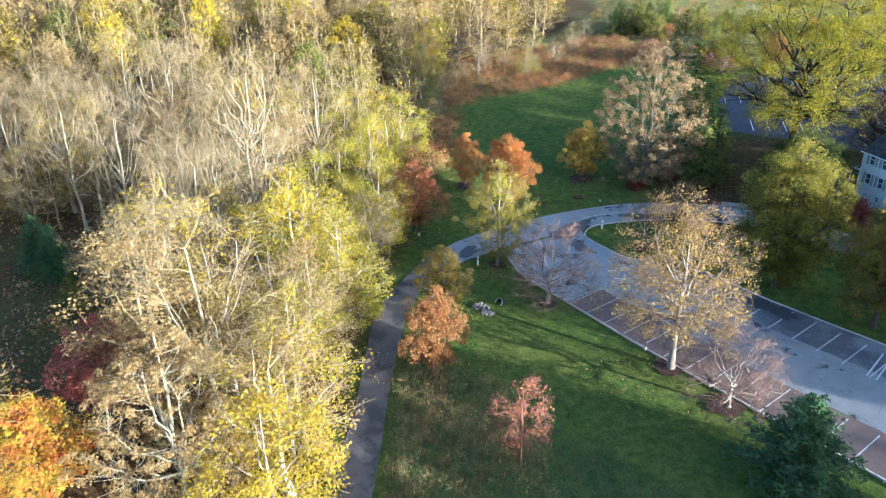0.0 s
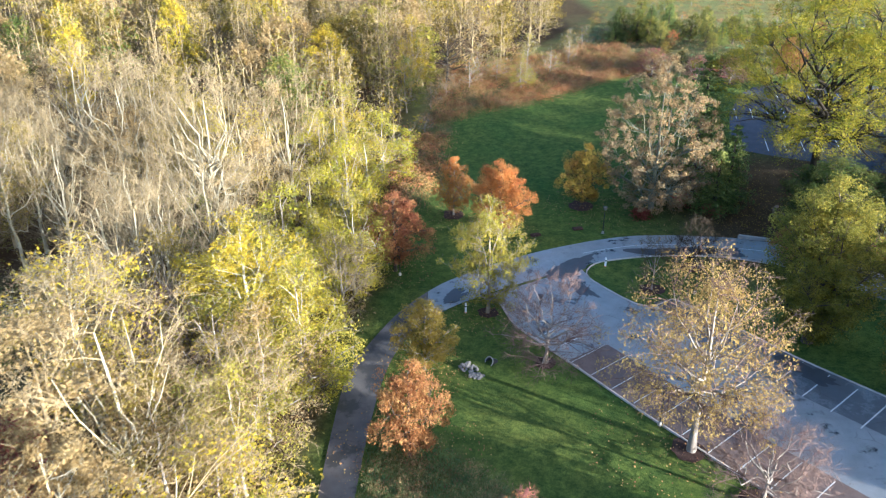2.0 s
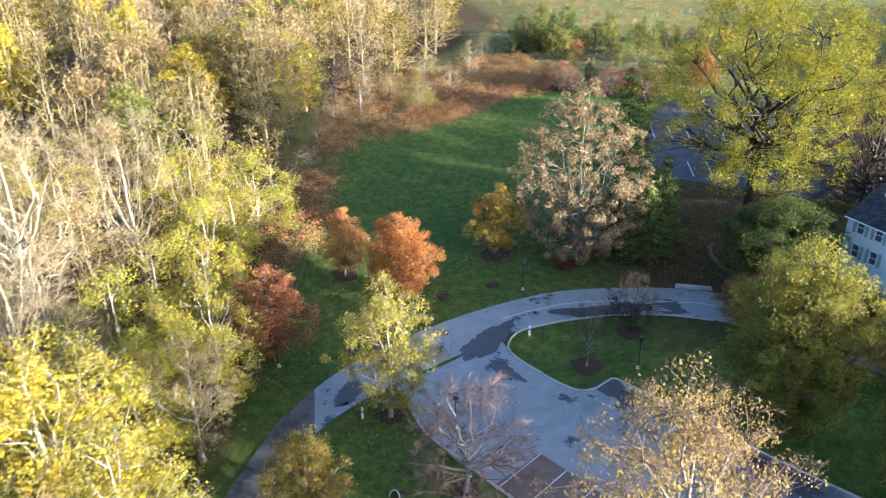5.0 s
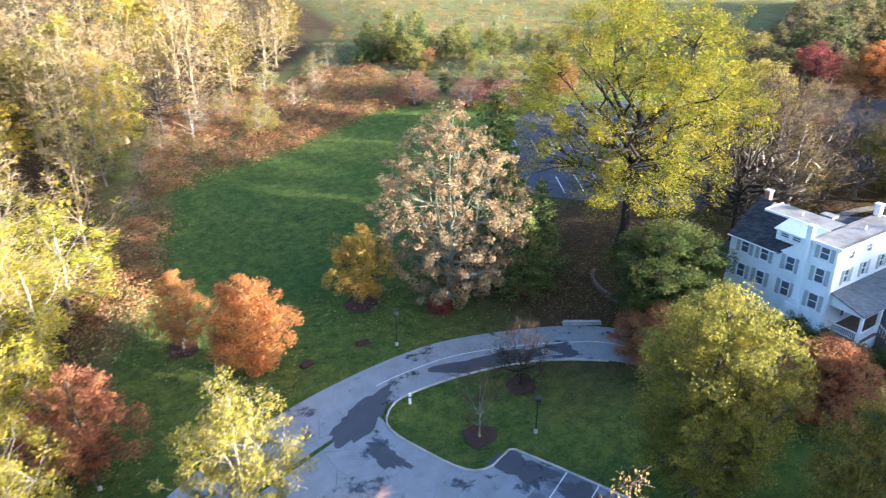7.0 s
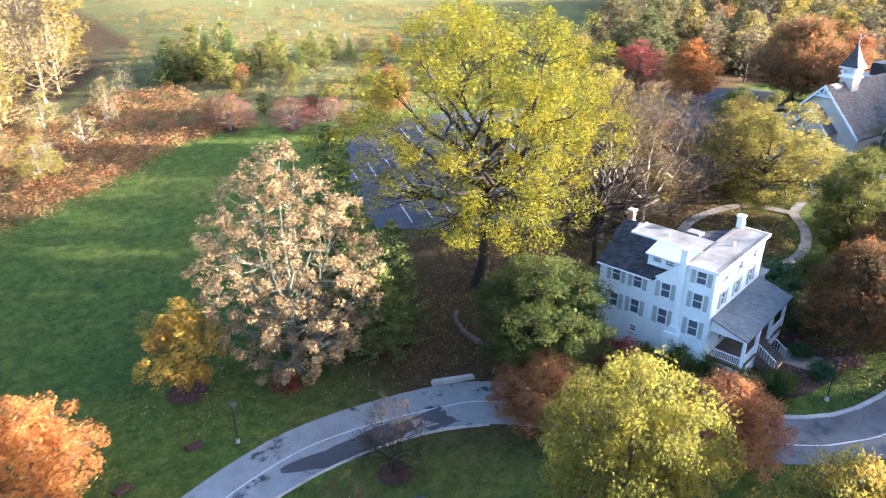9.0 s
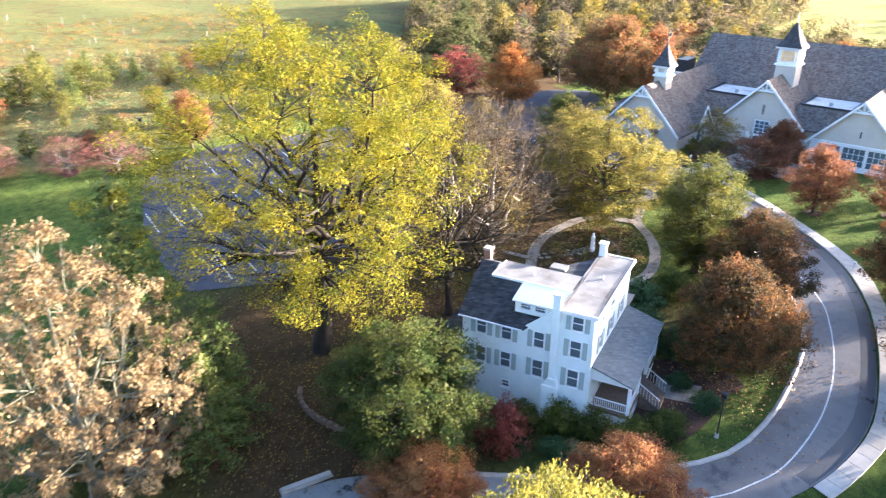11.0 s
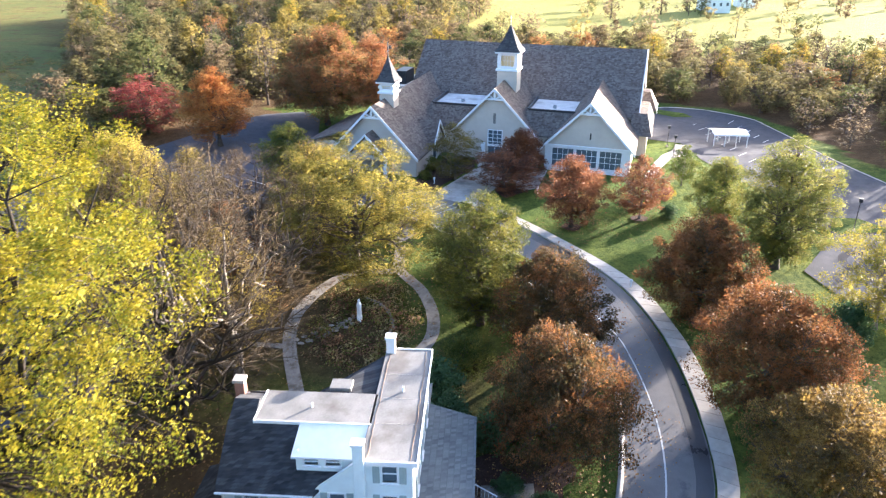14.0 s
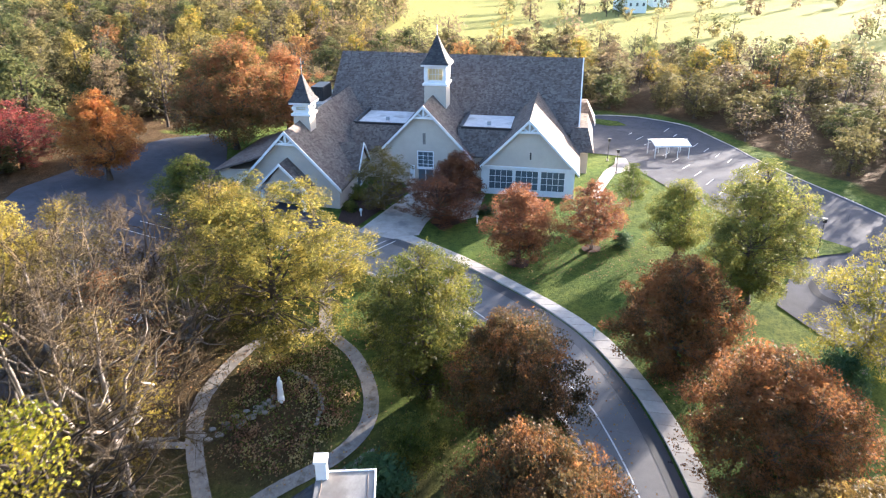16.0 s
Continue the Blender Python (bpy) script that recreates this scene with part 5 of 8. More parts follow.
def church():
    C = empty("church", Matrix.Translation((150, 97, 6.4)), "cream stucco church with mottled shingle roofs and two cupolas", "church")
    C.matrix_world = Matrix()
    # main hall
    parts("wall", [(149.3, 173, 79.0, 79.4, 5, 12.6), (149.3, 173, 116.0, 116.4, 5, 12.6), (172.6, 173, 79.4, 116.0, 5, 12.6), (149.3, 149.7, 79.4, 116.0, 5, 12.6)], M["stucco"], C)
    for y0, y1 in ((79.0, 79.4), (116.0, 116.4)):
        part("gable_wall", prism([(149.3, 12.6), (173, 12.6), (159.3, 20.9)], "y", y0, y1), M["stucco"], C)
    part("roof", slab([(148.4, 78.3, 12.3), (148.4, 117.0, 12.3), (159.2, 117.0, 21.4), (159.2, 78.3, 21.4)], 0.3), M["shingle_church"], C)
    part("roof", slab([(174.2, 78.3, 12.6), (174.2, 117.0, 12.6), (159.2, 117.0, 21.4), (159.2, 78.3, 21.4)], 0.3), M["shingle_church"], C)
    for s in ((148.4, 12.3), (174.2, 12.3)):
        part("rake_board", prism([(159.2, 21.45), (s[0], s[1] + 0.05), (s[0], s[1] - 0.45), (159.2, 20.95)], "y", 78.1, 78.28), M["white"], C)
    # hall gable with the broad windows
    holes = [(79.75, 82.85, 7.3, 9.98), (83.3, 86.3, 7.3, 9.98), (86.75, 89.85, 7.3, 9.98)]
    part("wall", pierced(78.4, 91.0, 5.5, 10.4, holes, 136.6, 137.0, "x"), M["white"], C)
    part("gable_wall", prism([(78.4, 10.4), (91.0, 10.4), (84.7, 16.7)], "x", 136.55, 137.0), M["stucco"], C)
    part("string_course", boxes((136.4, 136.54, 78.3, 91.1, 10.2, 10.55)), M["white"], C)
    parts("wall", [(137.0, 150, 78.4, 78.8, 5.5, 10.4), (137.0, 150, 90.6, 91.0, 5.5, 10.4)], M["stucco"], C)
    for y0, y1, z0, z1 in holes:
        grid_window(C, 136.6, y0, y1, z0, z1, 4, 3)
        part("plinth_panel", boxes((136.5, 136.58, y0 - 0.1, y1 + 0.1, 6.5, 7.0)), M["white"], C)
    gable_pair(C, "roof", 136.0, 155.5, 84.7, 6.4, 10.55, 17.1)
    gable_front(C, 136.5, 84.7, 6.4, 10.55, 17.1)
    part("vent_slot", boxes((136.5, 136.54, 84.3, 84.5, 11.6, 12.6)), M["metal_dark"], C)
    part("interior", boxes((138.2, 147, 79.2, 90.2, 6.2, 10.2)), M["wood"], C)
    # centre gable with the entrance
    part("wall", pierced(93.2, 105.4, 5.5, 11.4, [(98.1, 100.2, 6.5, 11.3)], 138.6, 139.0, "x"), M["stucco"], C)
    part("gable_wall", prism([(93.2, 11.4), (105.4, 11.4), (99.3, 17.4)], "x", 138.6, 139.0), M["stucco"], C)
    parts("wall", [(139.0, 149, 93.2, 93.6, 5.5, 11.4), (139.0, 149, 105.0, 105.4, 5.5, 11.4)], M["stucco"], C)
    gable_pair(C, "roof", 138.0, 156.5, 99.3, 6.2, 11.5, 17.9)
    gable_front(C, 138.5, 99.3, 6.2, 11.5, 17.9)
    grid_window(C, 138.65, 98.1, 100.2, 8.9, 11.3, 3, 4)
    door = part("door", boxes((138.75, 138.82, 98.05, 99.12, 6.5, 9.0), (138.75, 138.82, 99.18, 100.25, 6.5, 9.0)), M["glass"], C, "dark glazed double door")
    part("door_frame", boxes((138.62, 138.8, 97.85, 98.05, 6.5, 9.2), (138.62, 138.8, 100.25, 100.45, 6.5, 9.2), (138.62, 138.8, 99.12, 99.18, 6.5, 9.0), (138.62, 138.8, 98.05, 100.25, 8.9, 9.1)), M["white"], door)
    for y in (101.0, 97.1):
        part("pilaster", boxes((138.3, 138.58, y - 0.3, y + 0.3, 5.8, 9.3)), M["white"], C)
    part("vent_slot", boxes((138.52, 138.56, 99.1, 99.5, 12.4, 14.0)), M["stone"], C)
    # left gable
    part("wall", boxes((126.3, 126.7, 107.9, 120.9, 5.5, 10.0)), M["stucco"], C)
    part("gable_wall", prism([(107.9, 10.0), (120.9, 10.0), (114.4, 16.4)], "x", 126.3, 126.7), M["stucco"], C)
    part("wall", pierced(126.7, 148, 5.5, 10.0, [(134.3, 136.2, 7.0, 9.9)], 107.9, 108.3, "y"), M["stucco"], C)
    part("wall", boxes((126.7, 148, 120.5, 120.9, 5.5, 10.0)), M["stucco"], C)
    window(C, "y", 107.9, 135.25, 8.45, 1.9, 2.9, -1, shutters=False, panes=2)
    gable_pair(C, "roof", 125.7, 155.5, 114.4, 6.5, 10.15, 16.9)
    gable_front(C, 126.2, 114.4, 6.5, 10.15, 16.9)
    part("interior", boxes((128, 147, 109, 119.8, 6, 9.6)), M["metal_dark"], C)
    # side gable over the tall window, and the small porch gable
    for s in (-1, 1):
        part("side_gable_roof", slab([(135.3, 107.1, 13.1), (135.3, 111.5, 13.1), (135.3 + s * 2.9, 111.5, 10.0), (135.3 + s * 2.9, 107.1, 10.0)], 0.18), M["shingle_church"], C)
        part("rake_board", prism([(135.3, 13.2), (135.3 + s * 3.0, 10.0), (135.3 + s * 3.0, 9.65), (135.3, 12.85)], "y", 106.95, 107.08), M["white"], C)
        part("porch_gable_roof", slab([(123.4, 114.5, 13.4), (126.3, 114.5, 13.4), (126.3, 114.5 + s * 3.4, 10.0), (123.4, 114.5 + s * 3.4, 10.0)], 0.2), M["shingle_church"], C)
        part("rake_board", prism([(114.5, 13.5), (114.5 + s * 3.5, 10.0), (114.5 + s * 3.5, 9.6), (114.5, 13.1)], "x", 123.24, 123.38), M["white"], C)
    part("side_gable_wall", prism([(132.9, 9.9), (137.7, 9.9), (137.7, 10.3), (135.3, 12.8), (132.9, 10.3)], "y", 107.4, 107.88), M["stucco"], C)
    part("porch_wall", prism([(111.8, 9.8), (117.2, 9.8), (114.5, 13.0)], "x", 123.7, 124.0), M["stucco"], C)
    for y in (111.8, 117.2):
        part("post", boxes((123.8, 124.2, y - 0.2, y + 0.2, 5.8, 9.9)), M["white"], C)
    part("north_wing_wall", boxes((131, 146, 120.9, 126.5, 5.5, 9.8)), M["stucco"], C)
    part("north_wing_roof", slab([(130.2, 119.6, 12.2), (147, 119.6, 12.2), (147, 127.2, 9.6), (130.2, 127.2, 9.6)], 0.25), M["shingle_church"], C)
    part("service_block", boxes((147.6, 158, 116.4, 121, 5.5, 15.2)), M["stucco"], C)
    unit = part("cooling_unit", bevelled(boxes((149.4, 153.6, 117.4, 119.4, 15.2, 17.4)), 0.08), M["metal_dark"], C, "dark rooftop cooling unit with fan openings")
    for k in range(4):
        part("fan_opening", boxes((149.34, 149.4, 117.5 + 0.48 * k, 117.9 + 0.48 * k, 16.2, 17.1)), M["metal_dark"], unit)
    # flat roofs between the gables, behind hipped fronts
    for y0, y1 in ((91.0, 93.8), (104.8, 109.4)):
        part("link_wall", boxes((139.6, 147, y0, y1, 5.5, 11.0)), M["stucco"], C)
    for y0, y1 in ((87.0, 95.0), (101.5, 110.5)):
        part("link_roof", slab([(138.9, y0, 11.0), (138.9, y1, 11.0), (141.6, y1, 14.3), (141.6, y0, 14.3)], 0.25), M["shingle_church"], C)
        flat = part("flat_roof", boxes((141.6, 150.6, y0 + 0.4, y1 - 0.4, 13.7, 13.95)), M["membrane_pale"], C, "pale flat membrane roof")
        parts("parapet", [(141.45, 141.75, y0 + 0.4, y1 - 0.4, 13.5, 14.42), (141.75, 150.4, y0 + 0.1, y0 + 0.4, 13.5, 14.42), (141.75, 150.4, y1 - 0.4, y1 - 0.1, 13.5, 14.42)], M["metal_dark"], flat)
        part("roof_vent", boxes((144.5, 145, (y0 + y1) / 2 - 0.25, (y0 + y1) / 2 + 0.25, 13.95, 14.5)), M["metal_grey"], flat)
    # right-hand wing
    part("wing_wall", boxes((148.5, 160, 76.6, 79.0, 5, 10.2)), M["stucco"], C)
    part("wing_roof", hip(146.2, 160.4, 75.9, 79.3, 10.1, 13.1, 2.6, 1.0), M["shingle_church"], C)
    part("side_bay", boxes((160.5, 166, 76.9, 79.0, 5, 11.0)), M["stucco"], C)
    part("side_bay_roof", hip(160.5, 166.8, 75.6, 79.2, 10.9, 13.8, 1.8, 1.4), M["shingle_church"], C)
    part("fascia", boxes((160.5, 166.8, 75.52, 75.6, 10.5, 10.92)), M["white"], C)
    cupola(C, 146.6, 98.95, 14.5, 19.2, 22.2, 26.0, 1.6)
    cupola(C, 132.4, 114.1, 14.0, 17.5, 19.3, 22.7, 1.1)
    part("weathervane", boxes((132.37, 132.43, 113.4, 114.8, 23.9, 23.97), (132.36, 132.44, 113.6, 113.95, 23.97, 24.35), (132.34, 132.46, 114.04, 114.16, 22.7, 24.8), (132.0, 132.8, 114.07, 114.13, 23.5, 23.57)), M["metal_dark"], C, "dark metal weathervane")
    return C


church()


def canopy():
    A = empty("carport_canopy", Matrix.Translation((163.6, 63.2, zg(163.6, 63.2))) @ pose(0, 0, 0, 0, 0, 13), "white metal canopy on thin posts in the car park", "canopy")
    part("roof", slab([(-2.1, -3.0, 2.35), (0, -3.0, 2.75), (0, 3.0, 2.75), (-2.1, 3.0, 2.35)], 0.08), M["white"], A)
    part("roof", slab([(2.1, -3.0, 2.35), (2.1, 3.0, 2.35), (0, 3.0, 2.75), (0, -3.0, 2.75)], 0.08), M["white"], A)
    part("roof_fascia", boxes((-2.14, -2.1, -3.0, 3.0, 2.1, 2.36)), M["white"], A)
    for x in (-1.9, 1.9):
        for y in (-2.8, -0.95, 0.95, 2.8):
            part("post", boxes((x - 0.05, x + 0.05, y - 0.05, y + 0.05, -0.05, 2.32)), M["white"], A)


canopy()


def far_house(x, y, turn, w, d, h):
    H = empty("farmhouse", Matrix.Translation((x, y, zg(x, y))) @ pose(0, 0, 0, 0, 0, turn), "distant white house with grey gable roof", "house", "distant houses")
    part("wall", boxes((-w / 2, w / 2, -d / 2, d / 2, 0, h)), M["siding"], H)
    part("gable_wall", prism([(-d / 2, h), (d / 2, h), (0, h + d * 0.4)], "x", -w / 2, w / 2), M["siding"], H)
    for s in (-1, 1):
        part("roof", slab([(-w / 2 - 0.4, 0, h + d * 0.42), (w / 2 + 0.4, 0, h + d * 0.42), (w / 2 + 0.4, s * (d / 2 + 0.5), h - 0.2), (-w / 2 - 0.4, s * (d / 2 + 0.5), h - 0.2)], 0.2), M["shingle_grey"], H)
    for k in range(3):
        part("window", boxes((-w / 2 - 0.05, -w / 2 + 0.1, -d / 3 + k * d / 3 - 0.5, -d / 3 + k * d / 3 + 0.5, h * 0.5, h * 0.5 + 1.4)), M["glass"], H)


far_house(392, 57, 20, 16, 9, 6)
far_house(418, 42, 5, 12, 8, 5)

# ---- trees ----
PROFILE = {
    "round": lambda s: max(0.05, math.sin(math.pi * min(1, 0.08 + 0.92 * s))) ** 0.7,
    "dome": lambda s: (1 - s ** 2.0) ** 0.55 * (0.72 + 0.28 * min(1, s / 0.18)),
    "oval": lambda s: max(0.04, math.sin(math.pi * (0.06 + 0.94 * s) ** 0.78)) ** 0.75,
    "oak": lambda s: max(0.05, math.sin(math.pi * (0.10 + 0.88 * s))) ** 0.55,
    "vase": lambda s: (0.35 + 0.65 * s) * (1 - max(0, (s - 0.72) / 0.28) ** 2 * 0.55),
    "cone": lambda s: max(0.04, 1 - s) ** 0.85,
}


def bezier(a, b, c, n):
    t = np.linspace(0, 1, n)[:, None]
    return (1 - t) ** 2 * a + 2 * (1 - t) * t * b + t * t * c


def grow(seed, h, w, base, profile, limbs, clusters, leaves, size, radius, twigs=5, trunk=0.025, top=0.86, lean=0.03, droop=0.0, twig_r=0.012, subs=2, flat=0.75, core=0, bunch=0, limb=0.5, gnarl=0.008, thin=0.0):
    """A tree h high and w wide: tapered trunk, limbs, boughs and twigs, and a crown of leaves.
    Returns the woody mesh and the leaf mesh (None when bare)."""
    rng = np.random.RandomState(seed)
    form = PROFILE[profile]
    z0, zh = h * base, h * (1 - base)
    wood = []
    n = 9
    ts = np.linspace(0, 1, n)
    spine = np.stack([np.cumsum(rng.normal(0, lean * h / n, n)), np.cumsum(rng.normal(0, lean * h / n, n)), ts * h * top], 1)
    spine[0, :2] = 0
    r0 = trunk * h
    rad = r0 * (1 - 0.88 * ts) + 0.015
    rad[0] *= 1.45
    wood.append(tube(spine, rad, 8))
    limb_pts, limb_rad = [spine[4:]], [rad[4:]]
    for k in range(limbs):
        u = (k + rng.uniform(0.1, 0.9)) / limbs
        ang = k * 2.4 + rng.uniform(-0.4, 0.4)
        s = 0.12 + 0.78 * u
        reach = form(s) * w / 2 * rng.uniform(0.55, 0.85)
        tip = np.array([math.cos(ang) * reach, math.sin(ang) * reach, z0 + s * zh])
        f = max(0.12, (z0 * 0.9 + (s * zh) * 0.45 * rng.uniform(0.7, 1.1)) / (h * top))
        i = min(n - 2, int(f * (n - 1)))
        start = spine[i] + (spine[i + 1] - spine[i]) * (f * (n - 1) - i)
        mid = (start + tip) / 2 + np.array([math.cos(ang), math.sin(ang), 0]) * reach * 0.18 + rng.normal(0, 0.03 * h, 3) + np.array([0, 0, -0.04 * h])
        P = bezier(start, mid, tip, 7)
        P[1:-1] += rng.normal(0, gnarl * h, (5, 3))
        R = np.linspace(r0 * limb * (1 - 0.5 * f), 0.02, 7)
        wood.append(tube(P, R, 5))
        limb_pts.append(P[1:])
        limb_rad.append(R[1:])
    LP, LR = np.concatenate(limb_pts), np.concatenate(limb_rad)
    centres = []
    while len(centres) < (bunch or clusters):
        s = rng.uniform(0, 1)
        f = form(s)
        if rng.uniform() > f * 0.9 + 0.1:
            continue
        ang = rng.uniform(0, 2 * math.pi)
        lump = 1 + 0.30 * noise.noise((math.cos(ang) * 1.7 + seed, math.sin(ang) * 1.7, s * 3.0))
        r = w / 2 * f * rng.uniform(0.05, 1.0) ** 0.42 * lump
        centres.append((math.cos(ang) * r, math.sin(ang) * r, z0 + s * zh * (0.97 + 0.06 * lump - 0.03)))
    if bunch:
        sizes = rng.uniform(0.5, 1.5, bunch)
        pick = rng.choice(bunch, clusters, p=sizes / sizes.sum())
        centres = np.array(centres)[pick] + rng.normal(0, 1, (clusters, 3)) * radius * 1.25 * np.array([1, 1, 0.7]) * sizes[pick][:, None] ** 0.5
        centres = [c for c in centres if c[2] < h * 1.02]
    centres = np.array(centres)
    boughs, tips = [], []
    for c in centres:
        d = np.linalg.norm(LP - c, axis=1) + np.maximum(0, LP[:, 2] - c[2] + 0.05 * h) * 1.5
        i = int(np.argmin(d))
        a = LP[i]
        m = (a + c) / 2 + np.array([0, 0, (0.10 if droop == 0 else -droop) * np.linalg.norm(c - a)]) + rng.normal(0, 0.05, 3) * np.linalg.norm(c - a)
        boughs.append(tube(bezier(a, m, c, 3), np.linspace(min(LR[i] * 0.7, 0.010 * h * 0.6), twig_r * 1.3, 3), 3))
        out = c - np.array([0, 0, z0 + 0.25 * zh])
        out /= np.linalg.norm(out) + 1e-6
        for k in range(twigs):
            g = rng.normal(size=3) * 0.75 + out * 0.8 + np.array([0, 0, 0.35 - droop])
            g /= np.linalg.norm(g)
            L = radius * rng.uniform(0.7, 1.6)
            tips.append((c, c + g * L, twig_r))
            for q in range(subs):
                g2 = g + rng.normal(size=3) * 0.6
                g2 /= np.linalg.norm(g2)
                b = c + g * L * rng.uniform(0.25, 0.7)
                tips.append((b, b + g2 * L * 0.65, twig_r * 0.75))
    V, F = joined(wood)
    bark = quads_mesh("trunk", V, F)
    V, F = joined(boughs)
    V, F3 = list(V), []
    for a, e, r in tips:
        t = e - a
        u = np.cross(t, (0.31, 0.22, 0.92))
        u /= np.linalg.norm(u) + 1e-9
        v = np.cross(t, u) / (np.linalg.norm(t) + 1e-9)
        i = len(V)
        V += [a + u * r, a - u * r * 0.5 + v * r * 0.87, a - u * r * 0.5 - v * r * 0.87, e]
        F3 += [(i, i + 1, i + 3), (i + 1, i + 2, i + 3), (i + 2, i, i + 3)]
    branches = mixed_mesh("branchwork", V, F, F3)
    for me in (bark, branches):
        me.polygons.foreach_set("use_smooth", np.ones(len(me.polygons), bool))
    if not leaves:
        return bark, branches, None
    P = []
    for c in centres:
        k = max(3, int(leaves * rng.uniform(0.5, 1.5) * (1 - thin * max(0.0, 1 - (c[2] - z0) / (0.55 * zh)))))
        q = rng.normal(size=(k, 3))
        q *= (rng.uniform(0.15, 1, k) ** 0.5 / (np.linalg.norm(q, axis=1) + 1e-6))[:, None]
        P.append(c + q * np.array([radius, radius, radius * flat]) * rng.uniform(0.75, 1.35))
    V, F = blades(rng, np.concatenate(P), size, long=1.5)
    if core:
        s, a, u = rng.uniform(0.06, 0.86, core), rng.uniform(0, 6.283, core), rng.uniform(0.15, 0.72, core)
        r = w / 2 * u * np.array([form(v) for v in s])
        V2, F2 = blades(rng, np.stack([r * np.cos(a), r * np.sin(a), z0 + s * zh], 1), size * 2.4)
        V, F = np.concatenate([V, V2]), np.concatenate([F, F2 + len(V)])
    return bark, branches, quads_mesh("crown", V, F)


def conifer(seed, h, w, n_whorl=14):
    """A conifer: straight trunk, whorls of drooping boughs and tufts of needles."""
    rng = np.random.RandomState(seed)
    wood = [tube([(0, 0, 0), (0, 0, h * 0.5), (0, 0, h)], [0.022 * h, 0.014 * h, 0.01], 7)]
    P = []
    for k in range(n_whorl):
        s = k / n_whorl
        z = h * (0.08 + 0.9 * s)
        R = w / 2 * (1 - s) ** 0.8 * rng.uniform(0.8, 1.1) + 0.15
        m = int(8 - 3 * s)
        for j in range(m):
            a = 2 * math.pi * (j + rng.uniform(0, 0.7)) / m + k
            r = R * rng.uniform(0.75, 1.15)
            tip = np.array([math.cos(a) * r, math.sin(a) * r, z + 0.12 * r - 0.1])
            line = bezier(np.array([0, 0, z]), np.array([tip[0] * 0.5, tip[1] * 0.5, z - 0.02 * h]), tip, 4)
            wood.append(tube(line, [0.03, 0.025, 0.018, 0.008], 3))
            c = int(70 * r / (w / 2)) + 16
            t = rng.uniform(0.25, 1.05, c)[:, None]
            P.append(tip * t + np.array([0, 0, z]) * (1 - t) + rng.normal(0, 1, (c, 3)) * np.array([0.22, 0.22, 0.16]) * (0.5 + r * 0.25))
    V, F = joined(wood)
    bark = quads_mesh("trunk", V, F)
    V, F = blades(rng, np.concatenate(P), 0.12, 0.2, 3.0)
    return bark, None, quads_mesh("crown", V, F)


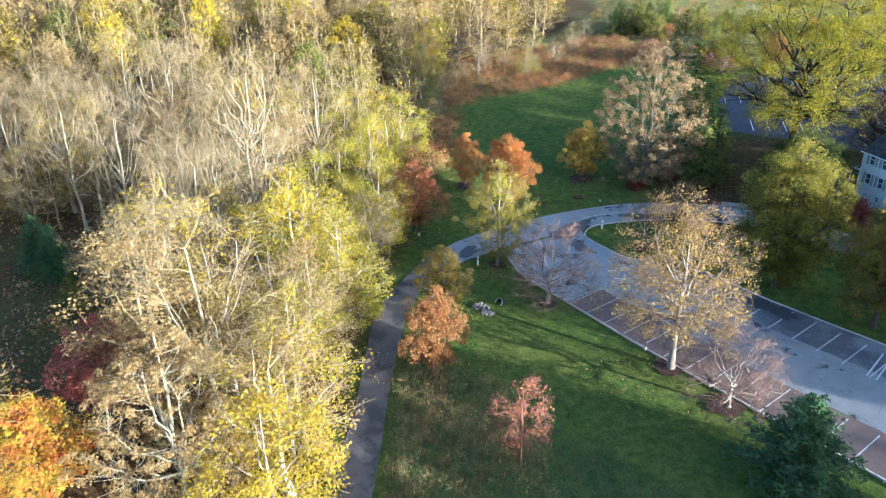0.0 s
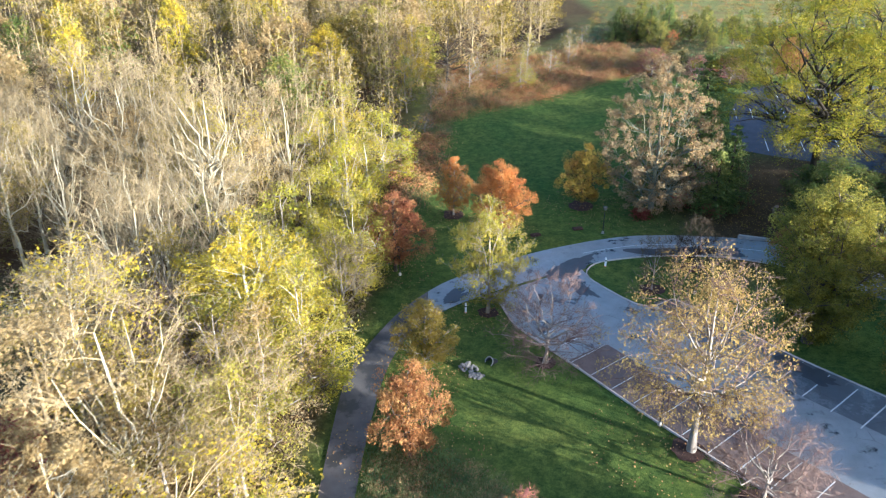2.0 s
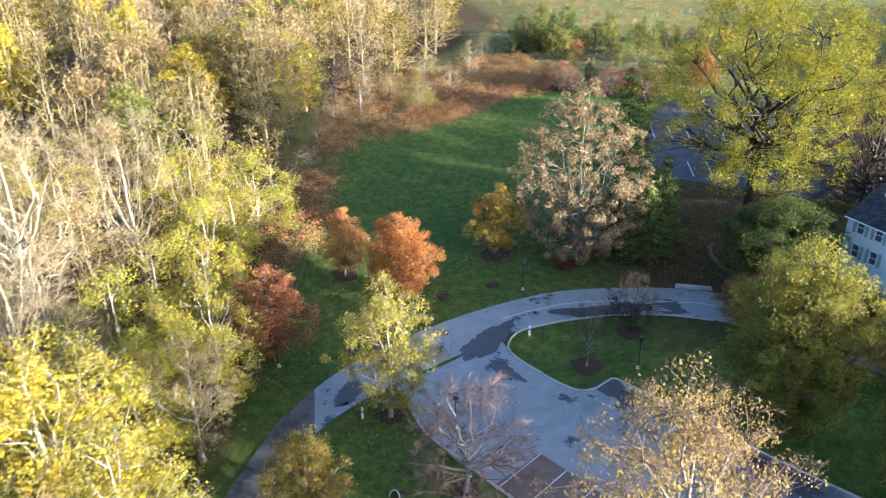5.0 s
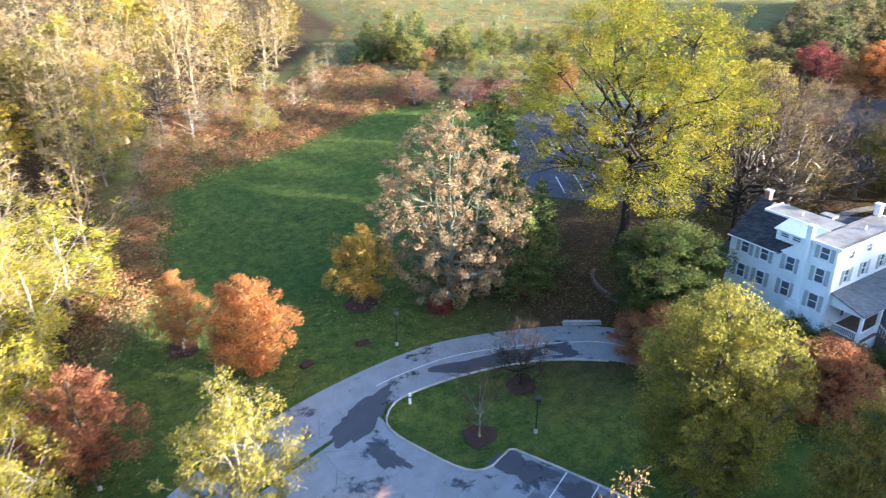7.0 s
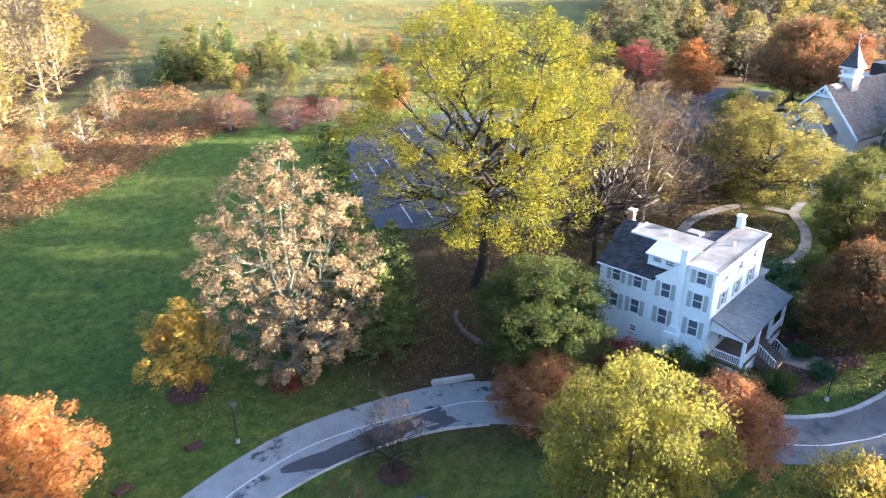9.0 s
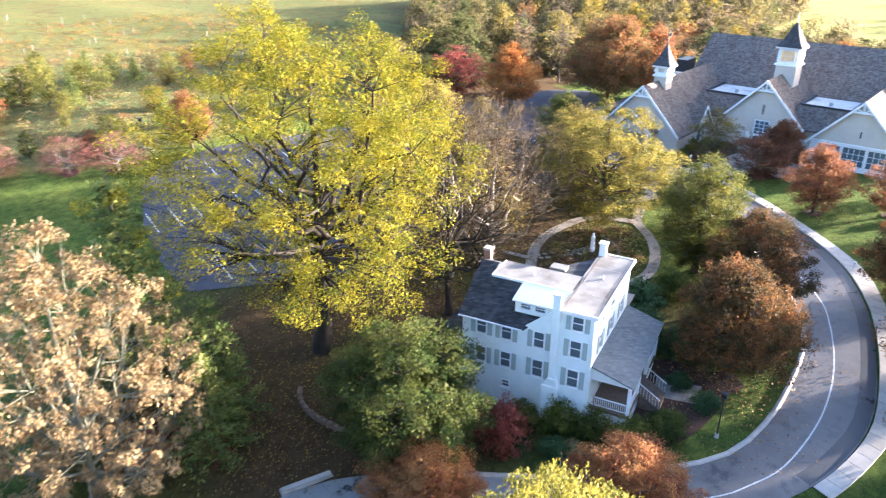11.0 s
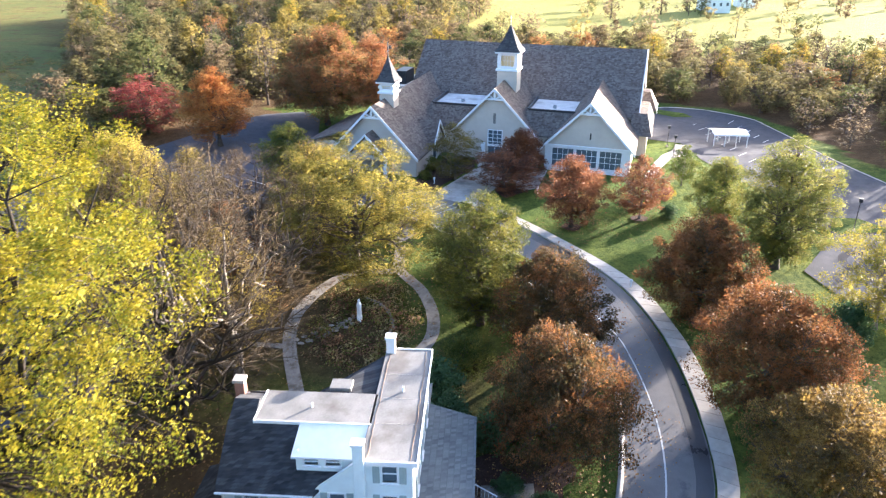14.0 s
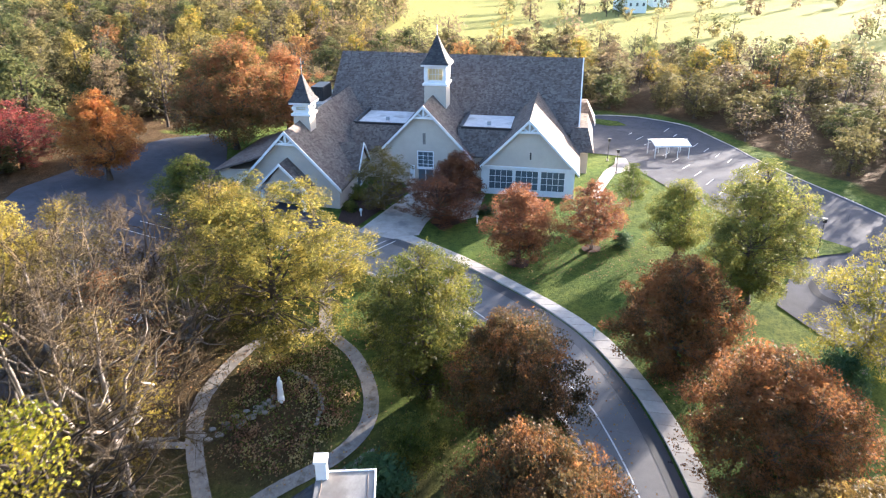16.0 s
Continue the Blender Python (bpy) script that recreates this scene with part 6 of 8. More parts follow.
KINDS = {
    "round": grow(11, 12, 10, 0.12, "round", 11, 230, 125, 0.132, 0.80, 2, subs=0, core=2200),
    "round_b": grow(12, 11, 10, 0.14, "oval", 10, 210, 120, 0.132, 0.80, 2, subs=0, core=2200),
    "dense": grow(41, 18, 12.4, 0.08, "round", 16, 430, 130, 0.145, 0.85, 2, subs=0, core=4200),
    "dome": grow(13, 10.5, 12, 0.17, "dome", 13, 320, 125, 0.132, 0.75, 2, subs=0, core=3000),
    "dome_b": grow(14, 10.5, 13, 0.17, "dome", 13, 330, 125, 0.132, 0.80, 2, subs=0, core=3200),
    "small": grow(15, 9, 7, 0.15, "oval", 9, 140, 105, 0.122, 0.58, 2, subs=0, core=800, trunk=0.016),
    "small_b": grow(16, 9, 7.5, 0.13, "round", 9, 140, 105, 0.122, 0.60, 2, subs=0, core=900, trunk=0.016),
    "airy": grow(17, 14, 9, 0.10, "oval", 12, 210, 90, 0.132, 0.72, 4, subs=1, core=450, bunch=110, trunk=0.014),
    "lot_tree": grow(18, 18, 14, 0.29, "oval", 14, 330, 52, 0.132, 0.9, 5, subs=2, core=300, bunch=150, trunk=0.017, twig_r=0.015),
    "oak": grow(19, 30, 30, 0.27, "oak", 30, 700, 210, 0.132, 1.15, 3, subs=1, core=2800, bunch=205, trunk=0.024, lean=0.05, gnarl=0.016, limb=0.6, thin=0.6),
    "spready": grow(44, 15, 16, 0.12, "oak", 18, 420, 185, 0.13, 0.85, 2, subs=0, core=2000, bunch=80, trunk=0.024),
    "spread": grow(20, 22, 18.5, 0.03, "oval", 18, 560, 62, 0.185, 0.62, 3, subs=1, trunk=0.016, lean=0.05, droop=0.1),
    "bare_small": grow(21, 8.5, 10, 0.16, "dome", 13, 170, 0, 0.2, 0.95, 8, subs=3, trunk=0.024, twig_r=0.013, top=0.42, limb=0.7, gnarl=0.02),
    "bare_small_b": grow(22, 10, 9, 0.16, "vase", 9, 110, 0, 0.2, 0.9, 8, subs=3, trunk=0.018, twig_r=0.013),
    "bare_big": grow(23, 20, 17, 0.20, "oak", 26, 210, 0, 0.2, 1.25, 5, subs=2, trunk=0.018, twig_r=0.023, lean=0.06, limb=0.6, gnarl=0.018),
    "bare_old": grow(61, 16, 15, 0.10, "oak", 17, 150, 0, 0.2, 1.25, 4, subs=2, trunk=0.02, twig_r=0.024, lean=0.07, limb=0.75, gnarl=0.03),
    "wild_bare": grow(24, 19, 11, 0.12, "vase", 17, 100, 0, 0.2, 1.4, 6, subs=3, trunk=0.0118, twig_r=0.014, lean=0.05, limb=0.4, gnarl=0.005),
    "wild_bare_b": grow(25, 17, 10, 0.12, "vase", 15, 95, 0, 0.2, 1.4, 6, subs=3, trunk=0.0118, twig_r=0.014, lean=0.07, limb=0.4, gnarl=0.006),
    "wild_bare_c": grow(26, 13, 10, 0.14, "oval", 10, 95, 0, 0.2, 1.3, 7, subs=3, trunk=0.011, twig_r=0.014, lean=0.07),
    "wild_leafy": grow(27, 18, 10, 0.26, "oval", 9, 90, 105, 0.156, 1.15, 2, subs=1, trunk=0.011, lean=0.06, twig_r=0.016),
    "wild_leafy_b": grow(28, 14, 9.5, 0.10, "oval", 9, 90, 105, 0.156, 1.05, 2, subs=1, trunk=0.011, lean=0.06, twig_r=0.016),
    "wild_sparse": grow(29, 18, 11, 0.26, "vase", 9, 80, 56, 0.156, 1.25, 4, subs=1, trunk=0.012, lean=0.07, twig_r=0.020),
    "wild_sparse_b": grow(30, 14, 10, 0.14, "oval", 9, 80, 58, 0.156, 1.25, 4, subs=1, trunk=0.011, lean=0.07, twig_r=0.020),
    "far_round": grow(51, 12, 10, 0.06, "round", 7, 64, 44, 0.27, 1.0, 0, subs=0, core=300),
    "far_oval": grow(52, 14, 9, 0.06, "oval", 7, 64, 44, 0.27, 1.0, 0, subs=0, core=300),
    "far_thin": grow(53, 14, 9, 0.10, "oval", 8, 46, 8, 0.36, 1.2, 3, subs=1, twig_r=0.03, trunk=0.014),
    "sapling": grow(31, 9, 4.6, 0.2, "oval", 8, 80, 7, 0.14, 0.6, 7, subs=2, trunk=0.009, twig_r=0.014),
    "shrub": grow(32, 3, 4, 0.03, "dome", 8, 80, 64, 0.10, 0.45, 1, subs=0, trunk=0.012, core=420),
    "conifer": conifer(33, 12, 6, 16),
    "conifer_b": conifer(34, 9, 6.5, 19),
}
SIZES = {"round": (12, 10), "round_b": (11, 10), "dense": (18, 12.4), "dome": (10.5, 12), "dome_b": (10.5, 13), "small": (9, 7), "small_b": (9, 7.5), "airy": (14, 9), "lot_tree": (18, 14),
         "oak": (30, 30), "spready": (15, 16), "spread": (22, 18.5), "bare_small": (8.5, 10), "bare_small_b": (10, 9), "bare_big": (20, 17), "bare_old": (16, 15), "wild_bare": (19, 11), "wild_bare_b": (17, 10),
         "wild_bare_c": (13, 10), "wild_leafy": (18, 10), "wild_leafy_b": (14, 9.5), "wild_sparse": (18, 11), "wild_sparse_b": (14, 10), "far_round": (12, 10), "far_oval": (14, 9), "far_thin": (14, 9), "sapling": (9, 4.6), "shrub": (3, 4),
         "conifer": (12, 6), "conifer_b": (9, 6.5)}
for meshes in KINDS.values():
    for me in meshes:
        if me:
            me.materials.append(M["bark_grey"])


def plant(kind, x, y, h, w, leaf="green", bark="bark_grey", label="", name="tree", category="tree", group="", turn=None, sink=0.12, twig=None):
    """A tree of a kind, h high and w wide, on the ground at x, y."""
    h0, w0 = SIZES[kind]
    turn = (x * 37.1 + y * 17.3) % 360 if turn is None else turn
    m = Matrix.Translation((x, y, zg(x, y) - sink)) @ pose(0, 0, 0, 0, 0, turn) @ Matrix.Diagonal((w / w0, w / w0, h / h0, 1))
    T = new(name)
    T.matrix_world = m
    tagged(T, label, category, group)
    for nm, me, mat in (("trunk", KINDS[kind][0], bark), ("branchwork", KINDS[kind][1], twig or bark), ("crown", KINDS[kind][2], leaf)):
        if me is None or (kind == "shrub" and nm == "branchwork"):
            continue
        ob = new(nm, me)
        ob.parent = T
        ob.material_slots[0].link = "OBJECT"
        ob.material_slots[0].material = M[mat]
        if nm != "trunk":
            ob["kind"] = "stuff"
    return T


# single trees of the grounds
plant("oak", 55.1, 111.0, 30.5, 30, "oak", "bark_black", "huge golden-green oak with dark spreading limbs", turn=40)
plant("bare_big", 67.4, 105.5, 22, 16, bark="bark_black", twig="twig_dark", label="tall bare brown tree behind the white house")
plant("spread", 32.4, 109.7, 22.8, 17.2, "pinkbrown", "bark_lichen", "pale tree with pinkish-brown hanging leaves")
plant("small_b", 22.6, 111.9, 9.7, 7.4, "goldorange", "bark_dark", "small orange and gold tree in the mown grass")
plant("round", 9.8, 103.4, 10.9, 8.6, "orange", "bark_dark", "round orange maple beside the lane")
plant("small", 3.6, 109.6, 9.0, 5.6, "orange", "bark_grey", "thin salmon-orange young tree at the wood's edge")
plant("small_b", -4.0, 93.8, 10.4, 9.2, "red", "bark_dark", "rust-red tree at the wood's edge")
plant("airy", 7.0, 83.3, 14.0, 8.5, "yellowgreen", "bark_grey", "airy yellow-green tree at the bend of the lane")
plant("bare_small", 12.2, 73.3, 9.6, 11.5, bark="bark_grey", twig="twig_pink", label="bare crab-apple tree beside the parking bays")
plant("lot_tree", 22.7, 59.9, 18.0, 14.0, "goldtan", "bark_grey", "tall thinning tree with tan-gold leaves by the bays", twig="twig_pink")
plant("bare_small", 26.1, 53.5, 7.6, 10.5, bark="bark_grey", twig="twig_pink", label="bare spreading tree in a mulch strip", turn=80)
plant("conifer_b", 27.6, 43.5, 9.0, 10.0, "darkgreen", "bark_dark", "broad dark green pine beside the car park")
plant("dense", 39.6, 75.5, 18.0, 12.4, "yellowgreen", "bark_dark", "dense tall yellow-green tree on the island")
plant("round_b", 45.6, 65.6, 14.6, 10.4, "turning", "bark_dark", "dense tree turning from green to orange")
plant("dome", 55.0, 79.0, 6.9, 10.6, "red", "bark_dark", "red-leaved domed tree beside the lane")
plant("dome_b", 46.6, 90.4, 6.6, 10.0, "red", "bark_dark", "brownish-red domed tree on the island")
plant("small", 0.0, 72.2, 8.0, 6.9, "olive", "bark_grey", "small gold-brown tree beside the drive")
plant("small_b", -1.0, 59.6, 9.6, 6.4, "rust", "bark_dark", "fuzzy rust-orange tree beside the drive")
plant("sapling", 6.4, 46.3, 9.2, 5.4, "red", "twig_red", "thin sapling with the last red leaves")
plant("bare_small_b", 26.9, 88.0, 6.6, 5.0, bark="bark_grey", twig="twig_brown", label="small bare tree in a mulch ring on the island")
plant("bare_small", 33.3, 93.2, 6.6, 6.2, bark="bark_black", twig="twig_dark", label="small dark bare tree on the island")
plant("conifer", 41.0, 117.8, 20.8, 12.0, "cedar", "bark_dark", "tall feathery green conifer behind the pale tree")
plant("conifer", 40.6, 107.4, 10.0, 7.5, "cedar", "bark_dark", "feathery green conifer beside the pale tree", turn=30)
plant("conifer", 43.0, 109.4, 13.0, 7.5, "cedar", "bark_dark", "dark conifer behind the pale tree", turn=70)
plant("dense", 50.6, 95.4, 12.4, 13.2, "deepgreen", "bark_dark", "broad green tree beside the white house")
plant("round_b", 71.4, 157.6, 8.5, 7.0, "rust", "bark_dark", "orange-brown tree at the edge of the wild field")
for k, (x, y, h, w) in enumerate(((46.8, 166.4, 5.4, 8.2), (55.2, 161.2, 4.8, 8.0), (60.2, 157.6, 5.0, 8.0))):
    plant("bare_small", x, y, h, w, bark="bark_grey", twig="twig_red", label="bare reddish tree in a mulch bed at the field's edge", group="bare trees at the field's edge", turn=70 * k)
plant("shrub", 56.2, 90.6, 4.6, 4.6, "crimson", "bark_grey", "crimson shrub at the house wall", "shrub", "shrub")
plant("spready", 97.8, 105.2, 13.4, 18.5, "olivegold", "bark_dark", "spreading gold-brown tree at the garden loop", turn=10)
plant("dense", 91.2, 89.6, 13.6, 10.2, "olivegreen", "bark_dark", "olive-green tree between path and lane")
plant("dome", 87.9, 82.3, 10.4, 11.6, "russet", "bark_dark", "domed russet tree beside the lane", group="russet trees along the lane")
plant("dome_b", 75.3, 79.6, 11.2, 12.2, "russet", "bark_dark", "domed russet tree in a mulch ring", group="russet trees along the lane")
plant("dome", 97.7, 69.4, 10.6, 12.2, "russet", "bark_dark", "domed russet tree on the church lawn", group="russet trees along the lane", turn=120)
plant("dome_b", 86.0, 64.4, 10.4, 14.0, "russet", "bark_dark", "broad russet tree beside the sidewalk", group="russet trees along the lane", turn=200)
plant("dome", 75.4, 61.6, 9.4, 13.0, "bronze", "bark_dark", "broad bronze-gold tree beside the sidewalk", group="russet trees along the lane", turn=310)
plant("shrub", 96.8, 56.6, 4.6, 4.4, "darkgreen", "bark_dark", "dark rounded shrub on the lawn", "shrub", "shrub")
plant("round_b", 115.2, 84.0, 9.4, 8.6, "maroon", "bark_dark", "red maple on the church lawn", group="maples before the church")
plant("small_b", 120.3, 76.1, 8.2, 7.8, "maroon", "bark_grey", "thinning red-brown maple on the church lawn", group="maples before the church")
plant("small", 135.1, 71.0, 6.0, 4.6, "green", "bark_grey", "small green tree at the end of the church")
plant("round_b", 119.8, 66.9, 9.2, 8.2, "green", "bark_dark", "green tree turning bronze on the lawn")
plant("dense", 110.6, 61.2, 14.6, 10.6, "softgreen", "bark_dark", "large yellow-green tree beside the car park")
plant("airy", 100.3, 53.4, 12.4, 9.5, "yellowgreen", "bark_grey", "thin pale yellow tree beside the car park")
plant("airy", 124.7, 94.8, 6.4, 10.0, "maroon", "bark_dark", "dark russet multi-stemmed tree at the church door")
plant("dome_b", 130.6, 93.4, 7.6, 8.0, "maroon", "bark_dark", "dark russet tree at the church door")
plant("airy", 127.6, 102.4, 8.2, 7.4, "olive", "bark_grey", "brownish small tree in the bed by the walk")
plant("round_b", 126.9, 140.5, 12.4, 11.5, "orange", "bark_dark", "orange-red tree beyond the north car park")
plant("airy", 127.3, 154.0, 9.5, 10.5, "crimson", "bark_dark", "crimson tree beyond the north car park")
plant("dome_b", 146.0, 131.0, 16.4, 20, "autumn", "bark_dark", "large red and gold tree behind the church")
plant("round", 160.5, 128.0, 15, 12, "autumn", "bark_dark", "orange-green tree behind the church")
plant("round_b", 115.5, 122.0, 9.0, 9.8, "green", "bark_dark", "green tree in the north car park")
plant("round", 108, 113.5, 9.5, 8.5, "olive", "bark_dark", "green-brown tree in the north car park")
for x, y, h, w, leaf in ((78, 108.5, 13, 10, "olive"), (84, 112, 12, 9, "russet"), (101, 112, 12, 9, "olive"), (91, 120, 13, 10, "olive"), (70, 114, 13, 9, "olive")):
    plant("wild_sparse_b", x, y, h, w, leaf, "bark_dark", "half-bare tree with dull gold leaves near the garden", group="half-bare trees by the garden")
for k, (x, y, h, w) in enumerate(((80, 113.5, 17, 15), (88, 115, 15, 13), (73, 110, 18, 14), (95, 115, 13, 11), (77, 107.5, 16, 15), (85, 109.5, 14, 14), (91.5, 110, 12, 12), (82, 119, 16, 14))):
    plant("bare_old", x, y, h, w, bark=("bark_grey", "bark_dark")[k % 2], twig="twig_brown", label="bare crooked grey-brown tree near the garden", group="bare trees by the garden")
plant("dome", 88.0, 126.5, 14.5, 14, "olivegold", "bark_dark", "domed olive-gold tree beside the north car park")
for x, y, h, w, leaf in ((103, 128, 8, 8, "olive"), (98, 136, 9, 9, "olive"), (90, 138, 9, 8, "olive")):
    plant("wild_sparse_b", x, y, h, w, leaf, "bark_grey", "half-bare brownish tree in the north car park", group="trees of the north car park")
for x, y, h, w, leaf in ((60.0, 87.7, 3.6, 4.0, "green"), (59.3, 90.8, 2.4, 3.2, "green"), (60.9, 85.0, 3.4, 3.8, "deepgreen"), (62.6, 82.6, 2.6, 4.2, "green"), (64.6, 80.9, 2.4, 4.0, "deepgreen"), (57.8, 86.6, 1.8, 2.8, "darkgreen"), (66.4, 81.0, 1.5, 3.0, "green"), (70.2, 79.6, 1.6, 2.8, "darkgreen"), (58.8, 85.6, 1.4, 2.2, "straw"),
                         (76.0, 84.5, 3.2, 4.0, "darkgreen"), (75.5, 88.6, 4.0, 5.0, "darkgreen"), (79.5, 90.5, 4.2, 5.5, "darkgreen"), (84.0, 89.2, 4.0, 5.0, "green"), (71.5, 82.5, 1.5, 2.4, "darkgreen"), (98.5, 95.0, 3.0, 3.6, "green")):
    plant("shrub", x, y, h, w, leaf, "bark_dark", "clipped green shrub by the house" if leaf != "straw" else "pale yellowish shrub by the house", "shrub", "shrub", "shrubs round the house")
for x, y, h, w, leaf in ((130.2, 106.6, 2.4, 2.6, "green"), (126, 106.4, 1.6, 2.2, "green"), (134, 104.6, 1.3, 2.0, "darkgreen"), (134.6, 93.6, 1.3, 1.6, "darkgreen"), (131.5, 93.4, 1.2, 1.8, "darkgreen"), (127, 94.0, 1.1, 1.6, "darkgreen"),
                         (122.0, 72.6, 1.8, 2.6, "darkgreen"), (129.5, 73.0, 1.8, 2.4, "yellow"), (135.3, 92.0, 1.2, 1.6, "darkgreen"), (114, 67.5, 1.8, 3.6, "brush"), (129, 89.4, 1.2, 2.0, "darkgreen")):
    plant("shrub", x, y, h, w, leaf, "bark_dark", "low shrub in a bed beside the church", "shrub", "shrub", "shrubs round the church")
for x, y, h, w in ((37, 111, 2.2, 4), (30.5, 107.8, 1.6, 3.2), (40.5, 107.5, 1.8, 3.4)):
    plant("shrub", x, y, h, w, "crimson", "bark_dark", "dark red shrub under the pale tree", "shrub", "shrub")


# ---- the wood on the left, tree by tree ----
def wood():
    rng = np.random.RandomState(5)
    spots, fixed = [], ((-16.4, 71.3, 6), (-32.9, 70.5, 6), (-23.6, 65.8, 6), (-20.1, 42.8, 6), (-30.8, 42.1, 6), (-32, 52.5, 6), (-26, 36, 6), (-38, 46, 7), (-8.7, 84, 6), (-27, 99, 3), (-18.5, 36.5, 6), (-24, 31, 5))
    kinds = [("wild_bare", 0, "bark_pale"), ("wild_bare_b", 0, "bark_pale"), ("wild_bare_c", 0, "twig_tan"), ("wild_leafy", "yellow", "bark_grey"), ("wild_leafy_b", "olive", "bark_grey"), ("wild_sparse", "yellow", "bark_pale"),
             ("wild_sparse_b", "tan", "twig_tan"), ("wild_leafy_b", "yellowgreen", "bark_grey"), ("wild_sparse", "olive", "bark_pale"), ("wild_leafy", "tan", "twig_tan"), ("wild_bare_c", 0, "twig_pink"), ("wild_leafy_b", "green", "bark_grey")]
    odds = np.array([0.15, 0.13, 0.13, 0.06, 0.08, 0.09, 0.13, 0.03, 0.07, 0.09, 0.07, 0.03])
    words = {"yellow": "wild tree with bright yellow leaves in the wood", "olive": "wild tree with olive-gold leaves in the wood", "tan": "wild tree with dry tan leaves in the wood", "goldtan": "wild tree with gold-tan leaves in the wood",
             "yellowgreen": "wild tree with yellow-green leaves in the wood", "green": "green wild tree in the wood", "lime": "wild tree with lime-yellow leaves at the wood's edge", 0: "bare pale-stemmed tree in the wood"}
    tries = 0
    while len(spots) < 252 and tries < 9000:
        tries += 1
        y = rng.uniform(34, 238)
        x = rng.uniform(-75 - 0.35 * max(0, y - 90), wood_edge(y) - 0.6)
        if wooded(x, y) < 0.5 or (x < -40 and y < 40) or (y < 38 and x > -30):
            continue
        if any((x - a) ** 2 + (y - b) ** 2 < r * r for a, b, r in fixed):
            continue
        gap = 3.9 if y < 120 else 5.0
        if any((x - a) ** 2 + (y - b) ** 2 < gap * gap for a, b in spots):
            continue
        spots.append((x, y))
        k = rng.choice(len(kinds), p=odds / odds.sum())
        kind, leaf, bark = kinds[k]
        if x < -14 and 62 < y < 125 and rng.uniform() < 0.4:
            kind, leaf, bark = (rng.choice(["wild_bare", "wild_bare_b"]), 0, "bark_pale")
        if y < 72 and leaf in ("yellow", "yellowgreen", "green") and rng.uniform() < 0.5:
            kind, leaf, bark = (("wild_bare_c", 0, "twig_pink"), ("wild_leafy", "tan", "twig_tan"), ("wild_sparse_b", "goldtan", "twig_tan"), ("wild_bare", 0, "bark_pale"))[rng.randint(4)]
        if y > 126:
            kind = rng.choice(["far_thin", "far_thin", "far_oval"])
            leaf, bark = leaf or ("tan", "olive", "olive")[int(abs(x) * 7) % 3], "twig_tan"
        edge = wood_edge(y) - x
        if edge < 13 and 60 < y < 128 and rng.uniform() < 0.8:
            kind, leaf, bark = ("wild_leafy_b", rng.choice(["yellow", "lime", "lime", "yellowgreen"]), "bark_grey")
        h = rng.uniform(0.85, 1.15) * (SIZES[kind][0] * (1.2 if y > 126 else 1) if edge > 6 else min(13, SIZES[kind][0]))
        plant(kind, x, y, h, SIZES[kind][1] * rng.uniform(0.95, 1.3), leaf or "tan", bark, words[leaf], group="trees of the wood", turn=rng.uniform(0, 360),
              twig="twig_tan" if bark == "bark_pale" else None)


wood()
for kind, x, y, h, w, leaf, words in (("wild_sparse_b", -12.6, 47.5, 12, 10.5, "tan", "tree with dry tan leaves beside the drive"), ("wild_sparse_b", -13.6, 55.0, 12.5, 10, "yellowgreen", "thinning yellow-green tree beside the drive"),
                                      ("wild_leafy_b", -12.0, 39.5, 13, 10, "yellow", "tree with yellow leaves beside the drive"), ("wild_sparse_b", -13.2, 62.0, 13, 11, "tan", "tree with dry tan leaves beside the drive"),
                                      ("wild_sparse_b", -18.0, 51.5, 14, 11, "olive", "tree with olive-gold leaves in the wood"), ("wild_leafy_b", -18.5, 58.5, 12, 10, "tan", "tree with dry tan leaves in the wood"),
                                      ("wild_leafy_b", -11.4, 67.0, 10, 9, "lime", "lime-yellow tree beside the drive"), ("wild_leafy_b", -12.5, 77.0, 11, 9.5, "lime", "lime-yellow tree beside the drive"), ("wild_leafy_b", -10.4, 85.5, 11, 9, "lime", "lime-yellow tree at the wood's edge")):
    plant(kind, x, y, h, w, leaf, "bark_grey", words, group="trees along the drive", twig="twig_tan")
# unseen trees added south of the car park, to shade lot, island and lawn
for x, y, h, w in ((60, 49, 14, 11), (68, 47.5, 16, 11), (77, 47, 17, 12), (86, 44, 17, 12), (72, 36, 13, 11)):
    plant("dense", x, y, h, w, "yellowgreen", "bark_dark", "unseen dense yellow-green tree added south of the car park for its shade")
for x, y, h, w in ((46, 29, 10, 10), (55, 24, 11, 10), (63, 18, 11, 11)):
    plant("round_b", x, y, h, w, "yellowgreen", "bark_dark", "unseen spreading yellow-green tree added south of the car park for its shade")
plant("round_b", 30, 20, 8, 9, "yellowgreen", "bark_dark", "unseen low spreading yellow-green tree added to shade the lower lawn")
plant("round_b", 37, 25, 9, 11, "yellowgreen", "bark_dark", "unseen low spreading yellow-green tree added to shade the lower lawn")
# trees that stand out in the wood
plant("airy", -16.4, 71.3, 17.0, 13.5, "yellow", "bark_pale", "pale-stemmed tree with bright yellow leaves beside the drive")
plant("wild_leafy_b", -8.6, 88.2, 13.5, 9, "yellowgreen", "bark_grey", "yellow-green tree at the wood's edge")
plant("wild_leafy_b", -4.0, 157.0, 17.0, 5.6, "yellow", "bark_grey", "tall slim yellow tree on the wooded bank")
plant("wild_leafy_b", -4.6, 148.8, 11.0, 7.5, "green", "bark_grey", "leafy bright green tree on the wooded bank")
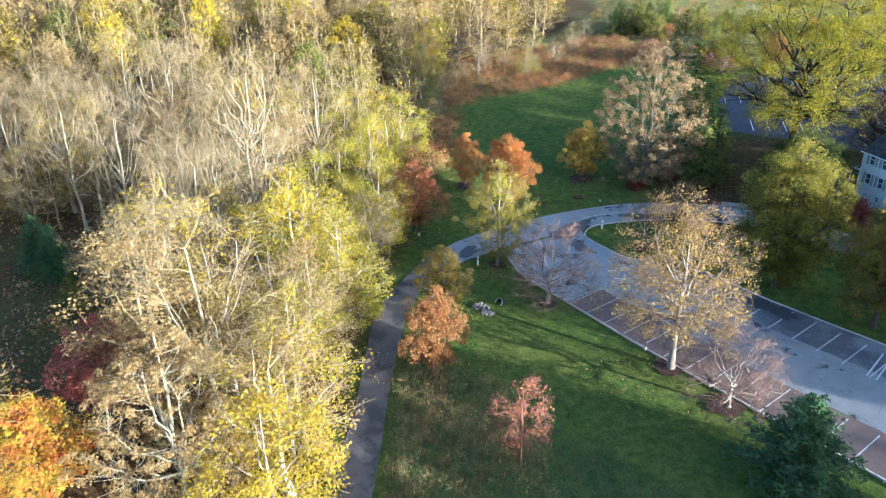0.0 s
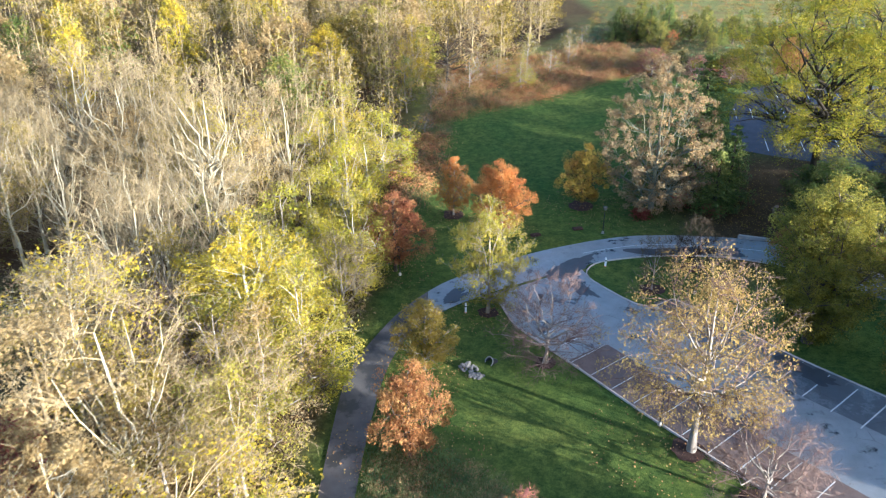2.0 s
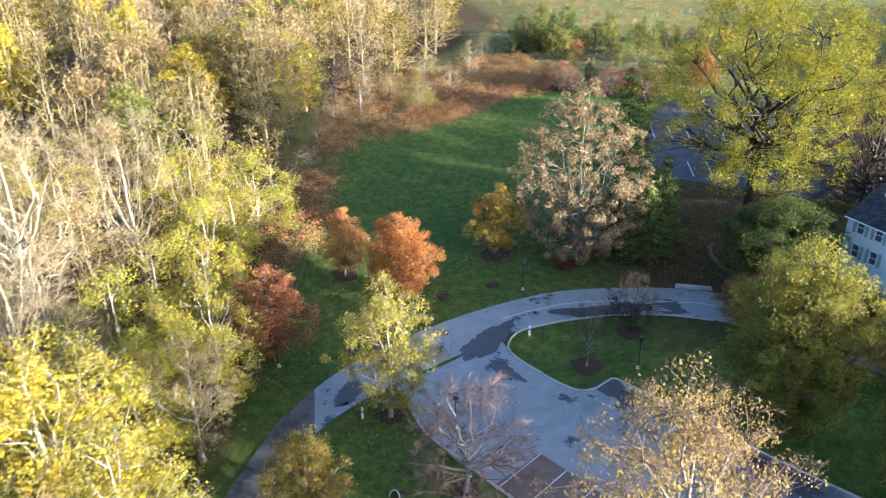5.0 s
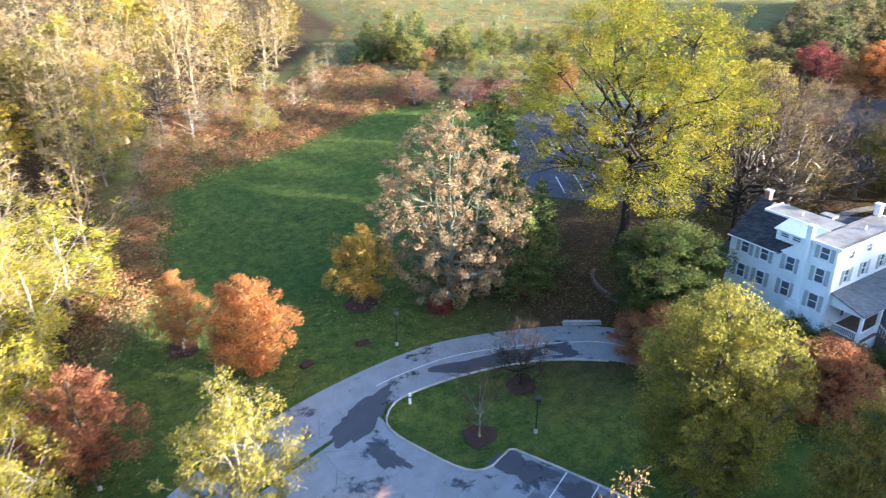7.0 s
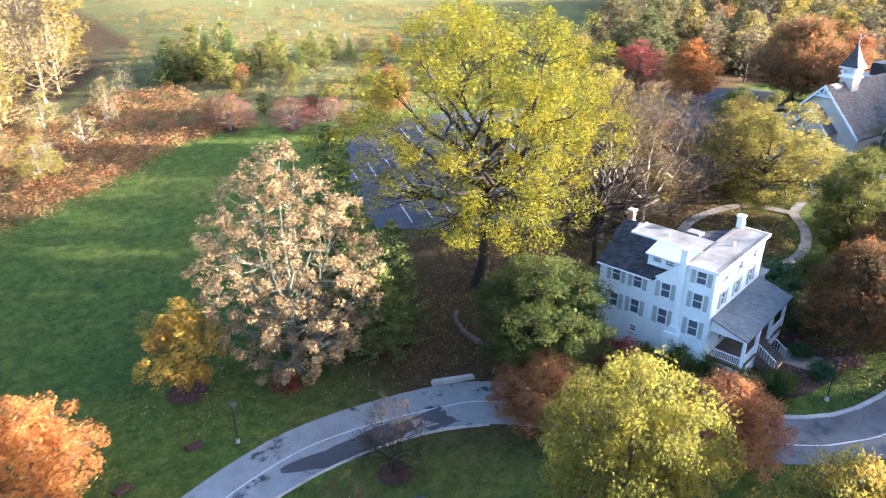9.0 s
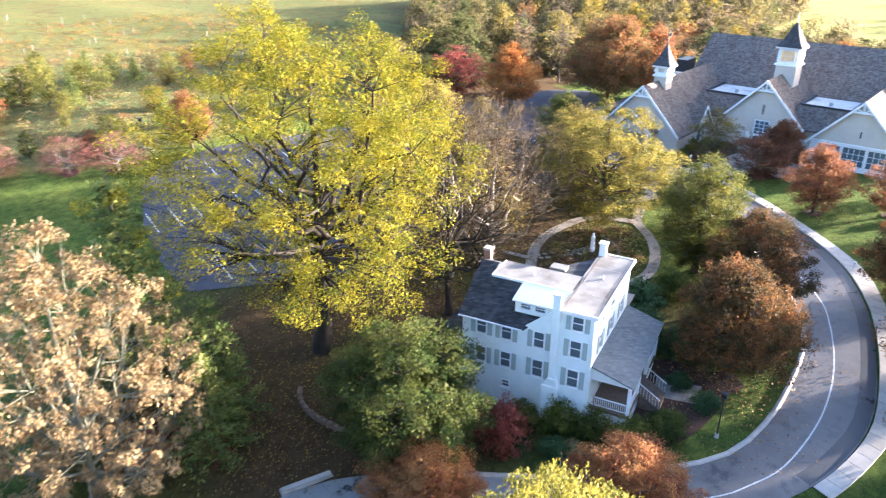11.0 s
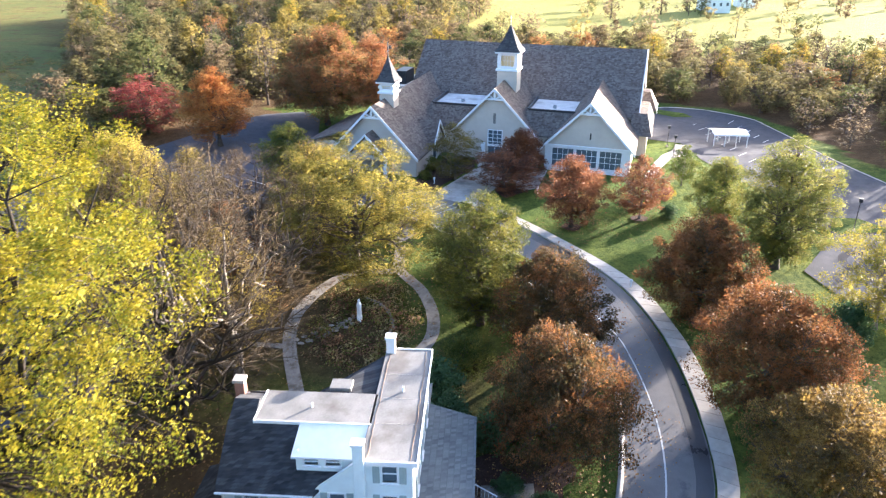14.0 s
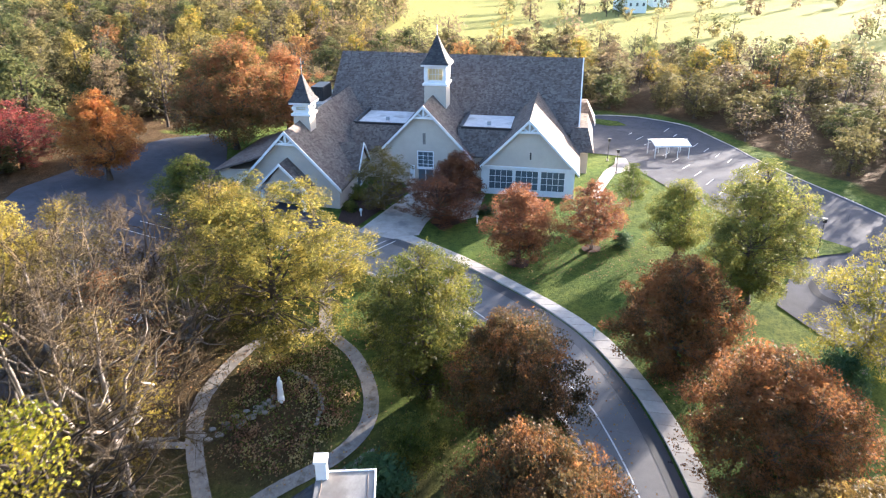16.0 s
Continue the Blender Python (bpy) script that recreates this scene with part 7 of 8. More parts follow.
plant("bare_big", 3.5, 167.0, 13.0, 13.0, bark="bark_black", twig="twig_dark", label="dark-limbed bare tree on the wooded bank")
plant("wild_leafy_b", 18.7, 162.5, 6.5, 6.0, "yellowgreen", "bark_grey", "rounded yellow-green small tree on the bank")
plant("lot_tree", -32.9, 70.5, 13.5, 12.8, "goldtan", "bark_pale", "broad gold-tan tree at the clearing's edge")
plant("bare_big", -23.6, 65.8, 12.2, 13.6, bark="twig_pink", label="bare pinkish-brown tree with fine twigs")
plant("bare_big", -40.0, 105.5, 23.0, 18, bark="bark_pale", twig="twig_tan", label="tall bare tree with pale spreading limbs", turn=20)
plant("bare_big", -27.0, 99.0, 24.0, 15, bark="bark_pale", twig="twig_tan", label="tall bare tree with pale spreading limbs", turn=140)
plant("bare_big", -52.0, 118.0, 22.0, 16, bark="bark_pale", twig="twig_tan", label="tall bare tree with pale spreading limbs", turn=250)
plant("bare_small_b", -8.8, 79.7, 10.5, 9.5, bark="bark_grey", twig="twig_tan", label="bare tree with drooping twigs beside the drive")
plant("spread", -20.1, 42.8, 15.5, 13.5, "tan", "bark_pale", "pale-limbed tree with curled tan leaves", turn=60)
plant("round_b", -30.8, 42.1, 9.8, 9, "flame", "bark_dark", "tree in orange, red and green at the wood's foot")
plant("small_b", -30.4, 53.0, 9.9, 8.6, "crimson", "bark_dark", "dark red tree below the wood", turn=30)
plant("conifer_b", -51, 82, 8, 6, "darkgreen", "bark_dark", "dark green spruce in the clearing", group="spruces of the clearing")
plant("conifer_b", -47.2, 78.7, 8, 5.6, "darkgreen", "bark_dark", "dark green spruce in the clearing", group="spruces of the clearing", turn=50)
plant("conifer_b", -42, 72, 5, 4.5, "green", "bark_dark", "small green spruce in the clearing", group="spruces of the clearing")
plant("wild_leafy_b", -27.5, 93, 11, 9, "green", "bark_grey", "leafy green tree among bare stems")
plant("wild_leafy_b", -20, 88, 11, 9, "green", "bark_grey", "leafy green tree among bare stems", turn=90)


# ---- far woods, fields and brush ----
def far_tree(rng, x, y, h, w, lumps, n):
    """A small leafy crown for the distant belts: trunk and loose leaf clumps."""
    z = zg(x, y)
    P = []
    for k in range(lumps):
        a, s = rng.uniform(0, 6.28), rng.uniform(0.0, 1)
        r = w / 2 * math.sin(math.pi * (0.2 + 0.74 * s)) * rng.uniform(0.2, 1)
        c = np.array([x + r * math.cos(a), y + r * math.sin(a), z + h * (0.1 + 0.84 * s)])
        P.append(c + rng.normal(0, 1, (n, 3)) * np.array([0.2, 0.2, 0.14]) * w * 0.5)
    m = lumps * n // 7
    s, a, u = rng.uniform(0.02, 0.85, m), rng.uniform(0, 6.283, m), rng.uniform(0.1, 0.75, m) * w / 2
    r = u * np.sin(np.pi * (0.22 + 0.7 * s))
    return np.concatenate(P), np.stack([x + r * np.cos(a), y + r * np.sin(a), z + h * (0.04 + 0.84 * s)], 1), tube([(x, y, z - 0.2), (x, y, z + h * 0.75)], [0.02 * h, 0.006 * h], 5)


def belt(name, seed, count, region, accept, hs, leaf, size, label, lumps=9, n=16, ratio=0.62):
    rng = np.random.RandomState(seed)
    leaves, inner, stems, made = [], [], [], 0
    while made < count:
        x, y = rng.uniform(region[0], region[1]), rng.uniform(region[2], region[3])
        if not accept(x, y):
            continue
        h = rng.uniform(*hs)
        a, c, b = far_tree(rng, x, y, h, h * ratio * rng.uniform(0.8, 1.3), lumps, n)
        leaves.append(a)
        inner.append(c)
        stems.append(b)
        made += 1
    V, F = blades(rng, np.concatenate(leaves), size)
    V2, F2 = blades(rng, np.concatenate(inner), size * 2.3)
    V, F = np.concatenate([V, V2]), np.concatenate([F, F2 + len(V)])
    T = new(name)
    tagged(T, label, "woodland", kind="stuff")
    link_mesh("foliage", quads_mesh("foliage", V, F), M[leaf], T)
    V, F = joined(stems)
    link_mesh("stems", quads_mesh("stems", V, F), M["bark_dark"], T)
    return T




def plain(me):
    """Corner points and faces of a mesh, as arrays."""
    co = np.zeros(len(me.vertices) * 3)
    me.vertices.foreach_get("co", co)
    return co.reshape(-1, 3), [np.array(p.vertices[:]) for p in me.polygons]


PLAIN = {kind: [plain(me) for me in KINDS[kind]] for kind in ("far_round", "far_oval", "far_thin")}


def near_woods():
    """The woods round the church and its car parks, tree by tree."""
    rng = np.random.RandomState(61)
    spots, kinds = [], [("far_round", "farolive"), ("far_oval", "fargreen"), ("far_round", "fargreen"), ("far_oval", "farolive"), ("far_round", "farbrown"), ("far_thin", "farbrown"),
                        ("far_oval", "fargold"), ("far_round", "farred"), ("far_oval", "turning"), ("far_thin", "farolive")]
    odds = np.array([0.15, 0.10, 0.10, 0.12, 0.13, 0.16, 0.07, 0.03, 0.04, 0.10])
    words = {"farolive": "olive-brown trees of the woods beyond the church", "fargreen": "dull green trees of the woods beyond the church", "farbrown": "brown thinning trees of the woods beyond the church",
             "fargold": "gold trees of the woods beyond the church", "farred": "rust-red trees of the woods beyond the church", "turning": "trees turning orange in the woods beyond the church"}
    gathered = {}
    for tries in range(9000):
        x, y = rng.uniform(98, 262), rng.uniform(0, 235)
        if not far_woodland(x, y) or any((x - a) ** 2 + (y - b) ** 2 < 42 for a, b in spots):
            continue
        if len(spots) == 300:
            break
        spots.append((x, y))
        kind, leaf = kinds[rng.choice(len(kinds), p=odds / odds.sum())]
        low = rng.choice([0.5, 0.65, 0.8]) if y < lot_edge(x) and x < 200 else (0.72 if x > 176 and y < 150 else 1.0)
        gathered.setdefault(leaf, []).append((kind, Matrix.Translation((x, y, zg(x, y) - 0.2)) @ pose(0, 0, 0, 0, 0, rng.uniform(0, 360))
                                              @ Matrix.Diagonal((low ** 0.5 * rng.uniform(0.85, 1.2), low ** 0.5 * rng.uniform(0.85, 1.2), low * rng.uniform(0.75, 1.15), 1))))
    for k in range(26):
        x, y = 118 + 2.1 * k + rng.uniform(-1, 1), (156.5, 161, 166)[k % 3] + rng.uniform(-1.5, 1.5)
        size = (0.4, 0.62, 0.85)[k % 3]
        gathered.setdefault(("fargreen", "farolive", "farbrown", "fargreen")[k % 4], []).append((("far_round", "far_oval")[k % 2], Matrix.Translation((x, y, zg(x, y) - 0.3)) @ pose(0, 0, 0, 0, 0, 47 * k) @ Matrix.Diagonal((0.9, 0.9, size, 1))))
    for leaf, trees in gathered.items():
        T = tagged(new("far_wood"), words[leaf], "woodland", kind="stuff")
        for k, (name, material) in enumerate((("stems", "bark_dark"), ("branchwork", "bark_dark"), ("foliage", leaf))):
            V, L, n = [], [], 0
            for kind, m in trees:
                if k == 1 and kind != "far_thin":
                    continue
                co, sides = PLAIN[kind][k]
                V.append(co @ np.array(m.to_3x3()).T + np.array(m.translation))
                L += [s + n for s in sides]
                n += len(co)
            if V:
                four, three = [s for s in L if len(s) == 4], [s for s in L if len(s) == 3]
                link_mesh(name, mixed_mesh(name, np.concatenate(V), four, three), M[material], T)


near_woods()
for leaf, seed, count in (("farolive", 61, 70), ("farbrown", 62, 70), ("fargreen", 63, 70), ("fargold", 64, 24)):
    belt("far_wood", seed, count, (132, 332, 60, 300), lambda x, y: far_woodland(x, y) and (x > 258 or y > 228), (9, 15), leaf, 0.5, "distant belt of mixed autumn trees", 18, 16, 0.9)


def field_bushes():
    rng = np.random.RandomState(88)
    for k in range(34):
        x, y = rng.uniform(46, 112), rng.uniform(163, 222)
        h = rng.uniform(2.4, 4.6)
        plant(("far_round", "far_oval")[k % 2], x, y, h, h * rng.uniform(0.8, 1.3), ("olive", "farolive", "autumn", "goldtan", "olivegreen")[k % 5], "bark_dark", "bushy young growth in the wild field", "bush", "bush", "bushes of the field")


field_bushes()


def far_left(x, y):
    return wood_edge(y) - x > 2 and (y > 236 or x < -75)


for leaf, seed, count in (("tan", 71, 90), ("olive", 72, 60), ("fargold", 73, 40), ("farbrown", 74, 50)):
    belt("far_wood", seed, count, (-230, 60, 60, 330), far_left, (12, 19), leaf, 0.5, "distant wood of bare and tan trees", 12, 16, 0.75)


YOUNG = [(53.0, 203.6, 8), (54.2, 197.7, 7), (65.5, 223.0, 8), (60.3, 203.0, 9), (60.7, 195.1, 6), (67.1, 193.0, 7), (68.9, 188.4, 6), (72.4, 190.3, 7), (82.9, 202.5, 6), (58.3, 212, 8), (57, 218, 9), (78, 196, 5), (73, 167, 5), (54, 170, 4), (91, 196, 6), (62, 208, 8), (51.8, 200.4, 8), (54.9, 190.5, 7), (47, 203, 8), (64.5, 197.5, 7), (75, 200, 6), (80, 207, 6), (50, 212, 8), (69, 200, 7), (86, 200, 5), (71, 207, 7)]
for k, (x, y, h) in enumerate(YOUNG):
    plant(("conifer", "far_oval", "far_round")[k % 3], x, y, h, h * 0.74, ("cedar", "olivegreen", "softgreen")[k % 3], "bark_dark", "young green tree in the wild field", group="young trees of the field")
for leaf, seed, count in (("farolive", 91, 40), ("fargreen", 92, 40), ("farbrown", 93, 40)):
    belt("far_hedge", seed, count, (230, 520, -120, 120), lambda x, y: (int((x + 0.4 * y) / 38) % 2 == 0) and noise.noise((x * 0.02, y * 0.02, 1)) > -0.1, (6, 12), leaf, 0.6, "hedges and trees between far sunny fields", 8, 12, 0.9)


def mounds(name, seed, count, region, accept, height, leaf, size, per, spread, label, category="undergrowth", stand=0.0, long=1.6):
    """Low growth over an area: many small clumps of leaves on the ground."""
    rng = np.random.RandomState(seed)
    P, made = [], 0
    while made < count:
        x, y = rng.uniform(region[0], region[1]), rng.uniform(region[2], region[3])
        if not accept(x, y):
            continue
        made += 1
        h = height * rng.uniform(0.4, 1.3)
        q = rng.normal(size=(per, 3)) * np.array([spread, spread, 0])
        q[:, 2] = rng.uniform(0, h, per) * np.exp(-(q[:, 0] ** 2 + q[:, 1] ** 2) / (2.2 * spread * spread))
        q[:, 0] += x
        q[:, 1] += y
        q[:, 2] += [zg(a, b) + 0.03 for a, b in q[:, :2]]
        P.append(q)
    V, F = blades(rng, np.concatenate(P), size, 0.35, long, stand)
    return tagged(link_mesh(name, quads_mesh(name, V, F), M[leaf]), label, category, kind="stuff")


def wood_floor(x, y):
    return wooded(x, y) > 0.4


def scrub_bank(x, y):
    e = meadow_edge(x) if x < 47 else 999
    j = 2.5 * noise.noise((x * 0.3, y * 0.3, 4))
    return -1 + 0.5 * j < y - e < 32 + 4 * j and x > wood_edge(y) - 5


for leaf, seed, count, size in (("tan", 100, 420, 0.3), ("brush", 101, 420, 0.24), ("olive", 102, 300, 0.22), ("green", 103, 300, 0.22), ("yellowgreen", 105, 160, 0.22), ("straw", 104, 260, 0.24)):
    mounds("undergrowth", seed, count, (-75, 30, 28, 200), wood_floor, 5.0 if leaf == "tan" else 2.2, leaf, size, 34, 0.9, "brown and green undergrowth of the wood")
for leaf, seed, count in (("fern", 111, 620), ("brush", 112, 560), ("goldtan", 113, 120), ("green", 114, 120), ("olive", 115, 160)):
    mounds("bracken", seed, count, (-7, 52, 112, 212), scrub_bank, 1.7, leaf, 0.14, 72, 1.0, "red-brown bracken and brush on the bank")
for leaf, seed, count in (("green", 121, 90), ("brush", 122, 150), ("crimson", 123, 40)):
    mounds("clearing_scrub", seed, count, (-80, -36, 40, 92), lambda x, y: True, 1.4, leaf, 0.25, 30, 1.0, "low dark scrub in the clearing")


for k, (x, y, h) in enumerate(((3, 158, 6), (8, 163, 7), (14, 168, 6.5), (20, 166, 5), (10, 170, 7), (26, 172, 6), (0, 151, 5), (31, 178, 5), (22, 181, 7), (-1, 140, 4), (33, 190, 6), (38, 200, 6))):
    plant("far_thin" if k % 2 else "wild_sparse_b", x, y, h, h * 0.9, ("tan", "olive", "yellowgreen")[k % 3], "bark_grey", "scrubby small tree on the red-brown bank", group="scrub trees on the bank")


mounds("tall_grass", 131, 3200, (-4.6, 20, 26, 63), tall_grass, 0.5, "grassblade", 0.034, 30, 0.45, "rough tall green grass beside the drive", "grass", 0.6, 7.0)
mounds("tall_grass", 130, 1900, (-4.6, 20, 26, 63), tall_grass, 0.42, "meadow", 0.06, 26, 0.4, "leafy green herbs in the rough grass", "grass", 0.25, 2.2)
for leaf, seed, count in (("drygrass", 133, 260), ("brush", 134, 200)):
    mounds("dry_stalks", seed, count, (-4.4, 9, 34, 62), tall_grass, 1.3, leaf, 0.03, 80, 0.6, "dry brown stalks in the rough grass", "grass", 0.5, 9.0)

for leaf, seed, count in (("drygrass", 141, 1000), ("brush", 142, 500), ("meadow", 143, 900)):
    mounds("field_tussocks", seed, count, (36, 150, 152, 235), lambda x, y: rough_field(x, y) > 0.7 and wooded(x, y) < 0.3, 0.6, leaf, 0.12, 14, 0.9, "tussocks of the wild field", "grass", 0.3, 3.0)


for leaf, seed, count, tall in (("olive", 144, 170, 1.6), ("goldtan", 145, 130, 1.2), ("fargreen", 146, 110, 1.8), ("rust", 147, 110, 1.3)):
    mounds("field_shrubs", seed, 2 * count, (30, 190, 160, 310), lambda x, y: rough_field(x, y) > 0.8 and wooded(x, y) < 0.1, tall * 1.3, leaf, 0.15, 90, 0.65, "low shrubs scattered over the wild field", "shrubs")


def leaf_fall(name, seed, spots, n, leaf="litter"):
    rng = np.random.RandomState(seed)
    P = []
    for x, y, r in spots:
        k = int(n * r)
        q = np.zeros((k, 3))
        d, a = r * rng.uniform(0, 1, k) ** 0.6, rng.uniform(0, 6.283, k)
        q[:, 0], q[:, 1] = x + d * np.cos(a), y + d * np.sin(a)
        q[:, 2] = [zg(u, v) + 0.07 for u, v in q[:, :2]]
        P.append(q)
    V, F = blades(rng, np.concatenate(P), 0.13, 1.5, 1.2)
    tagged(link_mesh(name, quads_mesh(name, V, F), M[leaf]), "fallen leaves scattered on the ground", "fallen leaves", kind="stuff")


leaf_fall("fallen_leaves", 151, [(9.8, 103.4, 6), (22.6, 111.9, 6), (3.6, 109.6, 5), (-4.2, 93.8, 5), (22.7, 59.9, 9), (-1, 60, 7), (0, 72, 5), (34, 109.5, 12), (55, 100, 8), (7, 83.3, 5)], 70)
leaf_fall("fallen_leaves", 152, [(55, 111, 17), (67, 106, 12), (85, 112, 16), (90, 100, 10), (120, 76, 7), (115, 84, 5), (75, 80, 7), (88, 82, 7), (95, 103, 9), (98, 70, 7)], 90)
leaf_fall("fallen_leaves", 154, [(80, 76.2, 6), (88, 78.5, 6), (70, 75.4, 5), (96, 83.5, 5), (74, 83, 6), (62, 96, 9), (48, 102, 9)], 60)
leaf_fall("fallen_leaves", 153, [(55, 111, 16), (60, 104, 10), (45, 110, 9)], 80, "yellow")


def garden(x, y):
    return ((x - 88) / 7.5) ** 2 + ((y - 100.3) / 5.0) ** 2 < 1


for leaf, seed, count in (("brush", 161, 70), ("green", 162, 90), ("straw", 163, 40)):
    mounds("garden_plants", seed, count, (79, 97, 94, 107), garden, 0.8, leaf, 0.14, 36, 0.45, "low faded plants in the garden bed", "plants")

# ---- small things ----
def lamp_post(x, y, h=4.1):
    L = empty("lamp_post", Matrix.Translation((x, y, zg(x, y))), "slim dark lamp post with a square lantern head", "lamp post", "lamp posts")
    bm = bmesh.new()
    bmesh.ops.create_cone(bm, cap_ends=True, segments=10, radius1=0.07, radius2=0.045, depth=h - 0.4, matrix=Matrix.Translation((0, 0, (h - 0.4) / 2)))
    part("pole", bm, M["metal_dark"], L)
    bm = bmesh.new()
    bmesh.ops.create_cone(bm, cap_ends=True, segments=12, radius1=0.2, radius2=0.14, depth=0.35, matrix=Matrix.Translation((0, 0, 0.17)))
    part("base", bm, M["concrete"], L)
    part("lantern", bevelled(boxes((-0.2, 0.2, -0.2, 0.2, h - 0.4, h)), 0.04), M["metal_dark"], L)
    part("hood", bevelled(boxes((-0.26, 0.26, -0.26, 0.26, h, h + 0.08)), 0.03), M["metal_dark"], L)


for x, y, h in ((24.2, 103.5, 3.9), (67.4, 77.5, 4.2), (21.0, 63.3, 3.8), (-3.4, 92.6, 3.8), (31.6, 86.6, 3.6), (157.4, 73.2, 3.6), (149.5, 72.2, 3.6), (123.5, 51.0, 4.2), (66.5, 162, 4.2), (12.5, 80.8, 3.6)):
    lamp_post(x, y, h)


def marker_post(x, y, h):
    P = empty("marker_post", Matrix.Translation((x, y, zg(x, y))), "white marker post with a dark band near the top", "post", "marker posts")
    part("post", bevelled(boxes((-0.11, 0.11, -0.11, 0.11, -0.1, h)), 0.02), M["white"], P)
    part("band", boxes((-0.115, 0.115, -0.115, 0.115, h * 0.62, h * 0.74)), M["metal_dark"], P)
    part("foot", boxes((-0.13, 0.13, -0.13, 0.13, 0.0, 0.08)), M["orange_paint"], P)


marker_post(4.5, 83.4, 1.2)
marker_post(22.7, 94.4, 1.2)


def lawn_sign(x, y):
    S = empty("lawn_light", Matrix.Translation((x, y, zg(x, y))), "small white bollard light on the lawn", "bollard", "bollard lights")
    part("stem", bevelled(boxes((-0.06, 0.06, -0.06, 0.06, -0.1, 0.7)), 0.01), M["white"], S)
    bm = bmesh.new()
    bmesh.ops.create_uvsphere(bm, u_segments=12, v_segments=8, radius=0.17, matrix=Matrix.Translation((0, 0, 0.85)) @ Matrix.Diagonal((1, 1, 1.25, 1)))
    part("head", bm, M["white"], S)


for x, y in ((101.8, 76.0), (124.5, 104.6), (128.8, 103.4), (125.5, 90.0)):
    lawn_sign(x, y)


def statue(x, y):
    z = zg(x, y)
    S = empty("garden_statue", Matrix.Translation((x, y, z)), "slender white stone garden statue", "statue")
    bm = bmesh.new()
    rings = []
    for r, h in ((0.34, 0.0), (0.34, 0.5), (0.26, 0.52), (0.30, 0.8), (0.27, 1.3), (0.29, 1.75), (0.22, 1.95), (0.10, 2.03), (0.15, 2.18), (0.13, 2.32), (0.03, 2.4)):
        rings.append([bm.verts.new((r * math.cos(a), r * 0.8 * math.sin(a), h)) for a in np.linspace(0, 2 * math.pi, 14, endpoint=False)])
    for a, b in zip(rings, rings[1:]):
        for k in range(14):
            bm.faces.new((a[k], a[(k + 1) % 14], b[(k + 1) % 14], b[k]))
    bm.faces.new(rings[-1])
    me = bpy.data.meshes.new("garden_statue")
    bm.to_mesh(me)
    bm.free()
    me.materials.append(M["white"])
    for p in me.polygons:
        p.use_smooth = True
    bpy.data.objects.remove(S)
    ob = new("garden_statue", me)
    ob.matrix_world = Matrix.Translation((x, y, z - 0.02))
    tagged(ob, "slender white stone garden statue", "statue")


statue(88.2, 100.9)


def rock(rng, r):
    bm = bmesh.new()
    bmesh.ops.create_icosphere(bm, subdivisions=1, radius=r)
    for v in bm.verts:
        v.co *= rng.uniform(0.7, 1.15)
        v.co.z *= 0.6
    return bm


def riprap():
    rng = np.random.RandomState(77)
    for k in range(85):
        u, v = rng.uniform(-1.5, 1.5), rng.uniform(-0.75, 0.75)
        x, y = 4.7 + 0.55 * u + 0.83 * v, 71.9 - 0.83 * u + 0.55 * v
        ob = part("rock", rock(rng, rng.uniform(0.12, 0.25)), M["stone"])
        ob.matrix_world = Matrix.Translation((x, y, zg(x, y) + 0.04)) @ pose(0, 0, 0, 0, 0, rng.uniform(0, 360))
        tagged(ob, "pale broken stone at the drain", "rock", "drain stones")
    P = empty("culvert_pipe", Matrix.Translation((6.9, 73.6, zg(6.9, 73.6) - 0.42)) @ pose(0, 0, 0, 0, 32, 38), "dark drain pipe end with a pale rim in the lawn", "pipe")
    V, F = tube([(-0.7, 0, 0.22), (0.0, 0, 0.22), (1.0, 0, 0.12)], [0.46, 0.46, 0.46], 18)
    link_mesh("pipe", quads_mesh("pipe", V, F), M["metal_dark"], P)
    ring = [(-0.72, 0.5 * math.cos(t), 0.22 + 0.5 * math.sin(t)) for t in np.linspace(0, 2 * math.pi, 19)]
    V, F = tube(ring, [0.06] * 19, 6)
    link_mesh("rim", quads_mesh("rim", V, F), M["concrete"], P)
    # added dark plate that stands for the darkness inside the pipe
    part("pipe_dark_back", boxes((0.3, 0.34, -0.4, 0.4, -0.2, 0.6)), M["metal_dark"], P)


riprap()


def garden_walls():
    rng = np.random.RandomState(9)
    for name, line in (("garden_wall_inner", [(86.0, 97.2), (88.6, 97.6), (91, 99.4), (91.8, 101.6)]), ("garden_wall_outer", [(76.5, 97.2), (79.4, 95.4), (82.2, 93.6), (84.2, 92.2)]), ("garden_wall_statue", [(84.6, 103.0), (86.6, 102.2), (88.4, 101.6)])):
        W = empty(name, Matrix(), "low dry-stone garden wall of pale stones", "garden wall")
        for p in curve_through(line, 0.33):
            for lay in range(2):
                bm = rock(rng, rng.uniform(0.15, 0.22))
                bm.transform(Matrix.Translation((p[0] + rng.normal(0, 0.05), p[1] + rng.normal(0, 0.05), zg(*p) + 0.05 + 0.16 * lay)))
                part("stone", bm, M["stone"], W)


garden_walls()


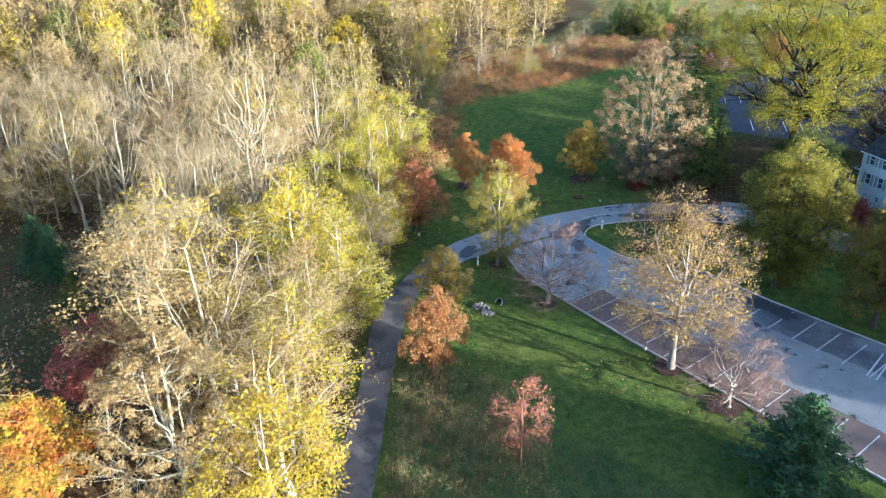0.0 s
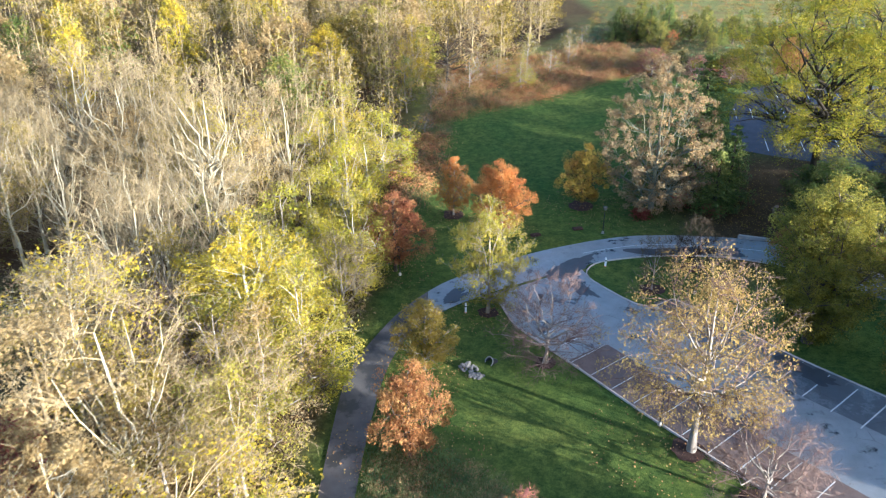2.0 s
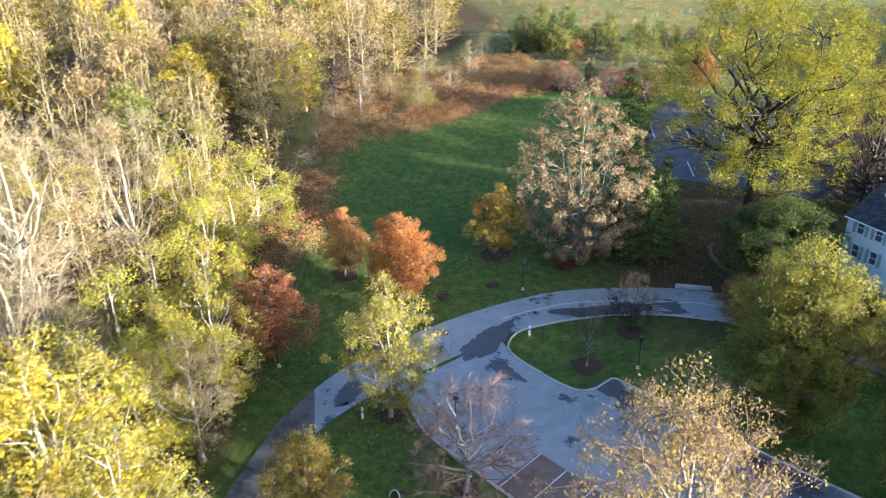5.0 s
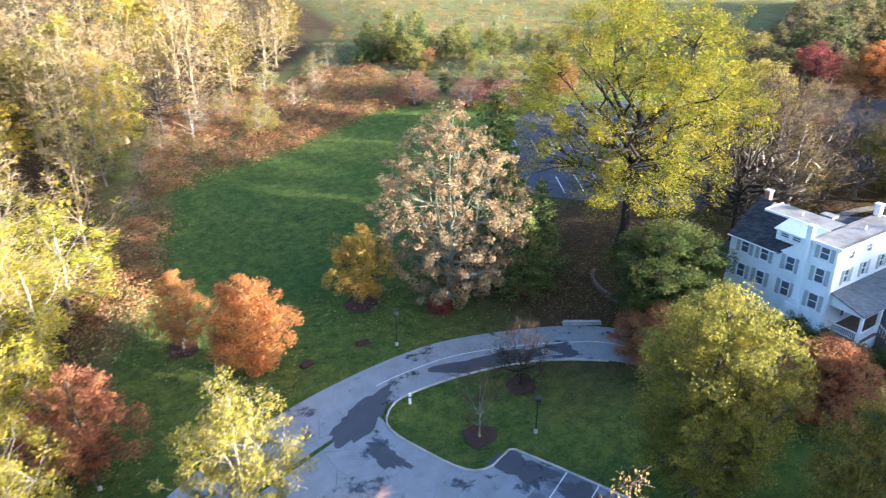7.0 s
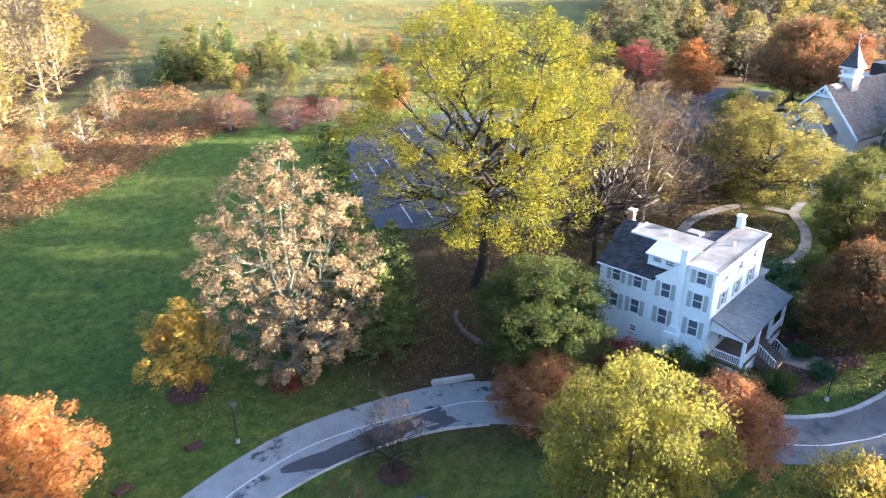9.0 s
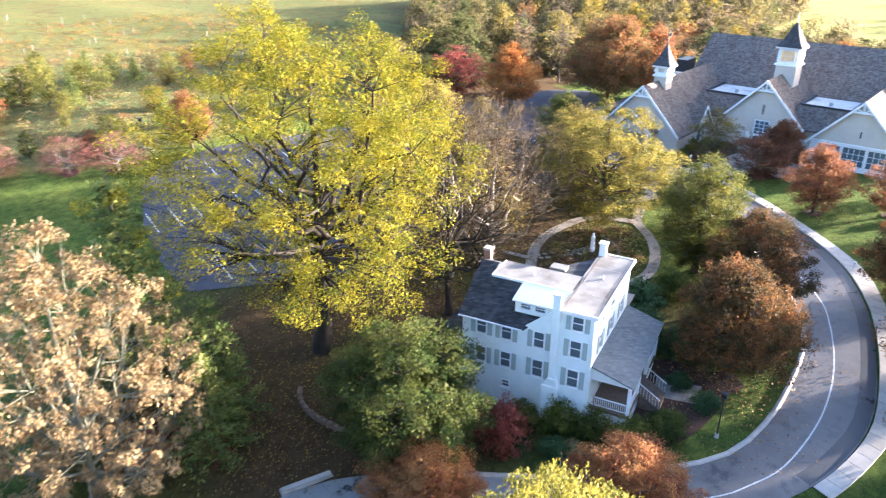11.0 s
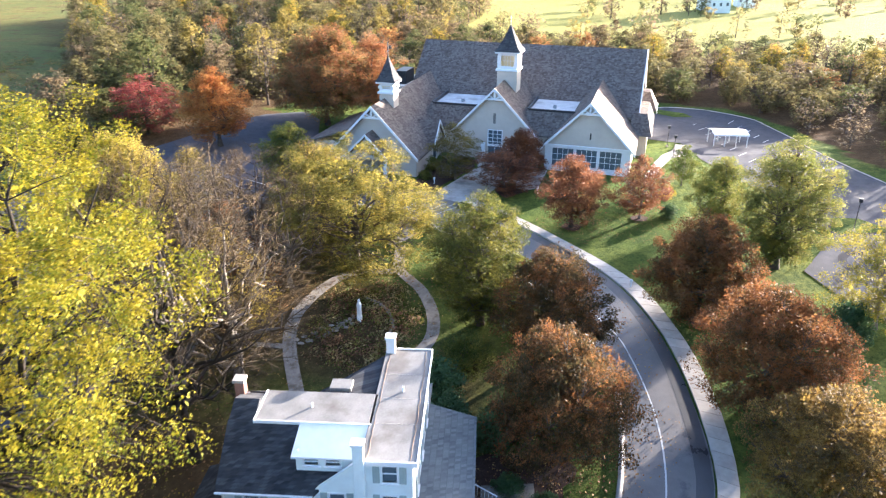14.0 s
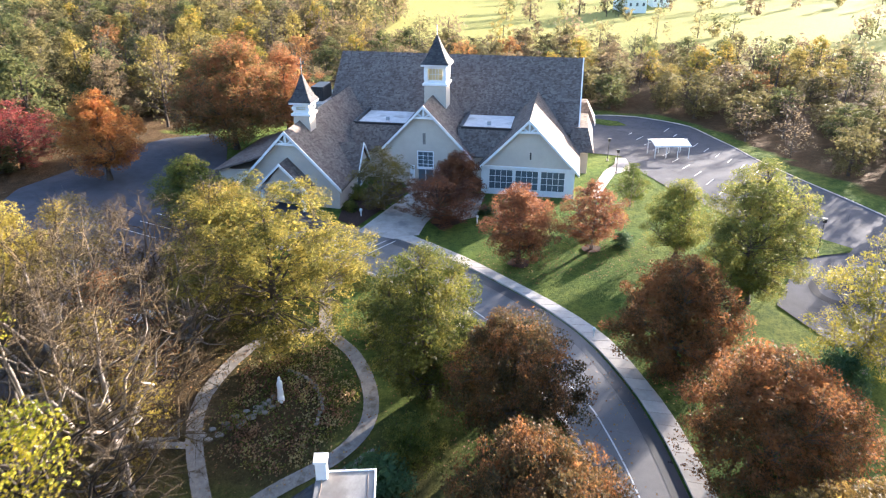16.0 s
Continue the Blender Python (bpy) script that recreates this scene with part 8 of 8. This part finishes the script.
def stone_edging():
    """The curved low edging of weathered blocks under the big oak."""
    rng = np.random.RandomState(21)
    W = empty("stone_edging", Matrix(), "curved low edging of weathered stone blocks in leaf litter", "stone edging")
    L = resampled(curve_through([(50.2, 108.3), (49.3, 107.4), (48.8, 106.0), (48.7, 104.4), (48.9, 102.9), (49.2, 101.4)], 0.4), 13)
    for a, b in zip(L, L[1:]):
        d, m = b - a, (a + b) / 2
        n = float(np.hypot(*d))
        bm = bevelled(boxes((-n / 2 + 0.015, n / 2 - 0.015, -0.2, 0.2, -0.12, rng.uniform(0.34, 0.44))), 0.05)
        bm.transform(Matrix.Translation((m[0], m[1], zg(*m))) @ pose(0, 0, 0, 0, 0, math.degrees(math.atan2(d[1], d[0])) + rng.uniform(-3, 3)))
        part("block", bm, M["wood"], W)


stone_edging()


def lane_end_kerb():
    K = empty("kerb_block", Matrix.Translation((43.6, 99.7, zg(43.6, 99.7))) @ pose(0, 0, 0, 0, 0, -20), "long pale concrete kerb block beside the lane", "kerb block")
    part("block", bevelled(boxes((-1.95, 1.95, -0.22, 0.22, -0.1, 0.34)), 0.04), M["concrete"], K)
    part("base", boxes((-2.05, 2.05, -0.32, 0.32, -0.1, 0.12)), M["concrete"], K)
    G = empty("drain_grate", Matrix.Translation((38.5, 96.5, zg(38.5, 96.5) + 0.03)) @ pose(0, 0, 0, 0, 0, -12), "steel drain grate at the edge of the lane", "drain grate")
    part("frame", boxes((-1.1, 1.1, -0.62, -0.52, 0, 0.03), (-1.1, 1.1, 0.52, 0.62, 0, 0.03), (-1.1, -1.0, -0.52, 0.52, 0, 0.03), (1.0, 1.1, -0.52, 0.52, 0, 0.03)), M["metal_grey"], G)
    for k in range(9):
        part("bar", boxes((-0.95 + 0.23 * k, -0.83 + 0.23 * k, -0.52, 0.52, 0, 0.025)), M["concrete"], G)


lane_end_kerb()


def flagstones():
    """Pale stepping stones from the garden path to the statue."""
    rng = np.random.RandomState(14)
    for p in resampled([(83.0, 104.9), (84.4, 103.9), (86.0, 102.9), (87.6, 101.6)], 7):
        for side in (-0.45, 0.4):
            x, y = p[0] + 0.5 * side + rng.normal(0, 0.06), p[1] + 0.8 * side + rng.normal(0, 0.06)
            n = rng.randint(5, 8)
            t = np.sort(rng.uniform(0, 1, n) * 0.5 + np.arange(n)) * 2 * math.pi / n
            r = rng.uniform(0.3, 0.44)
            bm = prism([(r * math.cos(a), r * 0.8 * math.sin(a)) for a in t], "x", 0, 0.07)
            bm.transform(Matrix.Translation((x, y, zg(x, y) + 0.09)) @ pose(0, 0, 0, 0, 90, 0))
            tagged(part("flagstone", bm, M["path"]), "pale irregular flagstone in the garden bed", "flagstone", "flagstones to the statue")


flagstones()


def bench(x, y, turn):
    B = empty("drain_cover", Matrix.Translation((x, y, zg(x, y))) @ pose(0, 0, 0, 0, 0, turn), "dark low drain cover in the grass", "drain cover")
    part("slab", bevelled(boxes((-0.7, 0.7, -0.4, 0.4, -0.1, 0.22)), 0.06), M["mulch"], B)


bench(14.9, 103.4, 25)
bench(21.0, 105.0, 10)


def parked_van(x, y, turn):
    z = zg(x, y) + 0.04
    C = empty("parked_van", Matrix.Translation((x, y, z)) @ pose(0, 0, 0, 0, 0, turn), "white van parked under the bare trees", "van")
    prof = [(-2.4, 0.35), (2.4, 0.35), (2.45, 0.95), (1.75, 1.1), (1.0, 1.85), (-2.35, 1.95), (-2.45, 1.0)]
    part("body", bevelled(prism(prof, "y", -0.92, 0.92), 0.06), M["white"], C)
    part("windscreen", slab([(1.70, -0.78, 1.18), (1.70, 0.78, 1.18), (1.05, 0.74, 1.82), (1.05, -0.74, 1.82)], 0.02), M["glass"], C)
    for s in (-1, 1):
        part("side_window", boxes((-1.9, 0.9, s * 0.925 - 0.01, s * 0.925 + 0.01, 1.2, 1.75)), M["glass"], C)
        for wx in (-1.5, 1.55):
            bm = bmesh.new()
            bmesh.ops.create_cone(bm, cap_ends=True, segments=16, radius1=0.35, radius2=0.35, depth=0.24, matrix=Matrix.Translation((wx, s * 0.82, 0.35)) @ pose(0, 0, 0, 90))
            wh = part("wheel", bm, M["metal_dark"], C)
            bm = bmesh.new()
            bmesh.ops.create_cone(bm, cap_ends=True, segments=12, radius1=0.2, radius2=0.2, depth=0.26, matrix=Matrix.Translation((wx, s * 0.82, 0.35)) @ pose(0, 0, 0, 90))
            part("rim", bm, M["metal_grey"], wh)


parked_van(93.2, 116.2, 150)


def field_stakes():
    rng = np.random.RandomState(31)
    for k in range(45):
        x, y = rng.uniform(60, 210), rng.uniform(225, 330)
        S = part("tree_guard", bevelled(boxes((-0.08, 0.08, -0.08, 0.08, -0.1, 1.3)), 0.02), M["path"])
        S.matrix_world = Matrix.Translation((x, y, zg(x, y)))
        tagged(S, "pale plastic sapling guard in the far field", "tree guard", "sapling guards")


field_stakes()


def sidewalk_slabs():
    """Cast slabs of the sidewalk, each set off by an open joint."""
    A, B = resampled(WALK_OUT, 46), resampled(WALK_IN, 46)
    for a0, b0, a1, b1 in zip(A, B, A[1:], B[1:]):
        u = 0.018
        a, c = a0 + (a1 - a0) * u, a1 - (a1 - a0) * u
        b, d = b0 + (b1 - b0) * u, b1 - (b1 - b0) * u
        part("slab", slab([(*p, zg(*p) + 0.135) for p in (a, c, d, b)], 0.06), M["slab"], sidewalk)


sidewalk_slabs()
